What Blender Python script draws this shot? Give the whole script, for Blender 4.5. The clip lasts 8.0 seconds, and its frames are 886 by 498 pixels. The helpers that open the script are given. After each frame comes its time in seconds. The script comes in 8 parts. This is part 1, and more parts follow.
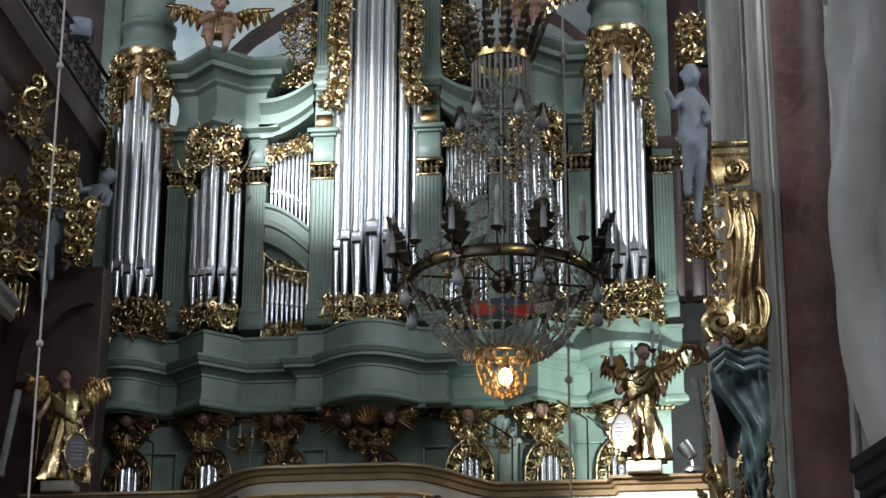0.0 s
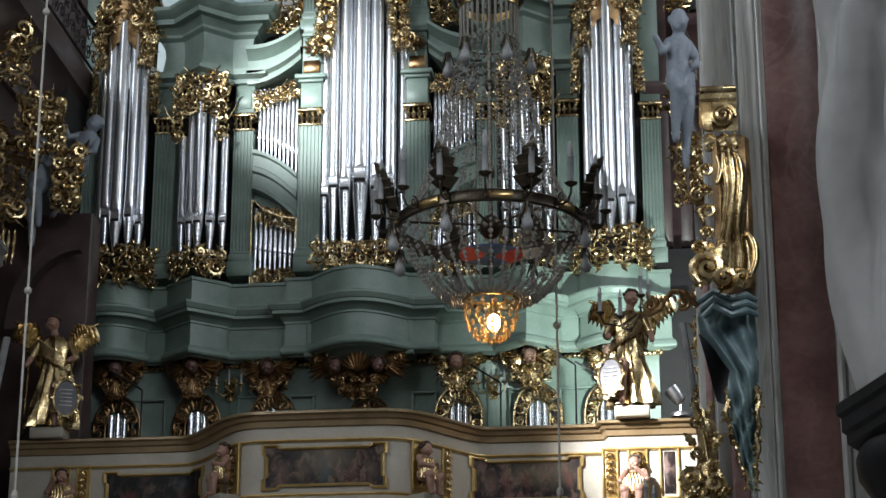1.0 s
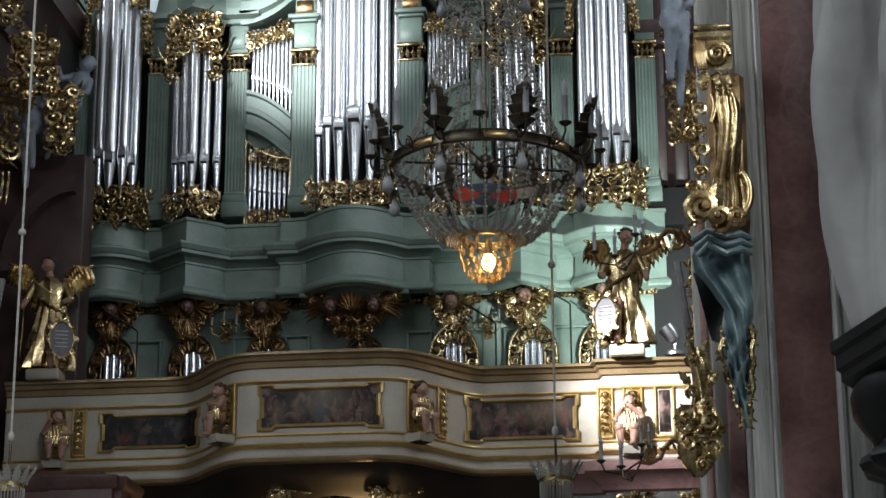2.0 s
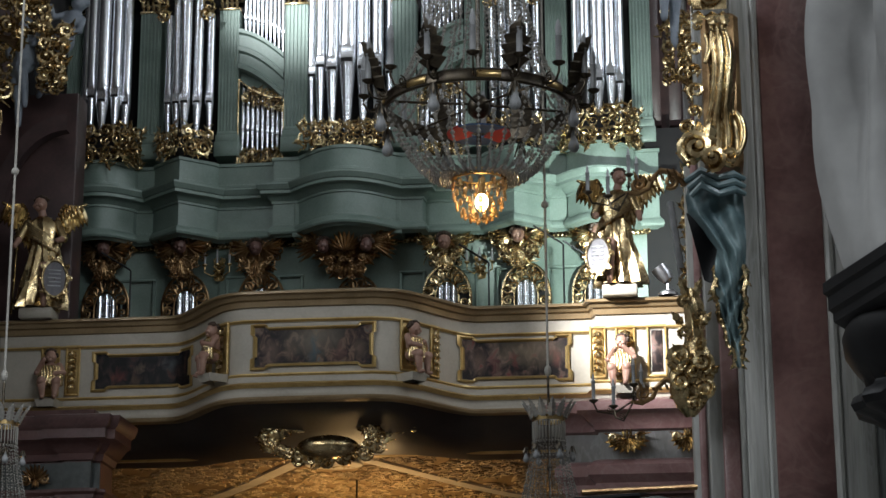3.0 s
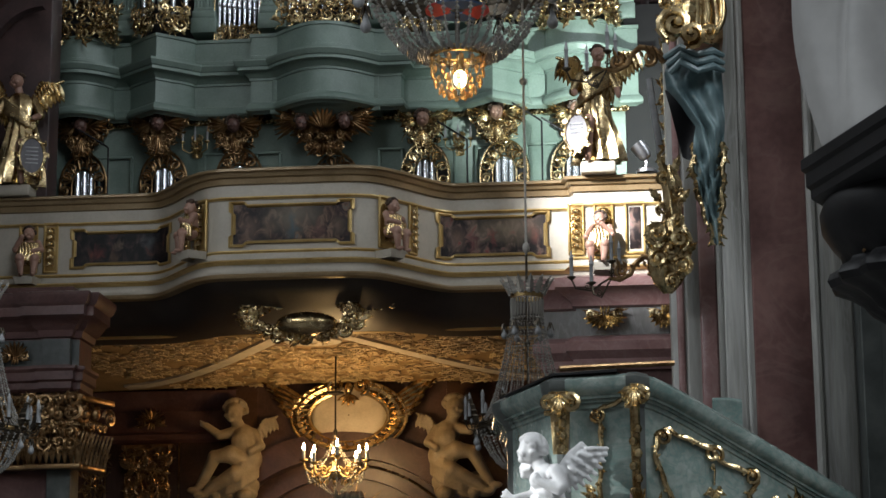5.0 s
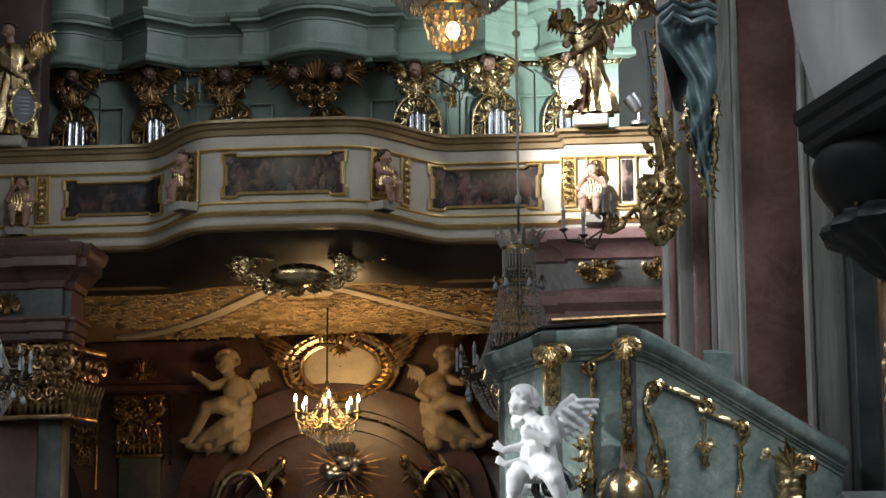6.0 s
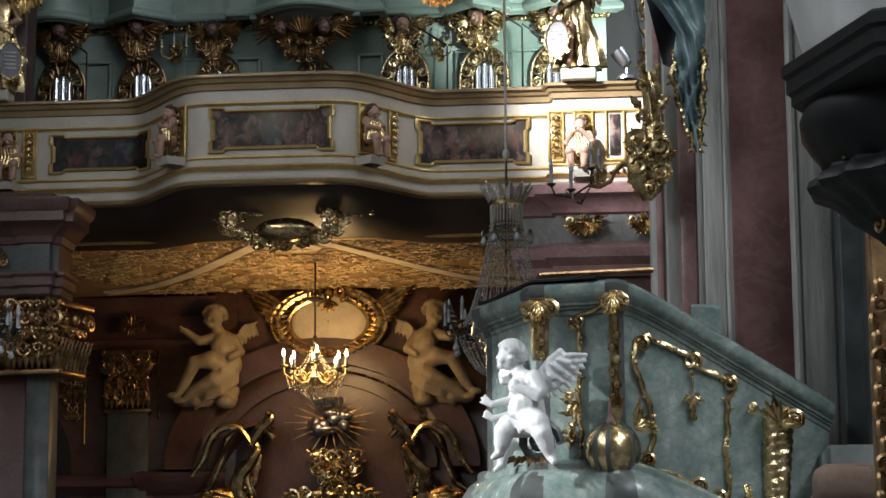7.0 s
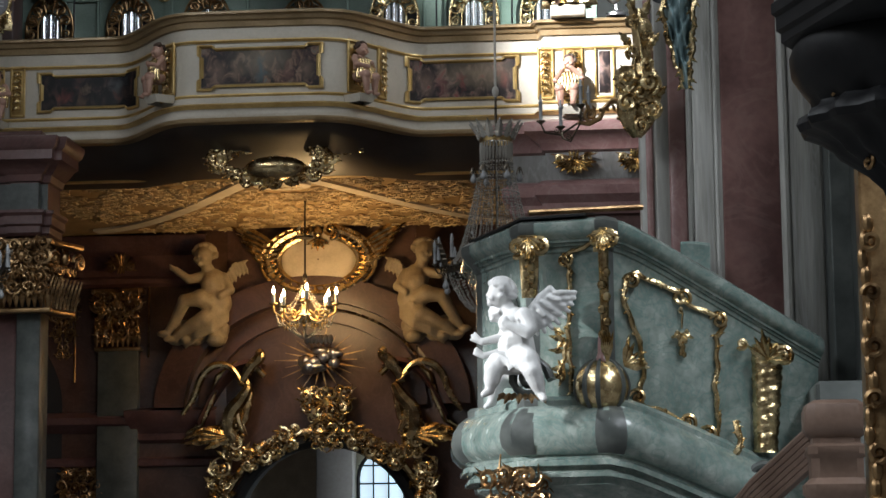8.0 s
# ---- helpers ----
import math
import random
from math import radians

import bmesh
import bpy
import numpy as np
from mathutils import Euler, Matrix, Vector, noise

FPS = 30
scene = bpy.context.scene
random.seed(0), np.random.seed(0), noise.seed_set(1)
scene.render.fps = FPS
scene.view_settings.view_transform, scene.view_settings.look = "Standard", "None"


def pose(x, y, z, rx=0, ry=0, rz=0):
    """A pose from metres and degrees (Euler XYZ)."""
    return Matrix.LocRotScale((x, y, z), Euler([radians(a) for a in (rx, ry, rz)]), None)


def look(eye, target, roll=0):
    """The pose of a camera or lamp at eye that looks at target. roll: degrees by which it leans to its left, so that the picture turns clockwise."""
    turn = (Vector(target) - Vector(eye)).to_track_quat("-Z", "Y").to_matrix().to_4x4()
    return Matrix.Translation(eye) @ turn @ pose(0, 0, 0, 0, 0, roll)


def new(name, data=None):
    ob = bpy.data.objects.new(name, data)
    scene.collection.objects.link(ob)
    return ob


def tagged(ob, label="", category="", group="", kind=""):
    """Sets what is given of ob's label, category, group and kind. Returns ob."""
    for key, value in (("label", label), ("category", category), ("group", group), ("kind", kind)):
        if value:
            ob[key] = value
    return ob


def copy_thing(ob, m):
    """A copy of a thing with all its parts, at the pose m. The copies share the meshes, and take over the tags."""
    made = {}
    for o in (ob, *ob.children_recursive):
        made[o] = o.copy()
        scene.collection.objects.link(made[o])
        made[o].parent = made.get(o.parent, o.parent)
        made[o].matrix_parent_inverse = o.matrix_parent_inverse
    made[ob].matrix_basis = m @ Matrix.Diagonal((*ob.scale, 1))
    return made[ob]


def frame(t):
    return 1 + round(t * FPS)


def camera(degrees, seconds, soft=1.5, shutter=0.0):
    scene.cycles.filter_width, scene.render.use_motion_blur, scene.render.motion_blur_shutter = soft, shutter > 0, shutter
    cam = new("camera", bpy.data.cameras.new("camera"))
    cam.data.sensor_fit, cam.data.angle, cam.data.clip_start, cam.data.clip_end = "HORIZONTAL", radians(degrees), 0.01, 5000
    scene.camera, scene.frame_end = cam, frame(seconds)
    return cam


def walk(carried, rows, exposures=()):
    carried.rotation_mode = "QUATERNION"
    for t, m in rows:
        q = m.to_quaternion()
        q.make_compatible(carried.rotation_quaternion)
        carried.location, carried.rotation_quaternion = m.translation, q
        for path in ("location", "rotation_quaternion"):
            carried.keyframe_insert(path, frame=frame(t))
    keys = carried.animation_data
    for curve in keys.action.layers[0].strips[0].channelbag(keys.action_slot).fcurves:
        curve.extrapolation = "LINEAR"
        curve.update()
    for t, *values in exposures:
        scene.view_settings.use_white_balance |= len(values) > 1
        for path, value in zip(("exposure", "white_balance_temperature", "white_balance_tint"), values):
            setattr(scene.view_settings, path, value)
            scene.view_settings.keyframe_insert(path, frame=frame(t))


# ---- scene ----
# a camera on a tripod in the nave: it tilts down from the organ to the pulpit
cam = camera(23.32, 8.0)
walk(cam, [
    (0.0, pose(0, 0, 1.6, 110.414, -0.236, 6.912)),
    (0.5, pose(0, 0, 1.6, 109.769, -0.150, 6.878)),
    (1.0, pose(0, 0, 1.6, 108.972, 0.013, 6.665)),
    (1.5, pose(0, 0, 1.6, 108.153, 0.252, 6.630)),
    (3.0, pose(0, 0, 1.6, 105.762, 0.242, 6.399)),
    (3.5, pose(0, 0, 1.6, 104.876, 0.312, 6.134)),
    (4.0, pose(0, 0, 1.6, 104.024, 0.432, 6.019)),
    (4.5, pose(0, 0, 1.6, 103.238, 0.450, 5.955)),
    (6.0, pose(0, 0, 1.6, 101.194, 0.267, 5.599)),
    (6.5, pose(0, 0, 1.6, 100.694, 0.323, 5.454)),
    (7.0, pose(0, 0, 1.6, 99.982, 0.377, 5.288)),
    (7.5, pose(0, 0, 1.6, 99.080, 0.421, 5.121)),
    (8.0, pose(0, 0, 1.6, 98.318, 0.575, 5.041))],
    # the picture brightens a little as the dark space under the loft comes in
    exposures=[(0.0, -0.10), (3.0, -0.06), (6.0, 0.13), (8.0, 0.27)])

# ---- light ----
world = bpy.data.worlds.new("world")
scene.world = world
world.use_nodes = True
world.node_tree.nodes["Background"].inputs[0].default_value = (0.5, 0.56, 0.66, 1)
world.node_tree.nodes["Background"].inputs[1].default_value = 0.05


def lamp(name, kind, m, energy, colour, **more):
    data = bpy.data.lights.new(name, kind)
    data.energy, data.color = energy, colour
    for key, value in more.items():
        if key == "spot":
            data.spot_size, data.spot_blend = radians(value[0]), value[1]
        elif key == "soft":
            data.shadow_soft_size = value
        elif key == "size":
            data.shape, data.size, data.size_y = "RECTANGLE", value[0], value[1]
    ob = new(name, data)
    ob.matrix_world = m
    return ob


# floodlight on the left gallery rail, aimed at the middle of the organ
lamp("gallery_flood", "SPOT", look((-7.3, 17.6, 13.4), (-4.75, 25.8, 12.85)), 10000, (0.92, 0.97, 1.0), spot=(20, 1.0), soft=0.12)
# floodlight of the nave, aimed at the corner of the organ loft
lamp("nave_flood", "SPOT", look((-5.6, 15.6, 10.8), (-0.45, 22.8, 7.06)), 19500, (0.97, 0.98, 1.0), spot=(11.5, 0.9), soft=0.3)
# floodlight on the parapet, aimed up at the corner of the organ
lamp("parapet_flood", "SPOT", look((-0.16, 22.95, 7.74), (-0.75, 26.0, 9.3)), 1150, (0.86, 1.0, 0.95), spot=(66, 1.0), soft=0.06)
# floodlight of the nave, aimed at the pulpit
lamp("pulpit_flood", "SPOT", look((-9.0, 9.4, 5.2), (-0.85, 12.75, 2.15)), 5200, (0.95, 0.98, 1.0), spot=(15, 0.35), soft=0.10)
# daylight in the high windows of the nave
for y in (-8.0, 0.0, 8.0):
    lamp("daylight_lamp", "AREA", look((-12.75, y, 16.0), (0, y + 9, 8.5)), 580, (0.86, 0.93, 1.0), size=(2.6, 5.0))
    lamp("daylight_lamp", "AREA", look((8.75, y - 2, 16.0), (-2, y + 12, 8.0)), 900, (0.86, 0.93, 1.0), size=(2.6, 5.0))
# two more unseen windows, added to brighten the organ
lamp("daylight_lamp", "AREA", look((-12.75, 15.5, 16.3), (-3, 26, 9.5)), 360, (0.86, 0.93, 1.0), size=(2.6, 5.0))
lamp("daylight_lamp", "AREA", look((8.75, 19.0, 16.3), (-5, 26, 9.5)), 450, (0.86, 0.93, 1.0), size=(2.6, 5.0))
# daylight behind the organ
lamp("daylight_lamp", "AREA", look((-10.5, 28.2, 15.5), (-4, 30.5, 15.5)), 190, (0.9, 0.96, 1.0), size=(1.2, 4.0))
# unseen lamp added at the right of the vestibule, to brighten its pale wall
lamp("daylight_lamp", "AREA", look((-1.2, 29.3, 2.8), (-4.2, 31, 2.3)), 45, (0.82, 0.91, 1.0), size=(0.8, 1.4))
# bulbs of the chandeliers
lamp("bulb_light", "POINT", pose(-3.80, 24.9, 4.70), 76, (1.0, 0.62, 0.26), soft=0.3)
lamp("bulb_light", "POINT", pose(-1.57, 17.0, 6.85), 22, (1.0, 0.72, 0.38), soft=0.05)


# ---- materials ----
def material(name, dark, light, rough=0.5, metal=0.0, scale=6.0, grain=60.0, bump=0.15, veins=0.0, vein_colour=None, rough_var=0.12, coat=0.0, stretch=(1, 1, 1)):
    m = bpy.data.materials.new(name)
    m.use_nodes = True
    n, l = m.node_tree.nodes, m.node_tree.links
    b = n["Principled BSDF"]
    b.inputs["Metallic"].default_value = metal
    if coat:
        b.inputs["Coat Weight"].default_value = coat
        b.inputs["Coat Roughness"].default_value = 0.12
    tc = n.new("ShaderNodeTexCoord")
    mp = n.new("ShaderNodeMapping")
    mp.inputs["Scale"].default_value = stretch
    l.new(tc.outputs["Object"], mp.inputs[0])
    big, small = n.new("ShaderNodeTexNoise"), n.new("ShaderNodeTexNoise")
    for tex, sc, det in ((big, scale, 6), (small, grain, 4)):
        tex.inputs["Scale"].default_value = sc
        tex.inputs["Detail"].default_value = det
        l.new(mp.outputs[0], tex.inputs["Vector"])
    mixv = n.new("ShaderNodeMath")
    mixv.operation = "MULTIPLY_ADD"
    l.new(small.outputs[0], mixv.inputs[0])
    mixv.inputs[1].default_value = 0.35
    l.new(big.outputs[0], mixv.inputs[2])
    ramp = n.new("ShaderNodeValToRGB")
    ramp.color_ramp.elements[0].position, ramp.color_ramp.elements[1].position = 0.48, 0.86
    ramp.color_ramp.elements[0].color, ramp.color_ramp.elements[1].color = (*dark, 1), (*light, 1)
    l.new(mixv.outputs[0], ramp.inputs[0])
    colour = ramp.outputs[0]
    if veins:
        w = n.new("ShaderNodeTexNoise")
        w.inputs["Scale"].default_value = scale * 0.7
        w.inputs["Detail"].default_value = 8
        w.inputs["Distortion"].default_value = 2.5
        l.new(mp.outputs[0], w.inputs["Vector"])
        r2 = n.new("ShaderNodeValToRGB")
        e = r2.color_ramp.elements
        e[0].position, e[0].color = 0.46, (0, 0, 0, 1)
        e[1].position, e[1].color = 0.5, (1, 1, 1, 1)
        e3 = r2.color_ramp.elements.new(0.56)
        e3.color = (0, 0, 0, 1)
        l.new(w.outputs[0], r2.inputs[0])
        mx = n.new("ShaderNodeMix")
        mx.data_type = "RGBA"
        mul = n.new("ShaderNodeMath")
        mul.operation = "MULTIPLY"
        mul.inputs[1].default_value = veins
        l.new(r2.outputs[0], mul.inputs[0])
        l.new(mul.outputs[0], mx.inputs[0])
        l.new(colour, mx.inputs[6])
        mx.inputs[7].default_value = (*(vein_colour or light), 1)
        colour = mx.outputs[2]
    l.new(colour, b.inputs["Base Color"])
    rr = n.new("ShaderNodeMapRange")
    rr.inputs["To Min"].default_value, rr.inputs["To Max"].default_value = max(0.04, rough - rough_var), rough + rough_var
    l.new(big.outputs[0], rr.inputs["Value"])
    l.new(rr.outputs[0], b.inputs["Roughness"])
    if bump:
        bp = n.new("ShaderNodeBump")
        bp.inputs["Strength"].default_value, bp.inputs["Distance"].default_value = bump, 0.01
        l.new(mixv.outputs[0], bp.inputs["Height"])
        l.new(bp.outputs[0], b.inputs["Normal"])
    return m


def glow(name, colour, strength):
    m = bpy.data.materials.new(name)
    m.use_nodes = True
    b = m.node_tree.nodes["Principled BSDF"]
    b.inputs["Base Color"].default_value = (*colour, 1)
    b.inputs["Emission Color"].default_value = (*colour, 1)
    b.inputs["Emission Strength"].default_value = strength
    return m


GREEN = material("green_paint", (0.155, 0.212, 0.182), (0.23, 0.30, 0.26), 0.45, scale=2.5, grain=40, bump=0.1)
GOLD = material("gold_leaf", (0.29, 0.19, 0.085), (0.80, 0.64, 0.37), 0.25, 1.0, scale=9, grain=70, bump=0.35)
# dull gold, also the shaded copy of gold_leaf on the organ's left
OLD_SHADE_GOLD = material("dull_or_shaded_gold_leaf", (0.16, 0.09, 0.045), (0.46, 0.30, 0.15), 0.36, 1.0, scale=8, grain=60, bump=0.4)
GILTPAINT = material("gold_trim_paint", (0.44, 0.29, 0.10), (0.66, 0.48, 0.21), 0.36, 0.55, scale=5, grain=50, bump=0.15)
TIN = material("pipe_tin", (0.62, 0.64, 0.68), (0.84, 0.86, 0.89), 0.25, 0.92, scale=1.5, grain=10, bump=0.0, rough_var=0.02, stretch=(1, 1, 0.25))
LEAD = material("pipe_foot_metal", (0.40, 0.40, 0.42), (0.62, 0.62, 0.64), 0.34, 1.0, scale=5, grain=30, bump=0.08)
DARKPIPE = material("grey_wooden_pipe", (0.05, 0.045, 0.05), (0.09, 0.085, 0.09), 0.6)
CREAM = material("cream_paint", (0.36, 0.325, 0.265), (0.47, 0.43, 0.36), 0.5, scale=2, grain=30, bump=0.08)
# soffit and loft floor brown, darkened in the colour to stand for shade
SHADEBROWN = material("shade_darkened_brown", (0.024, 0.017, 0.014), (0.046, 0.035, 0.029), 0.42, scale=2, grain=30, bump=0.08)
# near-black that stands for deep shade in gaps and openings
SHADEBLACK = material("shade_black", (0.012, 0.011, 0.012), (0.02, 0.018, 0.018), 0.8)
RED = material("red_marble", (0.06, 0.027, 0.026), (0.125, 0.062, 0.056), 0.38, scale=2.5, grain=26, bump=0.03, veins=0.2, vein_colour=(0.18, 0.11, 0.10))
PINK = material("pink_marble", (0.22, 0.115, 0.11), (0.34, 0.20, 0.19), 0.32, scale=3, grain=25, bump=0.03, veins=0.3, vein_colour=(0.42, 0.3, 0.28))
GREY = material("grey_marble", (0.135, 0.13, 0.125), (0.27, 0.265, 0.26), 0.3, scale=3, grain=25, bump=0.03, veins=0.4, vein_colour=(0.36, 0.37, 0.36), stretch=(1, 1, 0.35))
SEA = material("sea_green_marble", (0.12, 0.165, 0.15), (0.29, 0.335, 0.305), 0.24, scale=7, grain=32, bump=0.02, veins=0.5, vein_colour=(0.10, 0.19, 0.175), coat=0.25)
SEADARK = material("dark_green_marble", (0.04, 0.046, 0.044), (0.085, 0.094, 0.088), 0.42, scale=5, grain=25, bump=0.03, coat=0.05)
PALEGREY = material("streaked_pale_marble", (0.23, 0.225, 0.205), (0.48, 0.47, 0.44), 0.25, scale=5, grain=30, bump=0.02, veins=0.4, vein_colour=(0.44, 0.44, 0.43), stretch=(2.5, 1, 0.15))
PIERGREY = material("warm_grey_marble", (0.22, 0.213, 0.195), (0.44, 0.43, 0.40), 0.3, scale=3, grain=25, bump=0.03, veins=0.4, vein_colour=(0.44, 0.44, 0.42), stretch=(1.6, 1, 0.25))
PIERRED = material("cloudy_red_marble", (0.095, 0.044, 0.041), (0.20, 0.105, 0.093), 0.36, scale=2.2, grain=22, bump=0.03, veins=0.3, vein_colour=(0.24, 0.15, 0.13))
ARCHSTUCCO = material("warm_stucco", (0.24, 0.19, 0.125), (0.36, 0.295, 0.20), 0.5, scale=6, grain=50, bump=0.15)
RELIEF = material("ochre_relief", (0.42, 0.30, 0.15), (0.58, 0.44, 0.25), 0.5, scale=5, grain=40, bump=0.2)
WHITE = material("white_stucco", (0.50, 0.50, 0.50), (0.64, 0.64, 0.64), 0.5, scale=6, grain=60, bump=0.06)
OCHRE = material("ochre_stucco", (0.26, 0.165, 0.07), (0.40, 0.27, 0.13), 0.55, scale=5, grain=40, bump=0.3)
IVORY = material("ivory_stucco", (0.50, 0.43, 0.32), (0.66, 0.58, 0.45), 0.5, scale=5, grain=40, bump=0.12)
PLASTER = material("nave_plaster", (0.30, 0.28, 0.25), (0.42, 0.40, 0.37), 0.7, scale=1.2, grain=20)
STATUE = material("grey_stone", (0.27, 0.268, 0.262), (0.42, 0.415, 0.405), 0.6, scale=2.0, grain=12, bump=0.1)
BLUEGREY = material("pale_blue_stone", (0.18, 0.215, 0.26), (0.28, 0.315, 0.365), 0.5, scale=5, grain=40, bump=0.1)
DRAPE = material("blue_green_gilt_drapery", (0.055, 0.095, 0.105), (0.14, 0.20, 0.205), 0.48, scale=5, grain=30, bump=0.1, coat=0.1)
BLACK = material("black_marble", (0.006, 0.006, 0.007), (0.014, 0.014, 0.015), 0.5, scale=4, grain=30, bump=0.05)
BLACK.node_tree.nodes["Principled BSDF"].inputs["Specular IOR Level"].default_value = 0.22
ARCHBROWN = material("dark_brown_marble", (0.055, 0.026, 0.019), (0.105, 0.056, 0.040), 0.34, scale=3, grain=30, bump=0.04, veins=0.2, vein_colour=(0.17, 0.10, 0.08))
BROWN = material("brown_stone", (0.14, 0.085, 0.06), (0.22, 0.145, 0.11), 0.45, scale=4, grain=40)
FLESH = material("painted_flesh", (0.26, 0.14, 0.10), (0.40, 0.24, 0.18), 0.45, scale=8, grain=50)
# shaded copy of painted_flesh for the organ's left and middle heads
SHADEFLESH = material("shaded_flesh", (0.10, 0.05, 0.04), (0.18, 0.095, 0.075), 0.4, scale=8, grain=50)
HAIR = material("brown_hair", (0.03, 0.018, 0.012), (0.07, 0.04, 0.025), 0.5, scale=14, grain=80, bump=0.5)
BRONZE = material("dark_bronze", (0.035, 0.028, 0.022), (0.10, 0.08, 0.055), 0.35, 0.85, scale=10, grain=60, bump=0.2)
BRASS = material("aged_brass", (0.30, 0.20, 0.09), (0.55, 0.40, 0.18), 0.3, 1.0, scale=10, grain=60, bump=0.15)
CANDLE = material("grey_white_candle", (0.20, 0.205, 0.21), (0.30, 0.305, 0.31), 0.5, scale=9, grain=60, bump=0.05)
IRON = material("black_iron", (0.012, 0.012, 0.013), (0.03, 0.03, 0.033), 0.45, 0.6, scale=10, grain=60)
CORD = material("pale_rope", (0.30, 0.28, 0.25), (0.42, 0.40, 0.36), 0.7, scale=20, grain=90)
TUBE = material("grey_metal", (0.30, 0.31, 0.32), (0.44, 0.45, 0.46), 0.35, 0.7, scale=6, grain=40, bump=0.05)
SLATE = material("engraved_plaque", (0.10, 0.095, 0.11), (0.17, 0.165, 0.18), 0.5, scale=9, grain=60)
RAILPAINT = material("ochre_brown_paint", (0.20, 0.135, 0.065), (0.31, 0.22, 0.12), 0.34, 0.25, scale=3, grain=40, bump=0.1)
REDPAINT = material("red_enamel", (0.32, 0.025, 0.03), (0.45, 0.05, 0.05), 0.35)
BLUEPAINT = material("blue_enamel", (0.02, 0.05, 0.14), (0.04, 0.09, 0.22), 0.35)
BULB = glow("lit_bulb", (1.0, 0.72, 0.36), 22.0)
FLAME = glow("candle_bulb", (1.0, 0.72, 0.38), 60.0)
SKYBLUE = glow("pale_daylight", (0.62, 0.80, 0.92), 0.75)
CRYSTAL = bpy.data.materials.new("cut_crystal")
CRYSTAL.use_nodes = True
_b = CRYSTAL.node_tree.nodes["Principled BSDF"]
_b.inputs["Base Color"].default_value = (0.46, 0.44, 0.40, 1)
_b.inputs["Roughness"].default_value = 0.06
_b.inputs["Transmission Weight"].default_value = 0.5
_b.inputs["IOR"].default_value = 1.55
AMBER = bpy.data.materials.new("amber_crystal")
AMBER.use_nodes = True
_b = AMBER.node_tree.nodes["Principled BSDF"]
_b.inputs["Base Color"].default_value = (0.95, 0.62, 0.26, 1)
_b.inputs["Roughness"].default_value = 0.08
_b.inputs["Transmission Weight"].default_value = 0.6


def painting_material(name, stops, seed, glows=()):
    """Old oil painting: dusky ground with patches of colour and soft pale areas (x, z, rx, rz, colour), under varnish."""
    m = material(name, stops[0], stops[1], 0.45, scale=4, grain=30, bump=0.05)
    n, l = m.node_tree.nodes, m.node_tree.links
    tc, tex, ramp = n.new("ShaderNodeTexCoord"), n.new("ShaderNodeTexNoise"), n.new("ShaderNodeValToRGB")
    mp = n.new("ShaderNodeMapping")
    mp.inputs["Location"].default_value = (seed * 3.7, 0, seed * 1.3)
    mp.inputs["Scale"].default_value = (1.4, 1, 1.0)
    l.new(tc.outputs["Object"], mp.inputs[0])
    l.new(mp.outputs[0], tex.inputs["Vector"])
    tex.inputs["Scale"].default_value, tex.inputs["Detail"].default_value, tex.inputs["Distortion"].default_value = 7.0, 3.5, 0.8
    e = ramp.color_ramp.elements
    e[0].position, e[1].position = 0.44, 0.80
    n["Principled BSDF"].inputs["Specular IOR Level"].default_value = 0.2
    e[0].color, e[1].color = (*stops[0], 1), (*stops[-1], 1)
    for i, c in enumerate(stops[1:-1]):
        e.new(0.44 + 0.36 * (i + 1) / (len(stops) - 1)).color = (*c, 1)
    l.new(tex.outputs[0], ramp.inputs[0])
    colour = ramp.outputs[0]
    for x, z, rx, rz, tint in glows:
        mp, grad, mul, mx = n.new("ShaderNodeMapping"), n.new("ShaderNodeTexGradient"), n.new("ShaderNodeMath"), n.new("ShaderNodeMix")
        bend = n.new("ShaderNodeVectorMath")
        bend.operation = "MULTIPLY_ADD"
        bend.inputs[1].default_value = (0.30, 0.0, 0.22)
        l.new(tex.outputs[1], bend.inputs[0])
        l.new(tc.outputs["Object"], bend.inputs[2])
        mp.inputs["Location"].default_value = (-(x + 0.15) / rx, 0, -(z + 0.11) / rz)
        mp.inputs["Scale"].default_value = (1 / rx, 0, 1 / rz)
        grad.gradient_type = "SPHERICAL"
        l.new(bend.outputs[0], mp.inputs[0])
        l.new(mp.outputs[0], grad.inputs[0])
        mul.operation, mul.use_clamp = "MULTIPLY", True
        mul.inputs[1].default_value = 0.55
        l.new(grad.outputs[1], mul.inputs[0])
        mx.data_type = "RGBA"
        l.new(mul.outputs[0], mx.inputs[0])
        l.new(colour, mx.inputs[6])
        mx.inputs[7].default_value = (*tint, 1)
        colour = mx.outputs[2]
    l.new(colour, n["Principled BSDF"].inputs["Base Color"])
    return m


PAINT_A = painting_material("dark_oil_painting", ((0.010, 0.009, 0.010), (0.022, 0.018, 0.018), (0.05, 0.032, 0.028), (0.10, 0.035, 0.03), (0.20, 0.13, 0.10)), 0, [(-6.2, 6.78, 0.10, 0.09, (0.22, 0.06, 0.05)), (-5.95, 6.86, 0.06, 0.06, (0.24, 0.17, 0.12)), (-5.62, 6.9, 0.12, 0.10, (0.10, 0.11, 0.12)), (-6.03, 6.72, 0.07, 0.12, (0.15, 0.09, 0.06))])
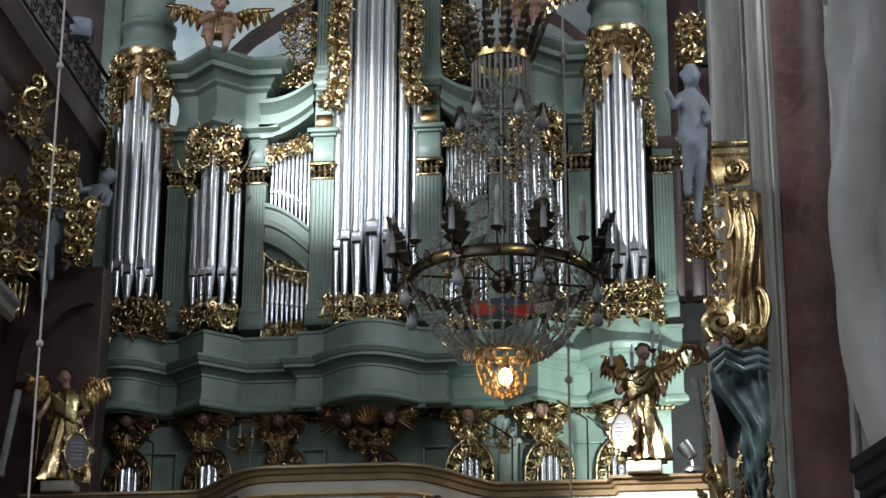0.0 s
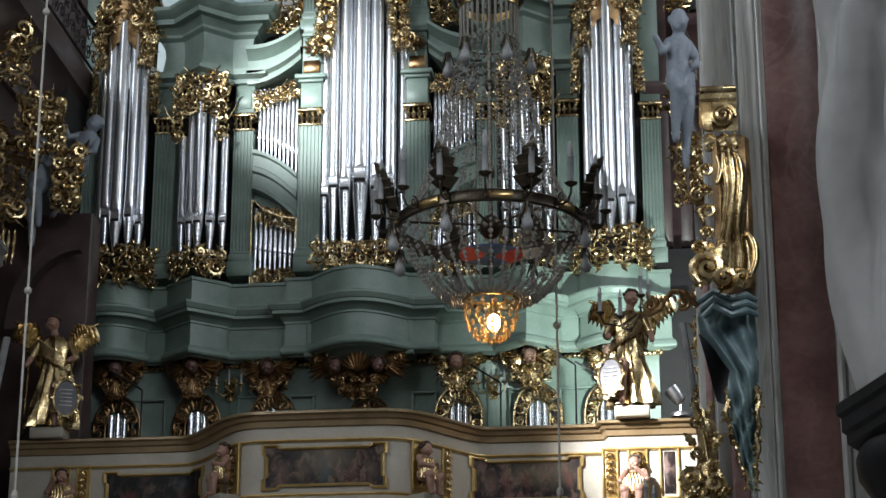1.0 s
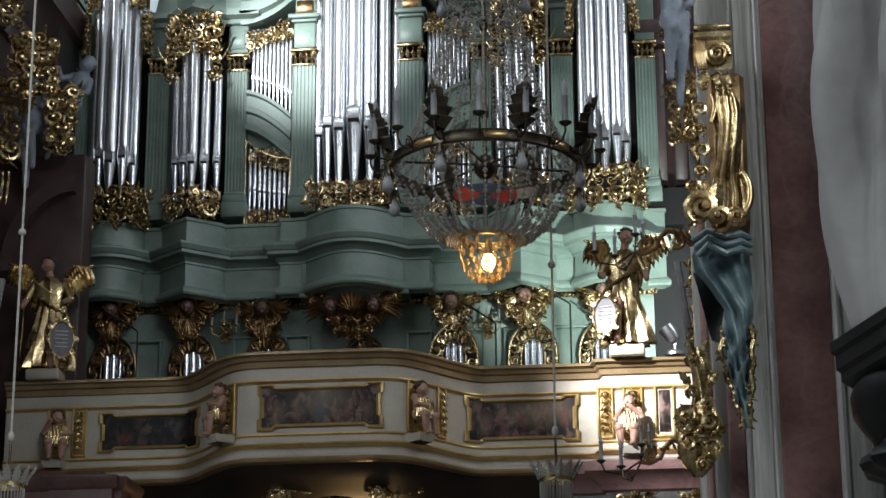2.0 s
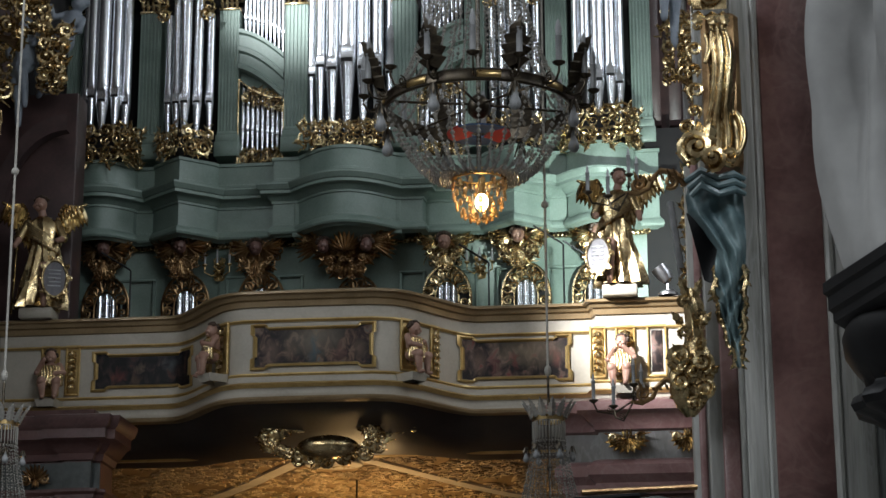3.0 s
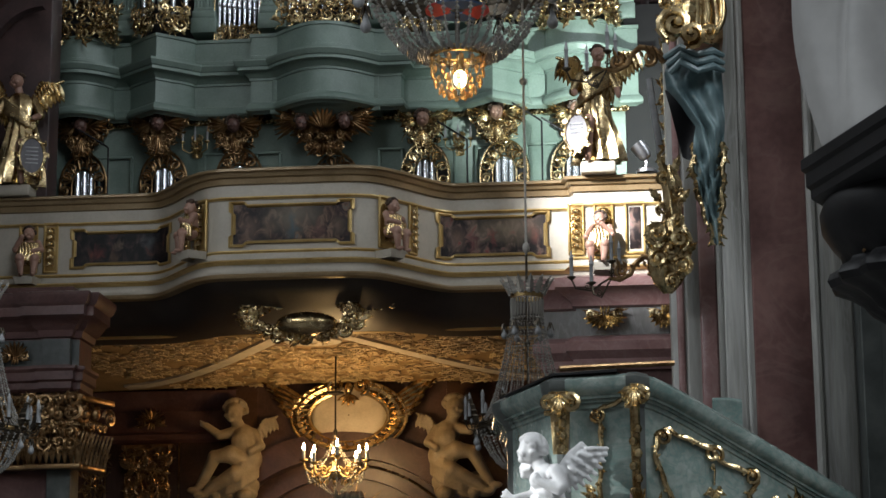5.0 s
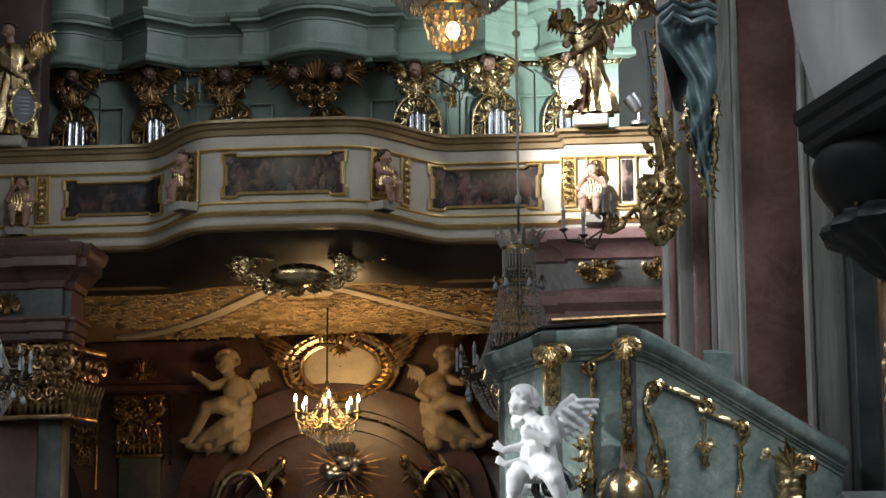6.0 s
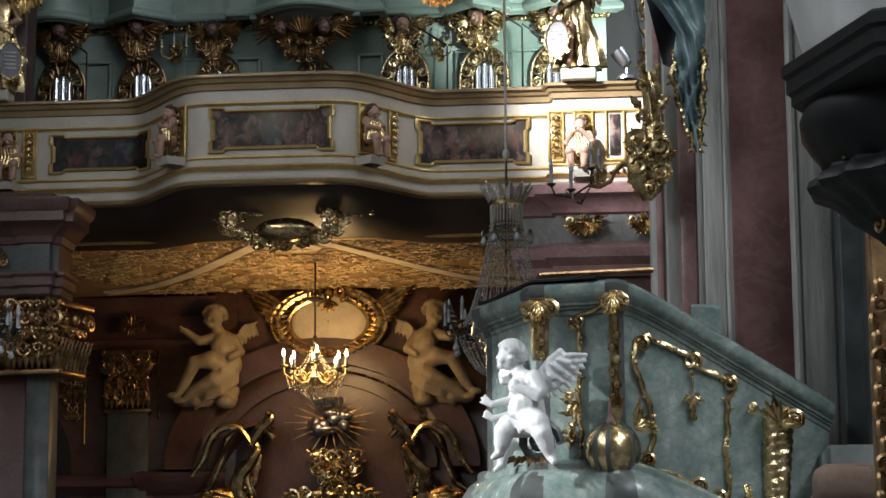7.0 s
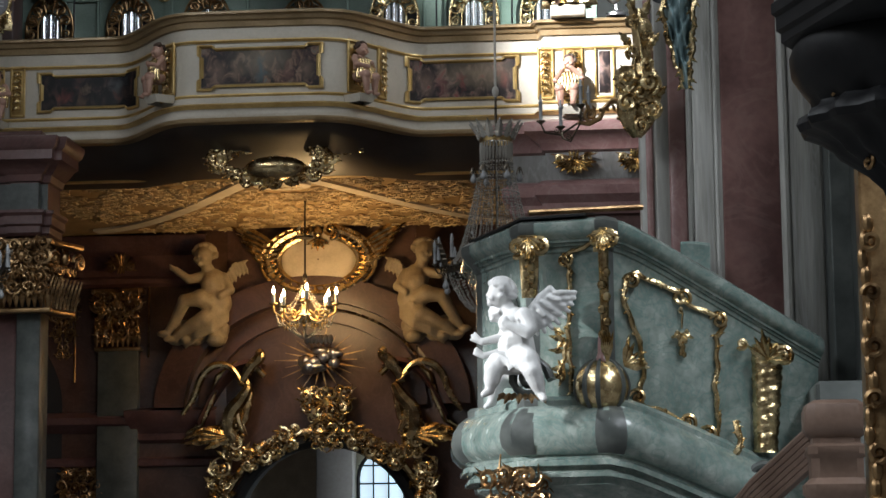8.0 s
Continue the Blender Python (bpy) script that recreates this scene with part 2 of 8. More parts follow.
PAINT_B = painting_material("warm_oil_painting", ((0.018, 0.014, 0.014), (0.05, 0.03, 0.026), (0.16, 0.10, 0.07), (0.11, 0.12, 0.11), (0.30, 0.20, 0.15)), 1, [(-3.84, 6.92, 0.42, 0.26, (0.30, 0.25, 0.19)), (-4.3, 6.78, 0.12, 0.16, (0.20, 0.13, 0.10)), (-4.12, 6.76, 0.08, 0.14, (0.24, 0.16, 0.11)), (-3.55, 6.76, 0.09, 0.14, (0.20, 0.10, 0.08)), (-3.36, 6.78, 0.10, 0.15, (0.22, 0.15, 0.11)), (-3.84, 6.80, 0.075, 0.20, (0.05, 0.12, 0.15))])
PAINT_C = painting_material("russet_oil_painting", ((0.018, 0.014, 0.014), (0.06, 0.04, 0.035), (0.15, 0.10, 0.08), (0.17, 0.04, 0.04), (0.26, 0.19, 0.15)), 2, [(-1.62, 6.92, 0.46, 0.24, (0.32, 0.25, 0.17)), (-2.18, 6.82, 0.12, 0.18, (0.26, 0.17, 0.13)), (-1.98, 6.78, 0.09, 0.16, (0.16, 0.05, 0.05)), (-1.78, 6.80, 0.05, 0.16, (0.24, 0.05, 0.05)), (-1.32, 6.82, 0.08, 0.14, (0.25, 0.09, 0.07))])


# ---- mesh tools ----
class Geo:
    """Collects vertices and faces of one mesh."""

    def __init__(self):
        self.v, self.f, self.marks, self.made = [], [], [], None

    def mark(self, i):
        """Faces from here on take the mesh's material i."""
        self.marks.append((len(self.f), i))
        return self

    def grid(self, rows, closed=False, cap=False):
        """Skins rows of equally many points."""
        k, n = len(self.v), len(rows[0])
        for r in rows:
            self.v += [tuple(p) for p in r]
        for i in range(len(rows) - 1):
            for j in range(n if closed else n - 1):
                a, b = k + i * n + j, k + i * n + (j + 1) % n
                self.f.append((a, b, b + n, a + n))
        if cap:
            self.f.append(tuple(range(k + n - 1, k - 1, -1)))
            e = k + (len(rows) - 1) * n
            self.f.append(tuple(range(e, e + n)))
        return self

    def box(self, x0, x1, y0, y1, z0, z1, c=0.008):
        """A box with chamfered edges."""
        c = min(c, (x1 - x0) / 3, (y1 - y0) / 3, (z1 - z0) / 3)

        def ring(z, i):
            return [(x0 + i, y0 + c + i, z), (x0 + c + i, y0 + i, z), (x1 - c - i, y0 + i, z), (x1 - i, y0 + c + i, z),
                    (x1 - i, y1 - c - i, z), (x1 - c - i, y1 - i, z), (x0 + c + i, y1 - i, z), (x0 + i, y1 - c - i, z)]
        return self.grid([ring(z0, c * 0.7), ring(z0 + c, 0), ring(z1 - c, 0), ring(z1, c * 0.7)], True, True)

    def lathe(self, cx, cy, profile, n=16, a0=0.0, a1=360.0, sx=1.0, sy=1.0):
        """Turns (radius, z) pairs round an upright axis."""
        full = abs(a1 - a0) >= 359.9
        m = n if full else n + 1
        rows = []
        for r, z in profile:
            rows.append([(cx + sx * r * math.cos(radians(a0 + (a1 - a0) * j / n)), cy + sy * r * math.sin(radians(a0 + (a1 - a0) * j / n)), z) for j in range(m)])
        return self.grid(rows, full)

    def tube(self, pts, radii, n=6, cap=True):
        pts = [Vector(p) for p in pts]
        if not hasattr(radii, "__len__"):
            radii = [radii] * len(pts)
        rows, side = [], None
        for i, p in enumerate(pts):
            d = (pts[min(i + 1, len(pts) - 1)] - pts[max(i - 1, 0)])
            d = d.normalized() if d.length > 1e-9 else Vector((0, 0, 1))
            if side is None:
                side = d.orthogonal().normalized()
            side = (side - d * side.dot(d))
            side = side.normalized() if side.length > 1e-6 else d.orthogonal().normalized()
            up = d.cross(side)
            rows.append([p + radii[i] * (side * math.cos(2 * math.pi * j / n) + up * math.sin(2 * math.pi * j / n)) for j in range(n)])
        return self.grid(rows, True, cap)

    def blob(self, c, r, n=10, m=6, rot=None):
        """An ellipsoid."""
        c, rows = Vector(c), []
        for i in range(m + 1):
            a = math.pi * i / m
            s = max(math.sin(a), 0.02)
            row = []
            for j in range(n):
                b = 2 * math.pi * j / n
                p = Vector((r[0] * s * math.cos(b), r[1] * s * math.sin(b), -r[2] * math.cos(a)))
                row.append(c + (rot @ p if rot else p))
            rows.append(row)
        return self.grid(rows, True, True)

    def leaf(self, base, tip, width, out, lobes=3, curl=0.0):
        """A thick pointed leaf with a raised midrib and a lobed edge, from base to tip; out: the side that it faces."""
        base, tip, out = Vector(base), Vector(tip), Vector(out).normalized()
        d = tip - base
        side = d.cross(out).normalized()
        left, mid, right, back = [], [], [], []
        n = 4 * lobes
        for i in range(n + 1):
            t = i / n
            w = width * (math.sin(math.pi * min(1, 0.14 + 0.86 * t)) ** 0.75) * (0.52 + 0.48 * ((lobes * t * 0.999) % 1.0)) * (1 - 0.35 * t)
            p = base + d * t + out * (curl * d.length * t * t + 0.12 * width)
            left.append(p - side * w * 0.5)
            mid.append(p + out * width * 0.22)
            right.append(p + side * w * 0.5)
            back.append(p - out * width * 0.12)
        return self.grid([left, mid, right, back, left])

    def scroll(self, c, r, turns=1.4, start=0.0, hand=1, thick=0.02, depth=0.02, axis="xz", tail=None, fronds=0):
        """A rococo C-scroll: a tapering spiral with a bud at its eye; tail: a point to which its stem runs; fronds: leaves on its back."""
        c = Vector(c)
        pts, rad = [], []
        n = int(8 * turns) + 4
        for i in range(n + 1):
            t = i / n
            a = start + hand * 2 * math.pi * turns * (1 - t)
            q = r * (1 - 0.78 * t)
            o = Vector((q * math.cos(a), 0, q * math.sin(a))) if axis == "xz" else (Vector((0, q * math.cos(a), q * math.sin(a))) if axis == "yz" else Vector((q * math.cos(a), q * math.sin(a), 0)))
            lift = Vector((0, -depth * t, 0)) if axis == "xz" else Vector((0, 0, 0))
            pts.append(c + o + lift)
            rad.append(thick * (0.55 + 0.6 * math.sin(math.pi * (0.1 + 0.75 * t))) * (1 - 0.45 * t))
            if fronds and t < 0.6 and i % max(1, n // (2 * fronds)) == 0:
                d = Vector((math.cos(a), 0, math.sin(a)))
                tan = Vector((math.sin(a) * hand, 0, -math.cos(a) * hand))
                self.leaf(pts[-1] - d * thick * 0.3, pts[-1] + d * r * 0.42 - tan * r * 0.32 + Vector((0, -depth * 0.5, 0)), r * 0.36, (0, -1, 0), 2, 0.15)
        if tail is not None:
            t0 = Vector(tail)
            p0 = pts[0]
            pts = [t0, t0.lerp(p0, 0.35) + (p0 - c) * 0.15, t0.lerp(p0, 0.7) + (p0 - c) * 0.12] + pts
            rad = [thick * 0.3, thick * 0.5, thick * 0.6] + rad
        self.tube(pts, rad, 5)
        self.blob(pts[-1], (thick * 0.95, thick * 0.95, thick * 0.95), 6, 4)
        return self

    def moulding(self, path, profile, closed=False):
        """Runs a profile of (outwards, z) along a plan path of (x, y); outwards is to the right of the path's way."""
        n, offs = len(path), []
        for i in range(n):
            p = Vector(path[i])
            a = Vector(path[i - 1]) if i or closed else None
            b = Vector(path[(i + 1) % n]) if i < n - 1 or closed else None
            dirs = [(q).normalized() for q in ((p - a) if a else None, (b - p) if b else None) if q is not None and q.length > 1e-9]
            nr = [Vector((d.y, -d.x)) for d in dirs]
            m = sum(nr, Vector((0, 0)))
            m.normalize()
            offs.append(m / max(0.45, m.dot(nr[0])))
        rows = []
        for o, z in profile:
            rows.append([(path[i][0] + offs[i].x * o, path[i][1] + offs[i].y * o, z) for i in range(n)])
        self.grid(rows, closed)
        return self

    def mesh(self, name, smooth=40):
        if self.made is not None:
            return self.made
        me = bpy.data.meshes.new(name)
        me.from_pydata(self.v, [], self.f)
        for start, i in self.marks:
            for p in me.polygons[start:]:
                p.material_index = i
        bm = bmesh.new()
        bm.from_mesh(me)
        bmesh.ops.recalc_face_normals(bm, faces=bm.faces)
        bm.to_mesh(me)
        bm.free()
        if smooth:
            me.polygons.foreach_set("use_smooth", [True] * len(me.polygons))
            me.set_sharp_from_angle(angle=radians(smooth))
        self.made = me
        return me


def part(name, geo, mat, parent=None, label="", smooth=40, m=None):
    me = geo.mesh(name, smooth) if isinstance(geo, Geo) else geo
    if not me.materials:
        for one in (mat if isinstance(mat, (list, tuple)) else (mat,)):
            me.materials.append(one)
    ob = new(name, me)
    if not isinstance(mat, (list, tuple)) and me.materials[0] is not mat:
        ob.material_slots[0].link = "OBJECT"
        ob.material_slots[0].material = mat
    if parent is not None:
        ob.parent = parent
    if m is not None:
        ob.matrix_basis = m
    if label:
        ob["label"] = label
    return ob


def thing(name, label, category, m=None, group="", kind=""):
    ob = new(name)
    ob.empty_display_size = 0.1
    if m is not None:
        ob.matrix_basis = m
    return tagged(ob, label, category, group, kind)


def solid(name, geo, mat, label, category, group="", kind="", smooth=40, m=None):
    return tagged(part(name, geo, mat, None, "", smooth, m), label, category, group, kind)


carved = {}


def carving(w, h, seed, size=0.09, depth=0.05, inside=None, leaves=True, thick=0.022):
    """Openwork rococo carving in a w by h field, mirrored about its middle, facing -y, its foot at z = 0: large scrolls before a thicket of small ones."""
    key = (w, h, seed, size, depth, thick)
    if key in carved:
        return carved[key]
    rng = random.Random(seed)
    g = carved[key] = Geo()
    for layer, (sz, th, back) in enumerate(((size * 1.05, thick * 0.75, 0.0), (size * 0.62, thick * 0.55, depth * 0.6))):
        nx, nz = max(1, round(w / 2 / sz / 1.6)), max(1, round(h / sz / 1.65))
        for iz in range(nz):
            for ix in range(nx):
                cx = (ix + 0.5 + rng.uniform(-0.2, 0.2)) * w / 2 / nx
                cz = (iz + 0.5 + rng.uniform(-0.2, 0.2)) * h / nz
                if inside and not inside(cx / (w / 2), cz / h):
                    continue
                r = sz * rng.uniform(0.65, 1.05)
                st, hd, tn = rng.uniform(0, 6.28), rng.choice((-1, 1)), rng.uniform(1.0, 1.6)
                tl = (max(0.0, cx + rng.uniform(-1, 1) * sz * 1.6), cz + rng.uniform(-1, 1) * sz * 1.6)
                dy = back - rng.uniform(0.2, 0.8) * depth * (1 - layer)
                lv = [(rng.uniform(0, 6.28), rng.uniform(0.8, 1.3), rng.uniform(0.3, 0.5)) for _ in range(2 - layer)]
                for s in (1, -1):
                    g.scroll((s * cx, dy, cz), r, tn, st if s > 0 else math.pi - st, hd * s, th * rng.uniform(0.8, 1.2), depth * 0.6, tail=(s * tl[0], back, tl[1]), fronds=(3 if layer == 0 else 2) if leaves else 0)
                    for a, q, wd in lv:
                        b = Vector((s * (cx + 0.6 * r * math.cos(a)), dy, cz + 0.6 * r * math.sin(a)))
                        e = Vector((s * (cx + (0.6 + q) * r * math.cos(a + 0.5)), dy - depth * 0.4, cz + (0.6 + q) * r * math.sin(a + 0.5)))
                        g.leaf(b, e, r * wd * 1.4, (0, -1, 0), 2, 0.1)
    return g


def palmette(w, h, lobes=9):
    """A gilt shell: a fan of lobes over two scrolls, facing -y, its foot at z = 0."""
    g = Geo()
    for k in range(lobes):
        a = math.pi * (0.08 + 0.84 * k / (lobes - 1))
        g.leaf((0.05 * w * math.cos(a), -0.02, h * 0.3), (0.5 * w * math.cos(a), -0.07, h * 0.3 + 0.68 * h * math.sin(a)), 0.20 * w, (0, -1, 0), 1, 0.1)
    for s in (-1, 1):
        g.scroll((s * w * 0.3, -0.05, h * 0.26), h * 0.22, 1.4, 0.5, s, h * 0.07, 0.03, fronds=2)
        g.leaf((s * 0.1 * w, -0.03, h * 0.2), (s * 0.52 * w, -0.05, h * 0.08), h * 0.22, (0, -1, 0), 2, 0.1)
    for k in (-1, 0, 1):
        g.leaf((0.05 * w * k, -0.03, h * 0.3), (0.10 * w * k, -0.05, -h * 0.1), h * 0.2, (0, -1, 0), 1)
    return g

# ---- structure of the church ----
tagged(part("floor", Geo().box(-14, 10, -16, 31, -0.3, 0.0), GREY), "grey stone floor of the nave", "floor", kind="structure")
tagged(part("ceiling", Geo().box(-14, 10, -16, 31, 20.0, 20.4), PLASTER), "high plastered nave ceiling", "ceiling", kind="structure")


def side_wall(name, x0, x1, y_gaps):
    """A nave wall with tall window openings."""
    g = Geo()
    y = -16.0
    for a, b in y_gaps:
        g.box(x0, x1, y, a, 0, 20)
        g.box(x0, x1, a, b, 0, 13.2)
        g.box(x0, x1, a, b, 18.9, 20)
        y = b
    g.box(x0, x1, y, 31, 0, 20)
    return tagged(part(name, g, PLASTER), "plastered nave wall with tall windows", "wall", kind="structure")


# the last opening in each wall is added for the organ's extra lamps
side_wall("wall_west", -13.6, -13.0, ((-9.4, -6.6), (-1.4, 1.4), (6.6, 9.4), (14.1, 16.9)))
side_wall("wall_east", 9.0, 9.6, ((-11.4, -8.6), (-3.4, -0.6), (4.6, 7.4), (17.6, 20.4)))
tagged(part("wall_south", Geo().box(-13, 9, -16.0, -15.5, 0, 20), PLASTER), "plastered end wall of the nave", "wall", kind="structure")
FRESCO = material("pale_fresco", (0.30, 0.42, 0.50), (0.62, 0.66, 0.64), 0.6, scale=0.5, grain=5, bump=0.03, veins=0.4, vein_colour=(0.5, 0.36, 0.28))
tagged(part("wall_north", Geo().box(-13, 9, 30.0, 30.5, 7.0, 20), FRESCO), "pale blue and ochre frescoed wall behind the organ", "wall", kind="structure")
# dark wall beside the organ, and the floor of the loft
DARKWALL = material("dark_red_wall", (0.035, 0.02, 0.02), (0.075, 0.042, 0.04), 0.45, scale=3, grain=25)
g = Geo()
g.box(-0.28, 3.0, 26.4, 29.9, 0, 20)
for x in (-0.24, 0.02, 0.30):
    g.box(x, x + 0.16, 26.25, 26.42, 10.6, 14.4)
g.moulding([(-0.3, 26.4), (-0.3, 26.2), (0.8, 26.2), (0.8, 25.6)], [(0, 12.5), (0.06, 12.52), (0.06, 12.62), (0.16, 12.75), (0.16, 12.83), (0, 12.84)])
tagged(part("wall_loft_east", g, DARKWALL), "dark red wall and pilasters beside the organ", "wall", kind="structure")
# black box put before the wall as the shade of the gap
tagged(part("gap_shade_box", Geo().box(-0.31, 0.7, 26.05, 26.22, 6.56, 10.5), SHADEBLACK), "black box standing for the shaded gap beside the organ case", "recess", kind="structure")
tagged(part("loft_floor", Geo().box(-13, 9, 23.1, 30, 6.40, 6.55), SHADEBROWN), "floor of the organ loft", "floor", kind="structure")

# ---- the organ ----
C, Y = -4.08, 26.0
organ = thing("pipe_organ", "large baroque pipe organ with green case, gilt carving and tin pipes", "organ", pose(C, Y, 0))


def org(name, geo, mat, label="", parent=None, smooth=40):
    return part(name, geo, mat, parent or organ, label, smooth)


# pipe mouths get their inner shade from a black block
SLIT = SHADEBLACK
pipe_cache = {}


def pipe(x, y, r, foot, mouth, top):
    """One flue pipe: cone foot, body and a mouth with lips."""
    key = (r, round(mouth - foot, 3), round(top - mouth, 3))
    if key not in pipe_cache:
        g, a, b = Geo(), mouth - foot, top - foot
        g.lathe(0, 0, [(r * 0.3, 0), (r * 0.42, a * 0.1), (r * 0.98, a - 0.02), (r * 1.03, a), (r * 0.9, a + 0.004)], 14)
        h = 1.5 * r + 0.012
        # body, flattened round the mouth
        rows = []
        for z, flat in ((a, 0.66), (a + h, 0.70), (a + h * 1.5, 0.80), (a + h * 2.4, 1.0), (b, 1.0)):
            rows.append([(r * math.cos(t), max(r * math.sin(t), -r * flat), z) for t in [2 * math.pi * k / 20 + 0.1 for k in range(20)]])
        g.grid(rows, True)
        g.box(-r * 0.80, -r * 0.68, -r * 0.95, -r * 0.5, a - 0.02, a + h * 1.15, 0.003)
        g.box(r * 0.68, r * 0.80, -r * 0.95, -r * 0.5, a - 0.02, a + h * 1.15, 0.003)
        # upper lip, leaning out
        g.grid([[(-r * 0.66, -r * 0.80, a + h * 0.36), (r * 0.66, -r * 0.80, a + h * 0.36)], [(-r * 0.70, -r * 0.70, a + h), (r * 0.70, -r * 0.70, a + h)], [(-r * 0.4, -r * 0.9, a + h * 1.35), (r * 0.4, -r * 0.9, a + h * 1.35)]])
        s = Geo().box(-r * 0.66, r * 0.66, -r * 0.74, -r * 0.5, a + 0.004, a + h * 0.34, 0.002)
        pipe_cache[key] = (g.mesh("organ_pipe"), s.mesh("mouth"))
    me, sm = pipe_cache[key]
    ob = part("organ_pipe", me, TIN, organ, m=pose(x, y, foot))
    part("mouth", sm, SLIT, ob, "black block for the shade in a pipe mouth")


def pilaster(x0, x1, y, z0, z1, parent=organ):
    """A fluted shaft with a base and a gilt capital."""
    g = Geo()
    g.box(x0 - 0.02, x1 + 0.02, y - 0.03, y + 0.3, z0 - 0.10, z0)
    g.box(x0 - 0.035, x1 + 0.035, y - 0.045, y + 0.3, z0 - 0.30, z0 - 0.10)
    g.box(x0 - 0.005, x1 + 0.005, y - 0.012, y + 0.3, z0, z0 + 0.05)
    n = 6
    row = []
    for i in range(n * 6 + 1):
        t = i / (n * 6)
        row.append((x0 + (x1 - x0) * t, y - 0.0 + 0.016 * (math.sin(math.pi * n * t) ** 2 > 0.35) * abs(math.sin(math.pi * n * t))))
    row = [(x0, y + 0.3)] + row + [(x1, y + 0.3)]
    g.grid([[(p[0], p[1], z) for p in row] for z in (z0 + 0.05, z1)])
    ob = part("pilaster", g, GREEN, parent)
    k = Geo()
    w = x1 - x0
    for i in range(4):
        xx = x0 + w * (i + 0.5) / 4
        k.leaf((xx, y - 0.01, z1 + 0.02), (xx, y - 0.05, z1 + 0.17), w / 4.2, (0, -1, 0), 2, 0.2)
    k.box(x0 - 0.01, x1 + 0.01, y - 0.02, y + 0.2, z1, z1 + 0.03, 0.004)
    k.box(x0 - 0.03, x1 + 0.03, y - 0.05, y + 0.2, z1 + 0.19, z1 + 0.24, 0.006)
    for s in (x0 + 0.02, x1 - 0.02):
        k.scroll((s, y - 0.04, z1 + 0.16), 0.035, 1.3, 0, 1 if s > (x0 + x1) / 2 else -1, 0.012, 0.01)
    part("capital", k, GOLD, ob, "gilt capital")
    return ob


def arc(x0, x1, y, d, n=10):
    """A plan line bulging towards the nave by d."""
    return [(x0 + (x1 - x0) * i / n, y - d * math.sin(math.pi * i / n)) for i in range(n + 1)]


# plan line of the case front (local x, y): towers, bays and the round middle
half = [(3.94, 0.25), (3.94, 0.02), (3.66, 0.02), (3.64, -0.10)] + arc(3.62, 2.82, -0.12, 0.28, 10) + [(2.80, -0.10), (2.78, -0.02), (2.56, -0.02), (2.52, -0.10), (2.14, -0.42), (1.76, -0.10), (1.72, -0.02), (0.98, -0.02), (0.96, -0.20), (0.70, -0.20)]
line = [(-x, y) for x, y in half] + arc(-0.62, 0.62, -0.22, 0.42, 14) + half[::-1]
CORNICE = [(-0.03, 9.16), (0.0, 9.18), (0.045, 9.19), (0.06, 9.215), (0.055, 9.25), (0.03, 9.285), (0.012, 9.30), (0.012, 9.315), (0.0, 9.32), (0.0, 9.59), (0.018, 9.595), (0.018, 9.625), (0.04, 9.64), (0.085, 9.685), (0.10, 9.69), (0.16, 9.695), (0.16, 9.735), (0.18, 9.745), (0.205, 9.785), (0.215, 9.80), (0.215, 9.825), (0.0, 9.86), (0.0, 9.89), (0.012, 9.895), (0.012, 9.93), (0.0, 9.935), (0.0, 10.17), (0.02, 10.175), (0.02, 10.215), (-0.4, 10.25)]
g = Geo()
g.moulding(line, CORNICE)
org("cornice", g, GREEN, "moulded green cornice", smooth=28)
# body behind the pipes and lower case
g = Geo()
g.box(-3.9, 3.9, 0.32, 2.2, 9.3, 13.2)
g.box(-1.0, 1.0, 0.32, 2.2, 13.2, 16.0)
# shade inside the case is a black block behind the pipes
org("case_back", g, SHADEBLACK, "black block standing for the shaded inside of the case")
flat_line = [(-3.88, 0.5), (-3.88, 0.14), (-2.9, 0.14), (-2.86, 0.18), (-1.74, 0.18), (-1.7, 0.14), (-1.2, 0.14), (-1.15, 0.18), (1.15, 0.18), (1.2, 0.14), (1.7, 0.14), (1.74, 0.18), (2.86, 0.18), (2.9, 0.14), (3.88, 0.14), (3.88, 0.5)]
g = Geo()
g.moulding(flat_line, [(0.04, 6.6), (0.04, 7.3), (0.0, 7.34), (0.0, 9.0), (0.03, 9.04), (0.03, 9.2), (0.0, 9.24), (0.0, 9.4)])
g.box(-3.86, 3.86, 0.3, 2.2, 6.6, 9.4)
org("lower_case", g, GREEN, "panelled green lower case")
# raised frames round the lower panels
for x0, x1 in ((-3.0, -2.55), (-1.62, -1.2), (-0.95, -0.62), (0.62, 0.95), (1.2, 1.62), (1.86, 2.05), (2.5, 2.95)):
    g = Geo().box(x0, x1, 0.12, 0.19, 8.72, 8.75, 0.006).box(x0, x0 + 0.03, 0.12, 0.19, 7.5, 8.72, 0.006).box(x1 - 0.03, x1, 0.12, 0.19, 7.5, 8.72, 0.006)
    org("panel_moulding", g, GREEN)
# console under the round middle
g = Geo()
g.lathe(0, -0.02, [(0.02, 9.0), (0.26, 9.07), (0.40, 9.13), (0.45, 9.17), (0.46, 9.20), (0.44, 9.24)], 18, 180, 360, 1.08, 1.15)
for s in (-1, 1):
    g.box(s * 0.60 - 0.08, s * 0.60 + 0.08, -0.22, 0.2, 9.2, 9.75)
    g.box(s * 0.60 - 0.10, s * 0.60 + 0.10, -0.25, 0.2, 9.14, 9.22)
org("middle_console", g, GREEN)

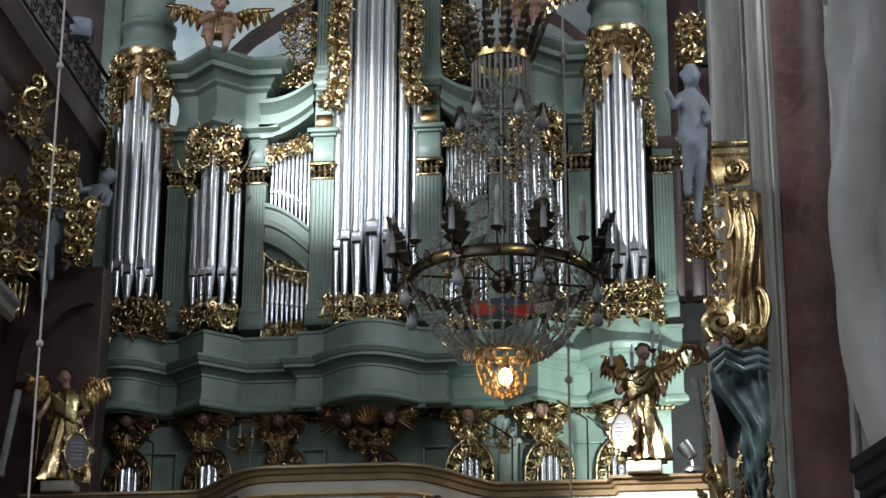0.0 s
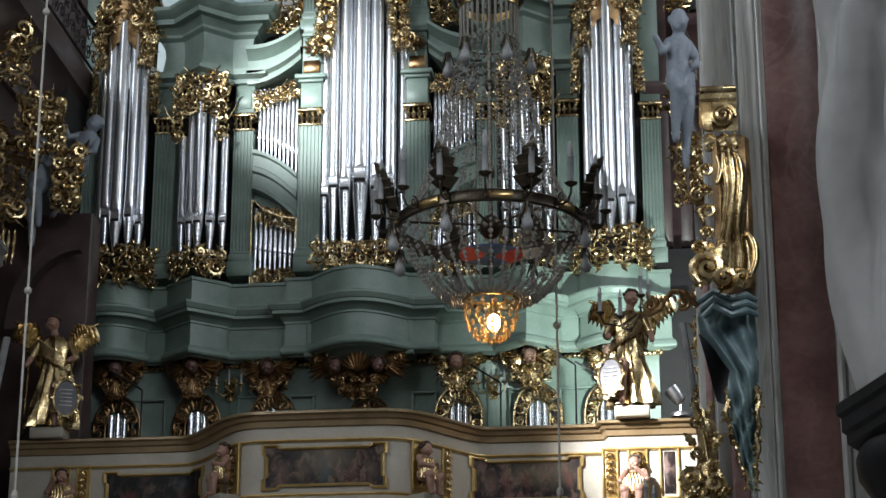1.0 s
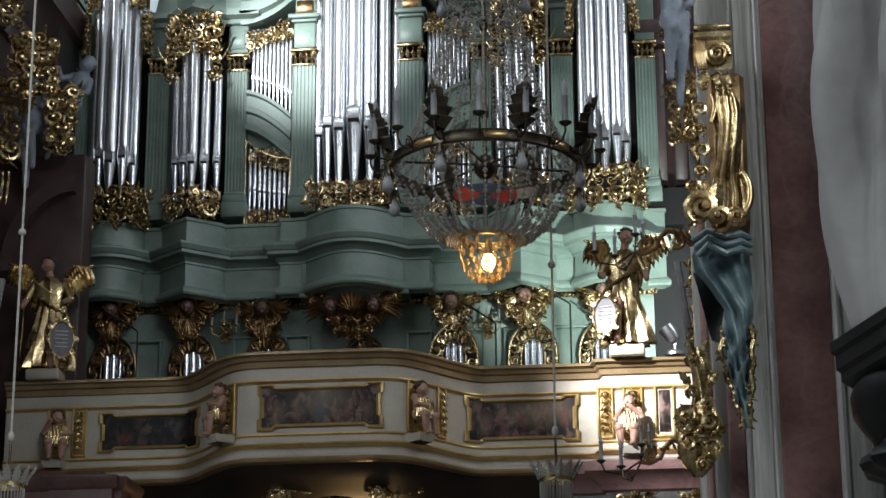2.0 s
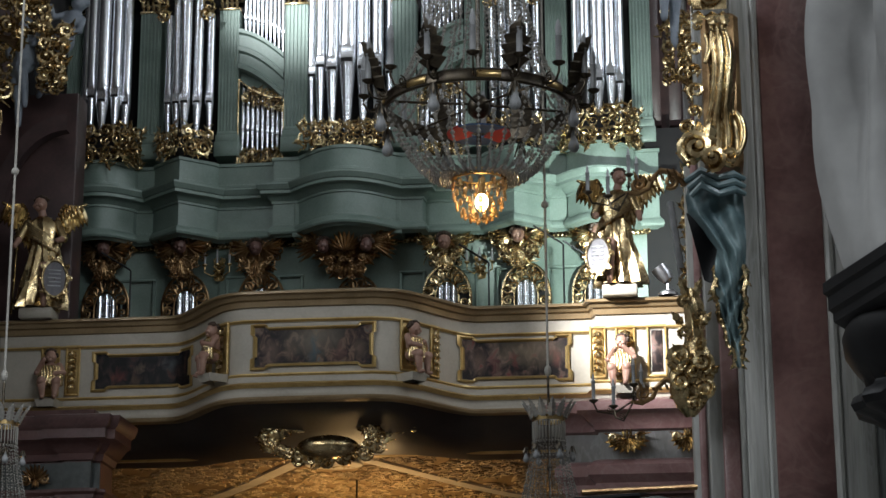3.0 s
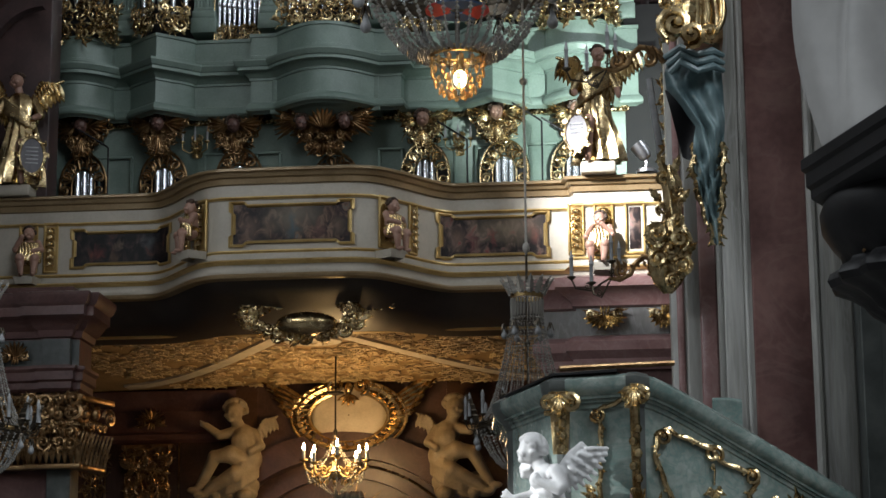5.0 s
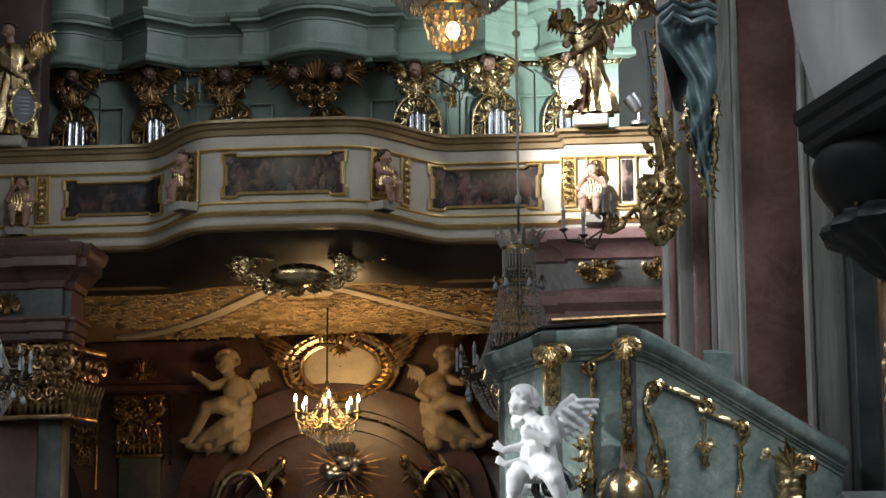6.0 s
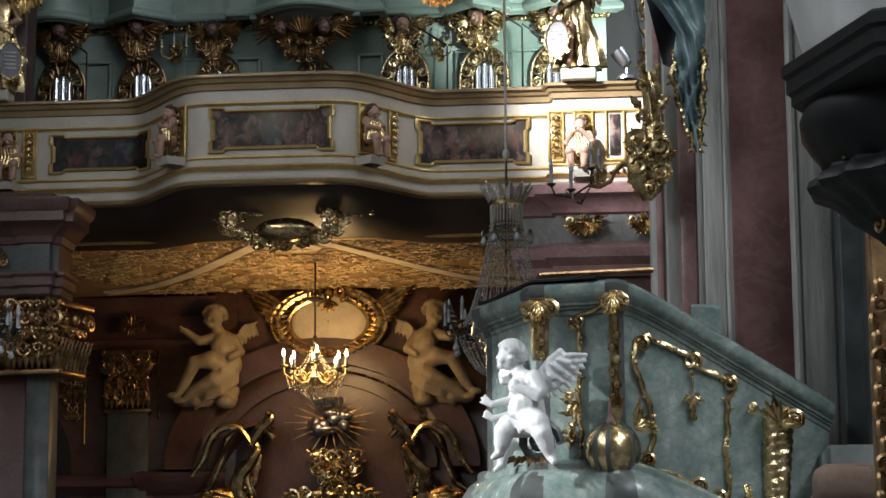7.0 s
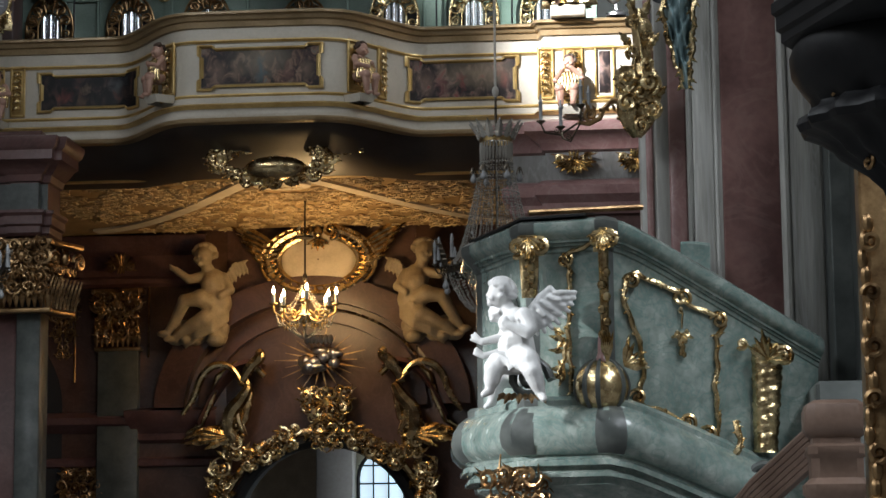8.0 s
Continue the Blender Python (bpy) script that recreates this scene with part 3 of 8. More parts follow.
# middle tower: seven pipes on a round plan
for i in range(7):
    t = (i - 3) / 3
    r = (0.112, 0.086, 0.078, 0.072)[abs(i - 3)]
    x = (0, 0.20, 0.37, 0.515)[abs(i - 3)] * (1 if i > 3 else -1)
    pipe(x, -0.30 + 0.30 * t * t, r, 10.46, (11.42, 11.34, 11.42, 11.36)[abs(i - 3)], (16.0, 15.6, 15.0, 14.0)[abs(i - 3)])
org("carving", carving(1.16, 0.36, 3, 0.115, 0.05, thick=0.026), GOLD, "gilt openwork foot screen").matrix_basis = pose(0, -0.5, 10.24)
for s in (-1, 1):
    # fluted pilaster with a bust block, and the upper fluted shaft
    p = pilaster(s * 0.71 - 0.15, s * 0.71 + 0.15, -0.1, 10.62, 12.36)
    g = Geo().box(s * 0.71 - 0.14, s * 0.71 + 0.14, -0.08, 0.3, 12.6, 12.98)
    g.box(s * 0.71 - 0.17, s * 0.71 + 0.17, -0.13, 0.3, 12.98, 13.02)
    g.box(s * 0.71 - 0.21, s * 0.71 + 0.21, -0.18, 0.3, 13.02, 13.08)
    g.box(s * 0.71 - 0.13, s * 0.71 + 0.13, -0.06, 0.3, 13.08, 13.68)
    g.box(s * 0.71 - 0.16, s * 0.71 + 0.16, -0.10, 0.3, 13.66, 13.72)
    org("pedestal_block", g, GREEN)
    pilaster(s * 0.71 - 0.13, s * 0.71 + 0.13, -0.06, 14.0, 16.2)
    g = Geo().box(s * 0.71 - 0.11, s * 0.71 + 0.11, -0.1, 0.0, 13.12, 13.30)
    g.blob((s * 0.71, -0.13, 13.50), (0.055, 0.06, 0.07))
    for k in range(8):
        a = k * math.pi / 4
        g.leaf((s * 0.71 + 0.05 * math.cos(a), -0.08, 13.49 + 0.05 * math.sin(a)), (s * 0.71 + 0.13 * math.cos(a), -0.11, 13.49 + 0.13 * math.sin(a)), 0.07, (0, -1, 0), 2)
    org("head_ornament", g, OLD_SHADE_GOLD, "gilt head with leaves")
    # sloping gilt drapery beside the tall pipes
    for k in range(9):
        t = k / 8
        ob = org("hanging_ornament", carving(0.26, 0.26, 40 + k % 3, 0.085, 0.06), GOLD)
        ob.matrix_basis = pose(s * (0.56 - 0.12 * t - 0.05 * math.sin(6 * t)), -0.30 - 0.04 * t, 13.28 + 1.5 * t)
    # gilt openwork wing on the top of the side bay
    ob = org("carved_wing", carving(0.55, 1.45, 21, 0.11, 0.07, lambda u, v: u < 0.35 + 0.65 * abs(math.sin(2.2 * v * 3.14 + 0.6))), GOLD, "gilt openwork wing")
    ob.matrix_basis = pose(s * 1.08, 0.05, 13.78)

for s in (-1, 1):
    # ---- side bay with small pipes above and below a curved band ----
    x0, x1 = 0.88, 1.48
    n = 10
    for i in range(n):
        t = (i + 0.5) / n  # 0 at the middle tower
        x = s * (x0 + 0.02 + (x1 - x0 - 0.04) * t)
        dip = 0.36 * (1 - t) ** 1.6
        pipe(x, 0.12, 0.024, 12.04 - dip - 0.02 + 0.02, 12.26 - dip * 0.7, 13.0)
        if i < 9:
            pipe(s * (x0 + 0.035 + (x1 - x0 - 0.07) * i / 8), 0.12, 0.026, 10.36, 10.62 + 0.012 * i, 11.30)
    rows = []
    for o, dz in ((0.0, 0.02), (-0.10, 0.02), (-0.10, -0.03), (-0.05, -0.05), (-0.05, -0.20), (-0.09, -0.22), (-0.09, -0.28), (-0.03, -0.30), (-0.03, -0.44), (-0.07, -0.46), (-0.07, -0.52), (0.1, -0.53)):
        row = []
        for i in range(13):
            t = i / 12
            row.append((s * (x0 + (x1 - x0) * t), o, 12.04 - 0.36 * (1 - t) ** 1.6 + dz * (1.15 - 0.15 * t)))
        rows.append(row)
    rows.append([(s * (x0 + (x1 - x0) * i / 12), 0.07, 11.10 + 0.28 * (i / 12) ** 1.4) for i in range(13)])
    org("curved_band", Geo().grid(rows), GREEN, "curved green moulding")
    # gilt frame of the lower opening, and its carving
    g = Geo()
    g.tube([(s * x0, -0.02, 11.10), (s * (x0 + 0.2), -0.03, 11.12), (s * (x0 + 0.42), -0.03, 11.22), (s * x1, -0.02, 11.38)], 0.012, 5)
    g.tube([(s * x0, -0.02, 11.10), (s * x0, -0.02, 10.2), (s * x1, -0.02, 10.2), (s * x1, -0.02, 11.38)], 0.012, 5)
    org("gilt_edge", g, GOLD)
    ob = org("carving", carving(0.58, 0.24, 7, 0.07, 0.03, thick=0.016), GOLD)
    ob.matrix_basis = pose(s * 1.18, 0.02, 11.0, 0, -s * 18, 0)
    ob = org("carving", carving(0.58, 0.2, 8, 0.07, 0.03, thick=0.016), GOLD)
    ob.matrix_basis = pose(s * 1.18, 0.02, 10.22)
    # gilt frieze over the small pipes, rising to the middle
    ob = org("carving", carving(0.62, 0.22, 9, 0.07, 0.03, thick=0.016), GOLD)
    ob.matrix_basis = pose(s * 1.18, 0.02, 12.77, 0, s * 16, 0)
    # half pediment over the bay
    rows = []
    for o, dz in ((0.3, -0.02), (-0.06, -0.02), (-0.08, 0.06), (-0.16, 0.10), (-0.16, 0.16), (-0.06, 0.18), (-0.06, 0.32), (-0.18, 0.40), (-0.24, 0.42), (-0.24, 0.48), (0.3, 0.50)):
        rows.append([(s * (x0 - 0.02 + (x1 - x0 + 0.12) * i / 12), o, 13.03 + 0.34 * (1 - i / 12) ** 2.0 + dz * (0.8 + 0.2 * i / 12)) for i in range(13)])
    org("half_pediment", Geo().grid(rows), GREEN, "curved green half pediment")
    for i in range(5):
        h = Geo().box(-0.05, 0.05, 0.0, 0.1, 0, 0.9, 0.01)
        ob = part("wooden_pipe", h, DARKPIPE, organ, "grey wooden pipe", m=pose(s * (1.0 + 0.115 * i), 0.5, 13.5 - 0.03 * i))
    # ---- pilasters, pointed bay and corner tower ----
    pilaster(s * 1.62 - 0.13, s * 1.62 + 0.13, -0.02, 10.62, 12.36)
    pilaster(s * 2.68 - 0.14, s * 2.68 + 0.14, -0.02, 10.62, 12.36)
    for xc, w in ((1.62, 0.13), (2.68, 0.14)):
        block = org("pilaster_block", Geo().box(s * xc - w, s * xc + w, 0.0, 0.4, 12.6, 13.06), GREEN)
        part("block_panel", Geo().box(s * xc - w * 0.7, s * xc + w * 0.7, -0.02, 0.1, 12.68, 12.96), GREEN, block)
    ent = [(s * 1.44, 0.3), (s * 1.44, -0.04), (s * 1.80, -0.04), (s * 1.84, -0.08), (s * 2.14, -0.34), (s * 2.46, -0.08), (s * 2.50, -0.04), (s * 2.86, -0.04), (s * 2.86, 0.3)]
    g = Geo()
    path = ent if s > 0 else ent[::-1]
    g.moulding(path, [(-0.05, 13.02), (0.02, 13.03), (0.04, 13.08), (0.12, 13.12), (0.12, 13.17), (0.0, 13.19), (-0.4, 13.2)])
    upper = [(s * 1.52, 0.3), (s * 1.52, 0.0), (s * 1.80, 0.0), (s * 2.14, -0.32), (s * 2.48, 0.0), (s * 2.76, 0.0), (s * 2.76, 0.3)]
    path = upper if s > 0 else upper[::-1]
    g.moulding(path, [(0.0, 13.18), (0.05, 13.2), (0.05, 13.26), (0.0, 13.28), (-0.03, 13.5), (0.0, 13.7), (0.03, 13.72), (0.06, 13.74), (0.06, 13.78), (0.14, 13.86), (0.24, 13.865), (0.24, 13.94), (0.27, 13.95), (0.35, 14.03), (0.35, 14.08), (0.1, 14.10), (-0.5, 14.12)])
    org("upper_entablature", g, GREEN, "projecting green entablature")
    for i in range(5):
        k = abs(i - 2)
        pipe(s * 2.14 + (i - 2) * 0.138, -0.26 + 0.12 * k, (0.070, 0.062, 0.056)[k], 10.55, (10.98, 11.02, 11.06)[k], (12.95, 12.6, 12.3)[k])
    ob = org("carving", carving(0.72, 0.98, 12, 0.125, 0.05, thick=0.028, inside= lambda u, v: v > 0.42 or u > 0.62), GOLD, "gilt openwork head of the bay")
    ob.matrix_basis = pose(s * 2.14, -0.33, 12.12)
    for q in (-1, 1):
        ob = org("carving", carving(0.42, 0.34, 13, 0.115, 0.04, thick=0.026), GOLD)
        ob.matrix_basis = pose(s * 2.14 + q * 0.19, -0.34, 10.26, 0, 0, q * 38)
    # corner tower
    for i in range(5):
        k = abs(i - 2)
        a = radians(-90 + (i - 2) * 33)
        pipe(s * 3.22 + 0.29 * math.cos(a), -0.02 + 0.29 * math.sin(a), (0.082, 0.072, 0.068)[k], 10.60, (11.02, 11.10, 11.04)[k], 13.9)
    ob = org("carving", carving(0.86, 0.52, 15, 0.145, 0.06, thick=0.030), GOLD, "gilt scrolled foot screen")
    ob.matrix_basis = pose(s * 3.22, -0.42, 10.16)
    for q in (-1, 1):
        ob = org("carving", carving(0.30, 0.52, 16, 0.09, 0.05), GOLD)
        ob.matrix_basis = pose(s * 3.22 + q * 0.43, -0.22, 10.16, 0, 0, q * 62)
    ob = org("carving", carving(0.74, 0.50, 17, 0.150, 0.06, thick=0.030), GOLD, "gilt carved tower head")
    ob.matrix_basis = pose(s * 3.22, -0.38, 13.72)
    rows = [[], []]
    for i in range(45):
        a = radians(180 + 4.1 * i)
        fall = 0.34 * abs(i - 22) / 22 + (0.05 if (i // 3) % 2 else 0.0)
        rows[0].append((s * 3.22 + 0.385 * math.cos(a), 0.0 + 0.385 * math.sin(a), 14.2))
        rows[1].append((s * 3.22 + 0.375 * math.cos(a), 0.0 + 0.375 * math.sin(a), 13.62 - fall))
    org("head_plate", Geo().grid(rows), OLD_SHADE_GOLD, "gilt toothed plate behind the carving")
    for q in (-1, 1):
        ob = org("carving", carving(0.30, 0.5, 19, 0.09, 0.05), GOLD)
        ob.matrix_basis = pose(s * 3.22 + q * 0.37, -0.20, 13.72, 0, 0, q * 62)
        ob = org("hanging_ornament", carving(0.2, 0.72, 20, 0.07, 0.05, lambda u, v: v > 0.2), GOLD)
        ob.matrix_basis = pose(s * 3.22 + q * 0.27, -0.36, 13.05, 0, q * 8, q * 40)
        ob = org("hanging_ornament", carving(0.14, 0.6, 22, 0.06, 0.05), GOLD)
        ob.matrix_basis = pose(s * 3.22 + q * 0.40, -0.20, 12.6, 0, 0, q * 70)
    g = Geo()
    g.lathe(s * 3.22, 0.0, [(0.40, 14.18), (0.42, 14.22), (0.42, 14.30), (0.39, 14.31)], 20)
    org("gilt_band", g, GOLD)
    g = Geo()
    g.lathe(s * 3.22, 0.02, [(0.36, 13.6), (0.37, 14.3), (0.40, 14.32), (0.40, 14.40), (0.36, 14.44), (0.34, 14.62), (0.36, 14.66), (0.40, 14.70), (0.40, 14.76), (0.36, 14.80), (0.36, 15.6), (0.5, 15.8), (0.5, 16.2)], 10)
    org("tower_drum", g, GREEN, "round green tower top")
    # outer column behind the tower
    pilaster(s * 3.76 - 0.13, s * 3.76 + 0.13, 0.06, 10.62, 12.30)
    org("outer_block", Geo().box(s * 3.76 - 0.13, s * 3.76 + 0.13, 0.1, 0.6, 12.5, 16.0), GREEN)

# ---- cherub heads, frieze and grilles of the lower case ----


def head_ornament(w, h, seed):
    """A winged head's surround: a scalloped bell of leaves, scrolls and small wings."""
    g = Geo()
    rows = []
    for i in range(9):
        t = i / 8
        r = w * (0.06 + 0.36 * t ** 0.7)
        rows.append([(r * math.cos(a) * (1 + 0.05 * math.cos(9 * a)), 0.02 + 0.5 * r * math.sin(a) * (1 + 0.10 * math.cos(9 * a)), h * (0.10 + 0.86 * t) + 0.02 * math.cos(9 * a) * t) for a in [math.pi + math.pi * k / 36 for k in range(37)]])
    g.grid(rows)
    for s in (-1, 1):
        for k in range(5):
            a = 0.50 - 0.30 * k
            g.leaf((s * 0.09, -0.12, h * 0.66), (s * (0.09 + w * (0.46 - 0.03 * k) * math.cos(a)), -0.10, h * 0.66 + w * 0.42 * math.sin(a)), w * 0.17, (0, -1, 0), 2, 0.06)
        for k in range(5):
            g.scroll((s * w * (0.30 - 0.06 * k), -0.13 + 0.008 * k, h * (0.40 - 0.09 * k)), 0.055, 1.3, 0.6 + k, s, 0.016, 0.02, fronds=2)
        g.scroll((s * w * 0.40, -0.06, h * 0.86), 0.05, 1.4, 1.0, s, 0.016, 0.02, fronds=2)
    for k in range(6):
        g.leaf((0, -0.10, h * 0.40), ((k - 2.5) * w * 0.09, -0.10, -0.02), w * 0.12, (0, -1, 0), 2, 0.02)
    return g


def carved_head(x, y, z, r, mat, parent):
    g = Geo().blob((x, y, z), (r * 0.9, r, r * 1.15), 14, 10)
    g.blob((x, y - r * 0.95, z - r * 0.15), (r * 0.16, r * 0.2, r * 0.22), 6, 4).blob((x, y - r * 0.72, z - r * 0.72), (r * 0.35, r * 0.32, r * 0.28), 8, 5)
    for s in (-1, 1):
        g.blob((x + s * r * 0.42, y - r * 0.62, z - r * 0.28), (r * 0.34, r * 0.34, r * 0.34), 8, 5)
    ob = part("carved_head", g, mat, parent, "painted head")
    g = Geo()
    rng = random.Random(int(x * 100))
    for k in range(40):
        a, b = rng.uniform(0, math.pi * 2), rng.uniform(0.0, 1.5)
        px, py, pz = math.cos(a) * math.cos(b), math.sin(a) * math.cos(b), math.sin(b)
        if py < -0.45 and pz < 0.7:
            continue
        g.blob((x + r * 1.0 * px, y + r * 0.95 * py, z + r * 0.25 + r * 0.95 * pz), (r * 0.33, r * 0.33, r * 0.3), 6, 4)
    part("carved_hair", g, HAIR, parent)


# left heads take shaded gold and flesh, right ones the lit copies
for i, (x, w, h, mat) in enumerate(((-3.16, 0.64, 0.56, OLD_SHADE_GOLD), (-2.16, 0.64, 0.56, OLD_SHADE_GOLD), (-1.2, 0.60, 0.52, OLD_SHADE_GOLD), (1.22, 0.60, 0.52, GOLD), (2.16, 0.64, 0.56, GOLD), (3.16, 0.64, 0.56, GOLD))):
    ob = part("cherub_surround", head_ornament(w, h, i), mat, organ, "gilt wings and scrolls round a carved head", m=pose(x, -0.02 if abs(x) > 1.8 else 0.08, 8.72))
    carved_head(0, -0.17, h * 0.66, 0.09, SHADEFLESH if x < 1 else FLESH, ob)
    part("leafwork", carving(0.72, 0.52, 140 + i, 0.075, 0.06, lambda u, v: u < 0.35 + 0.75 * v and v < 0.95, thick=0.020), mat, ob, "gilt leafwork", m=pose(0, -0.04, -0.02))
# large double head under the middle console
t = thing("carved_console", "dark gilt carved console with two winged heads and a shell", "ornament", pose(C, Y - 0.1, 8.6))
g = head_ornament(1.02, 0.62, 0)
for s in (-1, 1):
    for k in range(7):
        a = 0.42 - 0.17 * k
        g.leaf((s * 0.30, -0.22, 0.42), (s * (0.30 + 0.36 * math.cos(a)), -0.14, 0.42 + 0.40 * math.sin(a)), 0.11, (0, -1, 0), 3, 0.04)
for k in range(9):
    a = math.pi * (0.1 + 0.8 * k / 8)
    g.leaf((0.05 * math.cos(a), -0.27, 0.30), (0.22 * math.cos(a), -0.34, 0.30 + 0.26 * math.sin(a)), 0.09, (0, -1, 0), 1, 0.06)
part("surround", g, OLD_SHADE_GOLD, t, "dark gilt shell and wings")
part("leafwork", carving(1.16, 0.58, 150, 0.085, 0.10, lambda u, v: u < 0.3 + 0.8 * v, thick=0.022), OLD_SHADE_GOLD, t, "dark gilt leafwork", m=pose(0, -0.12, 0.0))
for s in (-1, 1):
    carved_head(s * 0.27, -0.30, 0.37, 0.085, SHADEFLESH, t)

# short volute friezes between the heads
vol = Geo()
vol.box(-0.17, 0.17, -0.03, 0.02, -0.035, 0.035, 0.01)
for s in (-1, 1):
    vol.scroll((s * 0.17, -0.05, -0.01), 0.05, 1.5, 0, s, 0.018, 0.02)
for k in range(6):
    vol.leaf((-0.14 + 0.056 * k, -0.03, 0.03), (-0.14 + 0.056 * k, -0.06, -0.06), 0.05, (0, -1, 0), 1)
vol = vol.mesh("volute_frieze")
for x in (-2.66, -1.68, -0.74, 0.74, 1.72, 2.66, 3.6):
    part("volute_frieze", vol, GOLD, organ, "gilt volute", m=pose(x, 0.1, 9.15))

# arched openwork grilles with small pipes behind
GW, GS, GT = 0.30, 0.62, 0.42  # half width, springing and rise of a grille
grille_a = Geo()
for s in (-1, 1):
    for w, h, th in ((GW, GT, 0.020), (GW * 0.5, GT * 0.52, 0.012)):
        grille_a.tube([(s * w, -0.02, 0.0)] + [(s * w * math.cos(a), -0.02, GS + h * math.sin(a)) for a in [math.pi / 2 * k / 10 for k in range(11)]], th, 6)
    for k in range(4):
        grille_a.scroll((s * GW * 0.76, -0.03, 0.09 + 0.155 * k), 0.068, 1.5, 0.6 + 3.1 * (k % 2), s * (1 if k % 2 else -1), 0.019, 0.02, fronds=3)
    for a in (18, 46, 74):
        c, n = math.cos(radians(a)), math.sin(radians(a))
        grille_a.scroll((s * GW * 0.76 * c, -0.03, GS + GT * 0.77 * n), 0.07, 1.5, radians(a), s, 0.019, 0.02, fronds=3)
        grille_a.leaf((s * GW * 0.5 * c, -0.03, GS + GT * 0.5 * n), (s * GW * 0.95 * c, -0.05, GS + GT * 0.95 * n), 0.06, (0, -1, 0), 2, 0.1)
for k in range(7):
    grille_a.leaf((0, -0.03, GS + GT + 0.02), (0.10 * math.cos(math.pi * k / 6), -0.06, GS + GT + 0.02 + 0.12 * math.sin(math.pi * k / 6)), 0.05, (0, -1, 0), 1, 0.1)
grille_a = grille_a.mesh("grille")
small_pipe = Geo().lathe(0, 0, [(0.040, 0), (0.040, 0.80), (0.034, 0.805), (0.0, 0.79)], 12).mesh("small_pipe")
# black backing that gives the grilles their inner shade
grille_shade = Geo().grid([[(GW * 0.97 * math.cos(math.pi * k / 20), y, GS + GT * 0.97 * math.sin(math.pi * k / 20)) for k in range(21)] for y in (0.10, 0.05)])
grille_shade.box(-GW * 0.97, GW * 0.97, 0.08, 0.10, 0, GS + 0.1)
grille_shade = grille_shade.mesh("grille_shade")
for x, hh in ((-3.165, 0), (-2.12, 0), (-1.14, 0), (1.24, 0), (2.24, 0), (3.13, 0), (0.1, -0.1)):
    # shade by material: darker gold for the left grilles, bright gold right
    ob = part("grille", grille_a, OLD_SHADE_GOLD if x < 0.5 else GOLD, organ, "gilt arched grille", m=pose(x, 0.05, 7.73 + hh))
    part("grille_shade", grille_shade, SHADEBLACK, ob)
    for k in range(3):
        part("small_pipe", small_pipe, TIN, ob, m=pose((k - 1) * 0.088, 0.03, 0.02 * (k == 1)))

# ---- the organ loft's parapet ----
BX, BY, RZ = -3.88, 22.98, 7.43


def bulge(x):
    """How far the parapet stands out over its side parts at x."""
    t = min(max((1.72 - abs(x - BX)) / 0.95, 0), 1)
    return 0.92 * (t * t * (3 - 2 * t)) + 0.04 * math.cos((x - BX) * 1.2) * (abs(x - BX) < 0.77)


xs = [-7.6, -7.0] + [-6.4 + 0.1 * i for i in range(53)] + [-0.9]
wavy = [(x, BY - bulge(x)) for x in xs] + [(-0.86, BY - 0.16), (0.42, BY - 0.16)]
loft = thing("loft_parapet", "swelling cream loft parapet with gilt mouldings and panels", "balcony")
RAIL = [(-0.30, RZ - 0.02), (0.10, RZ), (0.13, RZ - 0.015), (0.13, RZ - 0.04), (0.09, RZ - 0.05), (0.07, RZ - 0.09), (0.04, RZ - 0.10), (0.03, RZ - 0.16), (0.0, RZ - 0.165)]
part("handrail", Geo().moulding(wavy, RAIL), RAILPAINT, loft, "moulded ochre-brown handrail")
part("parapet_wall", Geo().moulding(wavy, [(0.0, RZ - 0.16), (0.0, RZ - 0.30), (0.012, RZ - 0.302), (0.012, RZ - 0.335), (0.0, RZ - 0.34), (0.0, RZ - 0.90), (0.02, RZ - 0.905), (0.02, RZ - 0.99), (0.05, RZ - 1.0)]), CREAM, loft, "cream painted wall")
part("gilt_moulding", Geo().moulding(wavy, [(0.0, RZ - 0.295), (0.035, RZ - 0.30), (0.04, RZ - 0.315), (0.02, RZ - 0.33), (0.0, RZ - 0.335)]), GILTPAINT, loft)
part("gilt_moulding", Geo().moulding(wavy, [(0.0, RZ - 0.885), (0.035, RZ - 0.89), (0.04, RZ - 0.905), (0.02, RZ - 0.92), (0.02, RZ - 0.925)]), GILTPAINT, loft)
part("gilt_moulding", Geo().moulding(wavy, [(0.05, RZ - 0.995), (0.08, RZ - 1.0), (0.10, RZ - 1.02), (0.06, RZ - 1.045), (0.04, RZ - 1.05)]), GILTPAINT, loft)
part("lower_lip", Geo().moulding(wavy, [(0.04, RZ - 1.045), (0.03, RZ - 1.06), (0.03, RZ - 1.10), (0.045, RZ - 1.13), (0.065, RZ - 1.15), (0.02, RZ - 1.16)]), CREAM, loft, "cream sloping lip")
part("gilt_moulding", Geo().moulding(wavy, [(0.05, RZ - 1.15), (0.085, RZ - 1.155), (0.10, RZ - 1.175), (0.09, RZ - 1.20), (0.05, RZ - 1.215), (-0.02, RZ - 1.22)]), RAILPAINT, loft, "brown gilt edge moulding")
# lower lip, and the soffit back to the vault with its shade in the colour
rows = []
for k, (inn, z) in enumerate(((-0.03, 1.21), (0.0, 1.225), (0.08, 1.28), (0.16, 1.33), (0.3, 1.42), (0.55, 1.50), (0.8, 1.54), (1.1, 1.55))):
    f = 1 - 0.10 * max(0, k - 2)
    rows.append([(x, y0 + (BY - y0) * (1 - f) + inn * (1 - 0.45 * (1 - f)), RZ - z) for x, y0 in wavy])
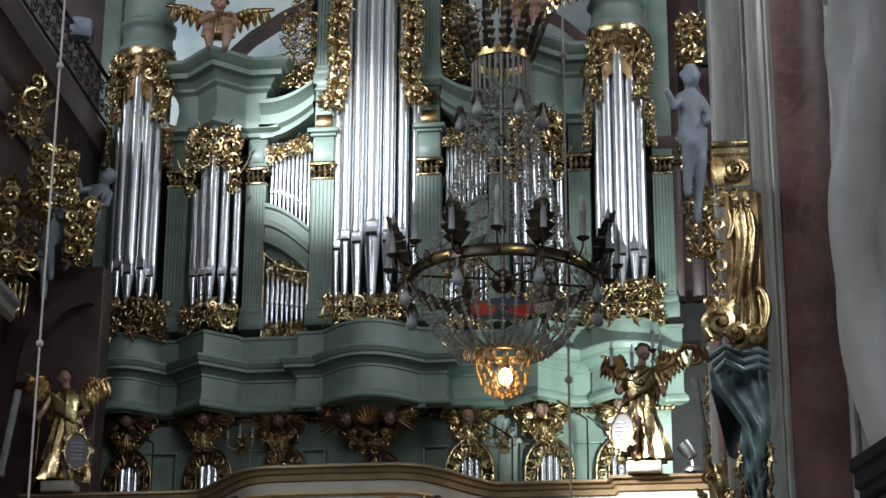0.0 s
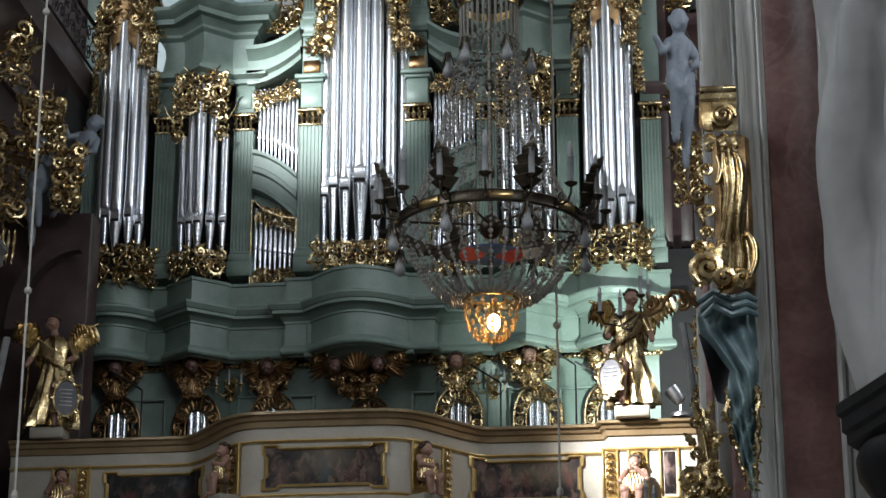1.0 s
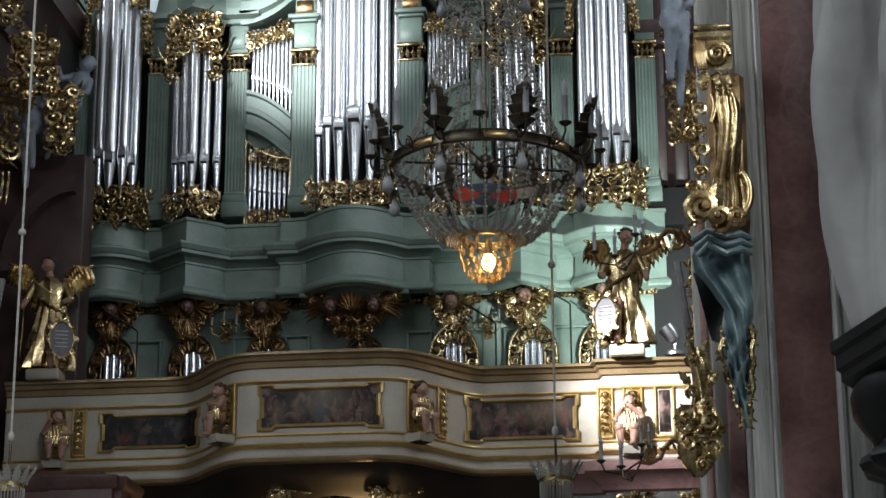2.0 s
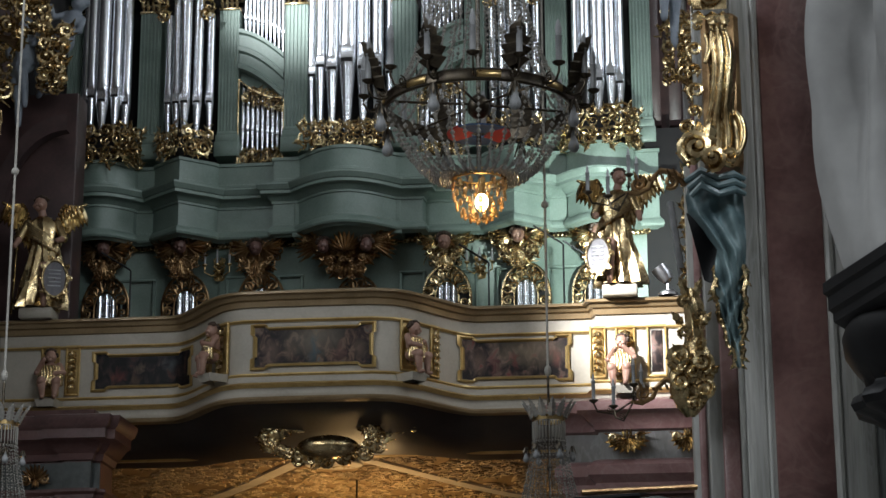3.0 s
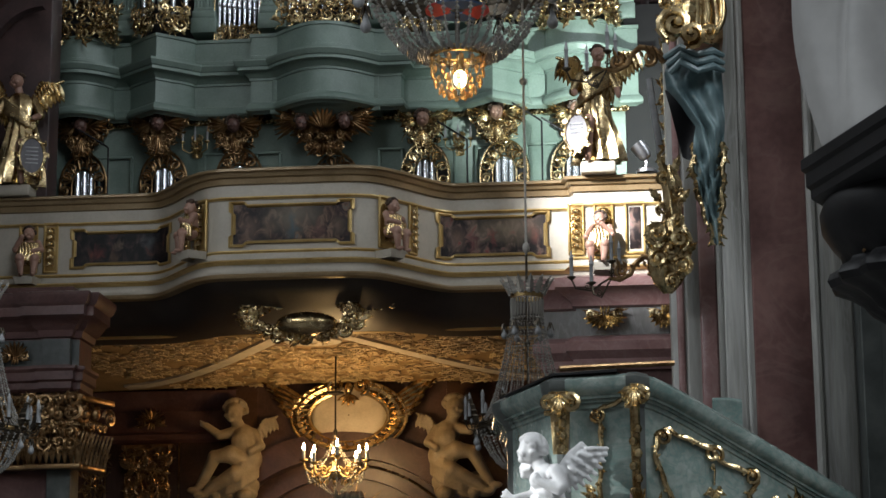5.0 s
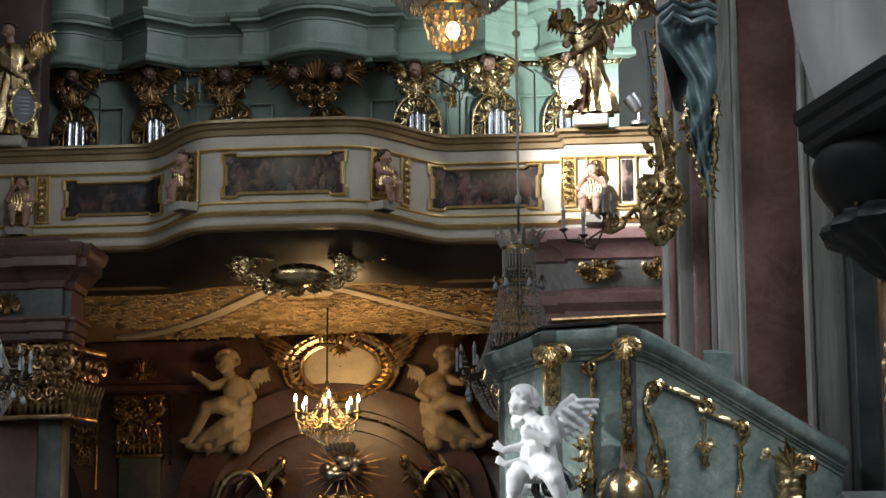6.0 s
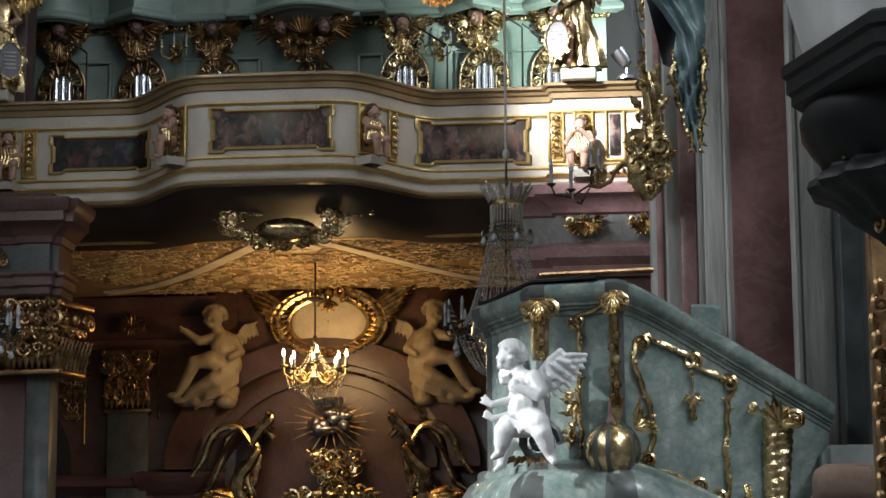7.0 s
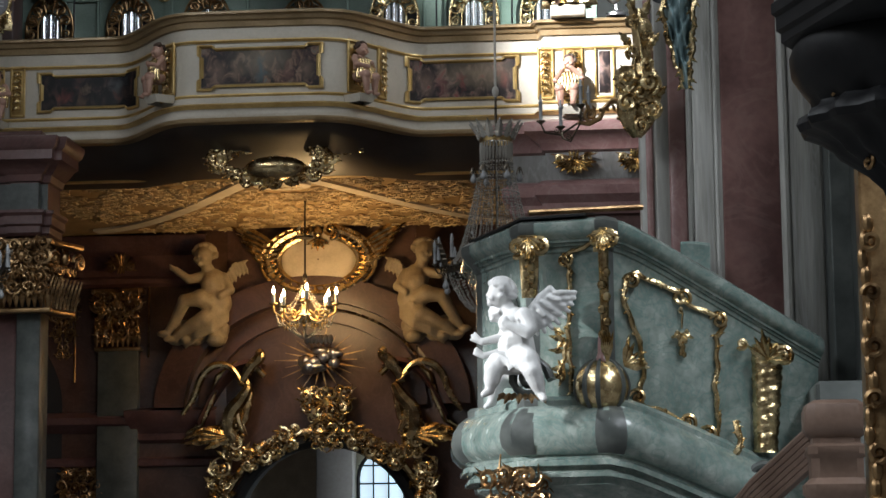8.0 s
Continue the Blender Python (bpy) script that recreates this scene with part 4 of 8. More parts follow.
part("soffit", Geo().grid(rows), SHADEBROWN, loft, "curved soffit in a brown darkened for shade")


def on_parapet(x, out=0.0):
    """Pose on the parapet's face at x: local x along it, -y outwards."""
    e = 0.03
    if x > -0.88:
        return pose(x, BY - 0.16 - out, 0)
    a = math.degrees(math.atan2(-(bulge(x + e) - bulge(x - e)), 2 * e))
    return pose(x, BY - bulge(x) - out, 0, 0, 0, a)


def bent(x, z, out):
    p = BY - 0.16 if x > -0.88 else BY - bulge(x)
    return (x, p - out, z)


def picture(x0, x1, z0, z1, mat, label):
    """A stepped gilt surround with a painting, following the parapet's curve."""
    f = thing("framed_painting", label, "painting", group="paintings on the parapet")
    ex, ez = 0.10, 0.035
    outline = [(x0, z0), (x0 + ex * 1.6, z0), (x0 + ex * 1.6, z0 + ez), (x1 - ex * 1.6, z0 + ez), (x1 - ex * 1.6, z0), (x1, z0), (x1, z0 + ez * 3.2), (x1 - 0.03, z0 + ez * 3.2), (x1 - 0.03, z1 - ez * 3.2), (x1, z1 - ez * 3.2),
               (x1, z1), (x1 - ex * 1.6, z1), (x1 - ex * 1.6, z1 - ez), (x0 + ex * 1.6, z1 - ez), (x0 + ex * 1.6, z1), (x0, z1), (x0, z1 - ez * 3.2), (x0 + 0.03, z1 - ez * 3.2), (x0 + 0.03, z0 + ez * 3.2), (x0, z0 + ez * 3.2), (x0, z0)]
    pts = []
    for (a, b), (c, d) in zip(outline, outline[1:]):
        n = max(1, int(math.hypot(c - a, d - b) / 0.08))
        pts += [(a + (c - a) * i / n, b + (d - b) * i / n) for i in range(n)]
    pts.append(pts[0])
    cx, cz = (x0 + x1) / 2, (z0 + z1) / 2
    inner = [(p[0] + (0.045 if p[0] < cx else -0.045), p[1] + (0.032 if p[1] < cz else -0.032)) for p in pts]
    g = Geo()
    mid = [((p[0] + q[0]) / 2, (p[1] + q[1]) / 2) for p, q in zip(pts, inner)]
    g.grid([[bent(*p, 0.0) for p in pts], [bent(*p, 0.03) for p in pts], [bent(*p, 0.04) for p in mid], [bent(*p, 0.018) for p in inner], [bent(*p, 0.004) for p in inner]])
    part("gilt_surround", g, GILTPAINT, f, "stepped gilt surround")
    n = 16
    g = Geo().grid([[bent(x0 + 0.05 + (x1 - x0 - 0.1) * i / n, z, 0.008) for i in range(n + 1)] for z in (z0 + 0.03, cz, z1 - 0.03)])
    part("canvas", g, mat, f, "dim oil painting")
    return f


picture(-6.52, -5.32, 6.60, 7.06, PAINT_A, "dark oil painting in a stepped gilt surround on the parapet")
picture(-4.52, -3.16, 6.58, 7.08, PAINT_B, "warm-toned oil painting in a stepped gilt surround on the parapet")
picture(-2.38, -1.13, 6.58, 7.10, PAINT_C, "russet oil painting in a stepped gilt surround on the parapet")


def niche(x, w=0.2, h=0.58, z=6.56, garland=True):
    """An upright gilt panel with a carved garland, part of the parapet."""
    g = Geo()
    for a, b, c, d in ((-w / 2, -w / 2 + 0.025, 0, h), (w / 2 - 0.025, w / 2, 0, h), (-w / 2, w / 2, 0, 0.025), (-w / 2, w / 2, h - 0.025, h)):
        g.box(a, b, -0.03, 0.0, z + c, z + d, 0.006)
    f = part("gilt_panel", g, GILTPAINT, loft, "upright gilt panel", m=on_parapet(x))
    if garland:
        g = Geo()
        for k in range(6):
            zz = z + h * (0.84 - 0.13 * k)
            for s in (-1, 1):
                g.leaf((0, -0.015, zz + 0.03), (s * w * 0.30, -0.045, zz - 0.05), w * 0.36, (0, -1, 0), 2, 0.1)
            g.blob((0, -0.035, zz), (0.018, 0.02, 0.026), 6, 4)
        part("garland", g, GOLD, f, "carved gilt garland")
        part("panel_field", Geo().box(-w / 2 + 0.02, w / 2 - 0.02, -0.008, 0.0, z + 0.02, z + h - 0.02), GILTPAINT, f)
    else:
        part("panel_field", Geo().box(-w / 2 + 0.05, w / 2 - 0.05, -0.012, 0.0, z + 0.06, z + h - 0.06), PAINT_C, f, "small painted field")


for x, w in ((-7.0, 0.22), (-6.74, 0.17), (-5.04, 0.12), (-4.84, 0.22), (-2.85, 0.24), (-2.61, 0.14), (-0.84, 0.18), (-0.54, 0.22)):
    niche(x, w)
niche(-0.20, 0.22, garland=False)

# ---- walls below the loft ----
VZ = 5.92  # springing of the vault's front edge
g = Geo()
n, mrows = 26, 12
rows = []
for j in range(mrows + 1):
    v = j / mrows
    rows.append([(-6.5 - 0.75 * v + (5.35 + 1.5 * v) * i / n, 23.55 + 2.95 * v, 5.93 - 0.10 * v - 0.08 * v * v + 0.06 * math.sin(math.pi * i / n)) for i in range(n + 1)])
g.grid(rows)
tagged(part("vault", g, OCHRE), "stuccoed ochre vault under the loft", "vault", kind="structure")
# ribs of the vault
ribs = thing("vault_ribs", "ivory bands dividing the stucco vault", "ribs", kind="structure")


def vault_point(x, y, drop=0.03):
    v = (y - 23.55) / 2.95
    return (x, y, 5.93 - 0.10 * v - 0.08 * v * v + 0.06 * math.sin(math.pi * min(max((x + 6.75) / 5.6, 0), 1)) - drop)


def band(pts, w):
    g = Geo()
    rows = [[], [], [], []]
    for i, (x, y) in enumerate(pts):
        a, b = pts[max(i - 1, 0)], pts[min(i + 1, len(pts) - 1)]
        d = Vector((b[0] - a[0], b[1] - a[1])).normalized()
        q = Vector((-d.y, d.x)) * w / 2
        for k, (s, dr) in enumerate(((-1, 0.0), (-1, 0.03), (1, 0.03), (1, 0.0))):
            rows[k].append(vault_point(x + s * q.x, y + s * q.y, dr))
    return g.grid(rows)


for s in (-1, 1):
    part("rib", band([(-3.95 + s * (0.30 + 2.4 * t), 23.9 + 2.3 * math.sin(t * 1.5)) for t in [k / 12 for k in range(13)]], 0.17), IVORY, ribs)
    g = Geo()
    rng = random.Random(5)
    for k in range(330):
        t, u = rng.random(), rng.random()
        x, y = -3.95 + s * (0.05 + 2.75 * t), 23.68 + 2.75 * u
        if abs(y - (23.9 + 2.3 * math.sin(max(0, (abs(x + 3.95) - 0.3) / 2.4) * 1.5))) < 0.24:
            continue
        p = Vector(vault_point(x, y, 0.01))
        g.scroll(p, rng.uniform(0.06, 0.12), 1.5, rng.uniform(0, 6), rng.choice((-1, 1)), 0.014, 0, "xy")
        a = rng.uniform(0, 6.28)
        for q in (0, 1.9, 4.1):
            g.leaf(p, p + Vector((0.10 * math.cos(a + q), 0.10 * math.sin(a + q), -0.02)), 0.05, (0, 0, -1), 2)
    part("stucco_relief", g, RELIEF, ribs, "ivory stucco scrollwork")
g = Geo().lathe(0, 0, [(0.02, -0.03), (0.22, -0.035), (0.27, -0.05), (0.33, -0.045), (0.35, 0.0)], 24)
part("stucco_rosette", g, IVORY, ribs, m=pose(-3.95, 24.15, 5.96, 2))
part("rib", Geo().moulding([(-6.8, 23.55), (-1.1, 23.55)], [(-0.1, 5.98), (0.05, 5.97), (0.06, 5.93), (0.03, 5.90), (-0.05, 5.90)]), GILTPAINT, ribs, "gilt edge")

# back wall with the portal
BACK = 26.6
g = Geo()
g.box(-9.5, -5.05, BACK, BACK + 0.5, 0, 6.4)
g.box(-2.65, 1.0, BACK, BACK + 0.5, 0, 6.4)
dcx, dz, dr = -3.85, 2.0, 1.12
rows = [[], []]
for i in range(25):
    a = math.pi * i / 24
    rows[0].append((dcx - 1.2 * math.cos(a) * (1.0 if 0 < i < 24 else 1), BACK, dz + dr * math.sin(a) if 0 < i < 24 else dz))
    rows[1].append((dcx - 1.2 * math.cos(a), BACK, 6.4))
g.grid(rows)
g.grid([rows[0], [(p[0], BACK + 0.6, p[2]) for p in rows[0]]])
tagged(part("wall_portal", g, ARCHBROWN), "red marble wall with an arched portal", "wall", kind="structure")
tagged(part("wall_vestibule", Geo().box(-8, 2, 31.0, 31.3, 0, 6.4), IVORY), "pale vestibule wall behind the portal", "wall", kind="structure")
tagged(part("vestibule_reveal", Geo().box(-4.5, -3.98, 30.55, 30.99, 0, 5), PLASTER), "pale reveal beside the vestibule window", "wall", kind="structure")
# vestibule window with glazing bars
t = thing("window_1", "arched iron window of the vestibule full of daylight", "window", kind="structure", m=pose(-3.52, 30.9, 2.1))
g = Geo()
w2 = 0.42
pts = [(-w2, 0, -0.4)] + [(-w2 * math.cos(a), 0, 0.72 + w2 * math.sin(a)) for a in [math.pi * k / 12 for k in range(13)]] + [(w2, 0, -0.4)]
g.tube(pts, 0.03, 6)
part("window_frame", g, IRON, t)
g = Geo()
g.v += [(p[0], 0.03, p[2]) for p in pts]
g.f.append(tuple(range(len(pts))))
part("pane", g, SKYBLUE, t, "bright daylit pane", smooth=0)
for x in (-0.2, 0.02, 0.24):
    part("glazing_bar", Geo().box(x - 0.012, x + 0.012, -0.02, 0.01, -0.4, 1.1), IRON, t)
for z in (0.0, 0.32, 0.64, 0.9):
    part("glazing_bar", Geo().box(-w2, w2, -0.02, 0.01, z - 0.012, z + 0.012), IRON, t)

# big blind arch over the portal
acx, acz = -3.95, 3.55
g = Geo()
for r0, r1, y0 in ((1.60, 1.98, 0.22), (1.30, 1.44, 0.10)):
    rows = [[], [], [], []]
    for i in range(33):
        a = math.pi * i / 32
        c, sn = math.cos(a), math.sin(a) * 0.82
        rows[0].append((acx - r0 * c, BACK, acz + r0 * sn))
        rows[1].append((acx - r0 * c, BACK - y0, acz + r0 * sn))
        rows[2].append((acx - r1 * c, BACK - y0, acz + r1 * sn))
        rows[3].append((acx - r1 * c, BACK, acz + r1 * sn))
    g.grid(rows)
tagged(part("blind_arch", g, ARCHBROWN), "brown marble arch over the portal", "arch", kind="structure")
g = Geo()
for r, k0, k1 in ((1.50, 17, 30),):
    g.tube([(acx - r * math.cos(math.pi * i / 32), BACK - 0.10, acz + 0.82 * r * math.sin(math.pi * i / 32)) for i in range(k0, k1)], 0.016, 5)
solid("gilt_arch_line", g, GOLD, "thin gilt line along the portal arch", "trim", kind="structure")
# cornice of the back wall, and the piers left and right
g = Geo()
g.moulding([(-9.4, BACK - 0.012), (-5.3, BACK - 0.012)], [(0, 5.1), (0.06, 5.14), (0.06, 5.2), (0, 5.24), (0, 5.5), (0.08, 5.56), (0.16, 5.66), (0.16, 5.74), (0, 5.76)])
g.moulding([(-9.4, BACK - 0.012), (-5.9, BACK - 0.012), (-5.9, BACK + 0.1)], [(0, 3.25), (0.06, 3.3), (0.14, 3.36), (0.14, 3.44), (0.05, 3.5), (0, 3.52)])
g.moulding([(-6.14, BACK + 0.1), (-6.14, BACK - 0.012), (-5.16, BACK - 0.012)], [(0, 3.12), (0.06, 3.16), (0.06, 3.24), (0.10, 3.28), (0.16, 3.40), (0.18, 3.46), (0.18, 3.52), (0.05, 3.56), (0, 3.57)])
g.moulding([(-9.4, BACK - 0.012), (-5.16, BACK - 0.012)], [(0, 2.82), (0.04, 2.84), (0.04, 2.92), (0, 2.95)])
tagged(part("trim_north", g, RED), "red marble cornices of the back wall", "cornice", kind="structure")
pil = thing("wall_pilaster", "grey marble pilaster with a gilt capital beside the portal", "pilaster", pose(-6.42, BACK - 0.0, 0))
part("shaft", Geo().box(-0.26, 0.26, -0.12, 0.05, 0, 4.32), SEADARK, pil)
k = Geo()
k.box(-0.30, 0.30, -0.14, 0.0, 4.28, 4.33)
for i in range(9):
    x = -0.27 + 0.0675 * i
    k.leaf((x, -0.13, 4.33), (x, -0.20, 4.66), 0.075, (0, -1, 0), 3, 0.08)
k.box(-0.33, 0.33, -0.22, 0.0, 5.0, 5.06)
for s in (-1, 1):
    k.scroll((s * 0.24, -0.2, 4.86), 0.10, 1.5, 0, s, 0.03, 0.03)
k.blob((0, -0.2, 4.88), (0.06, 0.05, 0.07))
for i in range(6):
    k.scroll((-0.2 + 0.08 * i, -0.17, 4.76), 0.05, 1.2, i, 1, 0.018, 0.02)
cap_mesh = part("capital", k, OLD_SHADE_GOLD, pil, "gilt capital").data
part("capital_carving", carving(0.56, 0.62, 68, 0.09, 0.06, thick=0.028), OLD_SHADE_GOLD, pil, "gilt scrolls of the capital", m=pose(0, -0.17, 4.40))
# gilt palmette over the pilaster and gilt lines
solid("gilt_palmette", palmette(0.42, 0.26), OLD_SHADE_GOLD, "small gilt palmette on the back wall", "ornament", m=pose(-6.40, BACK - 0.05, 5.28))
for x, z0 in ((-7.0, 3.9), (-6.05, 4.2)):
    g = Geo().box(-0.012, 0.012, -0.03, 0.0, z0, 5.1)
    solid("gilt_line", g, OLD_SHADE_GOLD, "thin gilt line on the back wall", "trim", kind="structure", m=pose(x, BACK, 0))
solid("gilt_spandrel", carving(0.42, 1.0, 62, 0.09, 0.03, lambda u, v: u < v), OLD_SHADE_GOLD, "gilt spandrel ornament of the side arch", "ornament", m=pose(-7.15, BACK - 0.03, 3.95))
part("lower_capital", carving(0.56, 0.42, 69, 0.085, 0.06, thick=0.026), OLD_SHADE_GOLD, pil, "gilt capital of the lower order", m=pose(-0.48, -0.05, 2.40))
# side arch: a flat black sheet in place of its shaded opening
g = Geo()
rows = [[], []]
for i in range(13):
    a = math.pi / 2 * i / 12
    rows[0].append((-8.6 + 1.45 * math.sin(a), BACK - 0.02, 3.6 + 1.3 * math.cos(a)))
    rows[1].append((-8.6 + 1.45 * math.sin(a), BACK - 0.02, 0.0))
g.grid(rows)
tagged(part("side_arch_shade", g, SHADEBLACK), "black sheet for the shaded side arch beside the portal", "arch", kind="structure")

# west pier in front of the back wall
lp = thing("west_pier", "red and grey marble pier with a gilt capital", "pier", kind="structure")
part("shaft", Geo().box(-9.6, -6.30, 22.42, 22.75, 0, 4.55), RED, lp)
part("pilaster_strip", Geo().box(-6.53, -6.27, 22.36, 22.70, 0, 4.5), SEADARK, lp)
west = [(-9.6, 22.44), (-7.3, 22.44), (-7.3, 22.36), (-6.60, 22.36), (-6.60, 22.30), (-6.30, 22.30), (-6.30, 22.40), (-6.22, 22.40), (-6.22, 22.9)]
g = Geo().moulding(west, [(-0.3, 5.10), (0, 5.12), (0.03, 5.15), (0.03, 5.22), (0.06, 5.24), (0.06, 5.33), (0.09, 5.36), (0.09, 5.39), (0, 5.40), (0, 5.70), (0.03, 5.71), (0.05, 5.78), (0.08, 5.80), (0.16, 5.90), (0.20, 5.92), (0.20, 6.02), (0.24, 6.05), (0.27, 6.12), (0.27, 6.16), (0, 6.22)])
g.box(-9.6, -6.32, 22.46, 22.9, 4.5, 6.3)
part("entablature", g, RED, lp)
part("frieze", Geo().moulding(west[:-1], [(0.004, 5.41), (0.004, 5.69)]), SEADARK, lp, "dark grey marble frieze")
for x, y, turn in ((-6.42, 22.33, 0), (-6.22, 22.52, 70), (-6.95, 22.40, 0)):
    part("capital", cap_mesh, OLD_SHADE_GOLD, lp, "gilt capital", m=Matrix.Translation((x, y, 0.0)) @ pose(0, 0, 0, 0, 0, turn))
    part("capital_carving", carving(0.56, 0.62, 68, 0.09, 0.06, thick=0.028), OLD_SHADE_GOLD, lp, "gilt scrolls of the capital", m=pose(x, y - 0.17, 4.44, 0, 0, turn))
part("palmette", palmette(0.34, 0.24), OLD_SHADE_GOLD, lp, "gilt palmette on the frieze", m=pose(-6.9, 22.34, 5.44))
# east pier under the loft, with its entablature
rp = thing("east_pier", "grey and red marble entablature under the loft", "pier", kind="structure")
g = Geo()
st = [(-1.22, 23.6), (-1.22, 23.0), (-0.86, 23.0), (-0.86, 22.86), (0.5, 22.86)]
g.moulding(st, [(0, 5.3), (0.04, 5.34), (0.04, 5.42), (0.10, 5.48), (0.12, 5.50), (0.12, 5.6), (0.05, 5.66), (0, 5.68)])
g.moulding(st, [(0, 5.98), (0.04, 6.0), (0.06, 6.06), (0.18, 6.16), (0.22, 6.18), (0.22, 6.28), (0, 6.36)])
part("entablature", g, PINK, rp)
part("frieze", Geo().moulding(st, [(0.0, 5.66), (0.0, 6.0)]), GREY, rp)
part("shaft", Geo().moulding(st, [(-0.05, 0), (-0.05, 5.32)]), RED, rp)
for x, y in ((-0.55, 22.84), (0.10, 22.84)):
    solid("gilt_palmette", palmette(0.50 if x < 0 else 0.4, 0.27), GOLD, "gilt palmette on the grey frieze", "ornament", "gilt palmettes", m=pose(x, y, 5.97, 0, 180, 0))

# ---- the large pier beside the pulpit ----
pier = thing("nave_pier", "tall pier of grey and dark red marble beside the pulpit", "pier", kind="structure")
g = Geo()
g.box(0.41, 1.60, 13.5, 15.5, 0, 20)
g.box(0.20, 0.50, 13.9, 15.5, 0, 20)
g.box(0.10, 0.30, 14.3, 15.5, 0, 6.35)
part("core", g, PIERGREY, pier, "streaked grey marble")
part("panel", Geo().box(0.61, 0.975, 13.484, 13.52, 0, 20, 0.01), PIERRED, pier, "dark red marble panel")
part("panel", Geo().box(0.285, 0.40, 13.884, 13.92, 0, 6.3, 0.01), PINK, pier, "pink marble strip")
part("panel", Geo().box(0.14, 0.19, 14.284, 14.32, 0, 6.3, 0.01), PINK, pier, "pink marble strip")
g = Geo()
for i in range(3):
    g.tube([(0.41 + 0.0 * i, 13.5, 0), (0.41, 13.5, 20)], 0.02, 8)
g.tube([(1.0, 13.48, 0), (1.0, 13.48, 20)], 0.03, 8)
g.tube([(0.575, 13.49, 0), (0.575, 13.49, 20)], 0.012, 8)
part("edge_bead", g, PIERGREY, pier)
part("panel", Geo().box(1.03, 1.235, 13.484, 13.52, 0, 20, 0.01), PALEGREY, pier, "streaked pale marble strip")
part("panel", Geo().box(0.43, 0.555, 13.484, 13.52, 0, 20, 0.01), PALEGREY, pier, "streaked pale marble strip")
part("return_wall", Geo().box(1.24, 3.2, 13.1, 13.6, 0, 20), SEADARK, pier)
tagged(part("wall_pier_east", Geo().box(1.35, 3.6, 12.4, 13.0, 0, 20), SEADARK), "dark grey marble wall by the pulpit stair", "wall", kind="structure")


# ---- figures ----
def limb(g, pts, radii):
    """A rounded limb through its joints."""
    g.tube(pts, radii, 12)
    for p, r in zip(pts, radii):
        g.blob(p, (r, r, r), 12, 8)


def wing(g, root, span, up, s, y=0.06, n=7, w=0.07, rows=3):
    """A feathered wing that spreads from root to the side s."""
    for k in range(rows):
        for i in range(n):
            t = i / (n - 1)
            a = Vector((root[0] + s * span * t * (0.85 - 0.15 * k), root[1] + y - 0.02 * k, root[2] + up * math.sin(t * 1.6) - 0.02))
            ln = (0.55 - 0.15 * k) * (up + 0.35 * span) * (1.1 - 0.25 * t)
            g.leaf(a, a + Vector((s * 0.35 * ln * t, 0.02, -ln)), w * (1.3 - 0.2 * k), (0, -1, 0), 1)
    limb(g, [(root[0] + s * span * t, root[1] + y, root[2] + up * math.sin(t * 1.6)) for t in (0, 0.3, 0.6, 1)], [0.03, 0.035, 0.03, 0.015])


def curls(g, c, r, n=26, seed=0):
    rng = random.Random(seed)
    for i in range(n):
        a, b = rng.uniform(0, 6.28), rng.uniform(-0.1, 1.5)
        if math.sin(a) * math.cos(b) < -0.35 and b < 0.75:
            continue
        g.blob((c[0] + r * 0.93 * math.cos(a) * math.cos(b), c[1] + r * 0.93 * math.sin(a) * math.cos(b), c[2] + r * 0.93 * math.sin(b)), (r * 0.3, r * 0.3, r * 0.27), 6, 4)


def face(g, c, r, way=(0, -1)):
    """A stylised head: skull, cheeks, nose and chin, turned to the plan direction way."""
    wx, wy = way
    g.blob(c, (r * 0.92, r * 0.95, r * 1.08), 12, 9)
    g.blob((c[0] + wx * r * 0.95, c[1] + wy * r * 0.95, c[2] - r * 0.12), (r * 0.15, r * 0.2, r * 0.2), 6, 4)
    g.blob((c[0] + wx * r * 0.66, c[1] + wy * r * 0.66, c[2] - r * 0.7), (r * 0.36, r * 0.34, r * 0.3), 8, 5)
    for s in (-1, 1):
        g.blob((c[0] + wx * r * 0.62 - wy * s * r * 0.42, c[1] + wy * r * 0.62 + wx * s * r * 0.42, c[2] - r * 0.3), (r * 0.36, r * 0.36, r * 0.34), 8, 5)


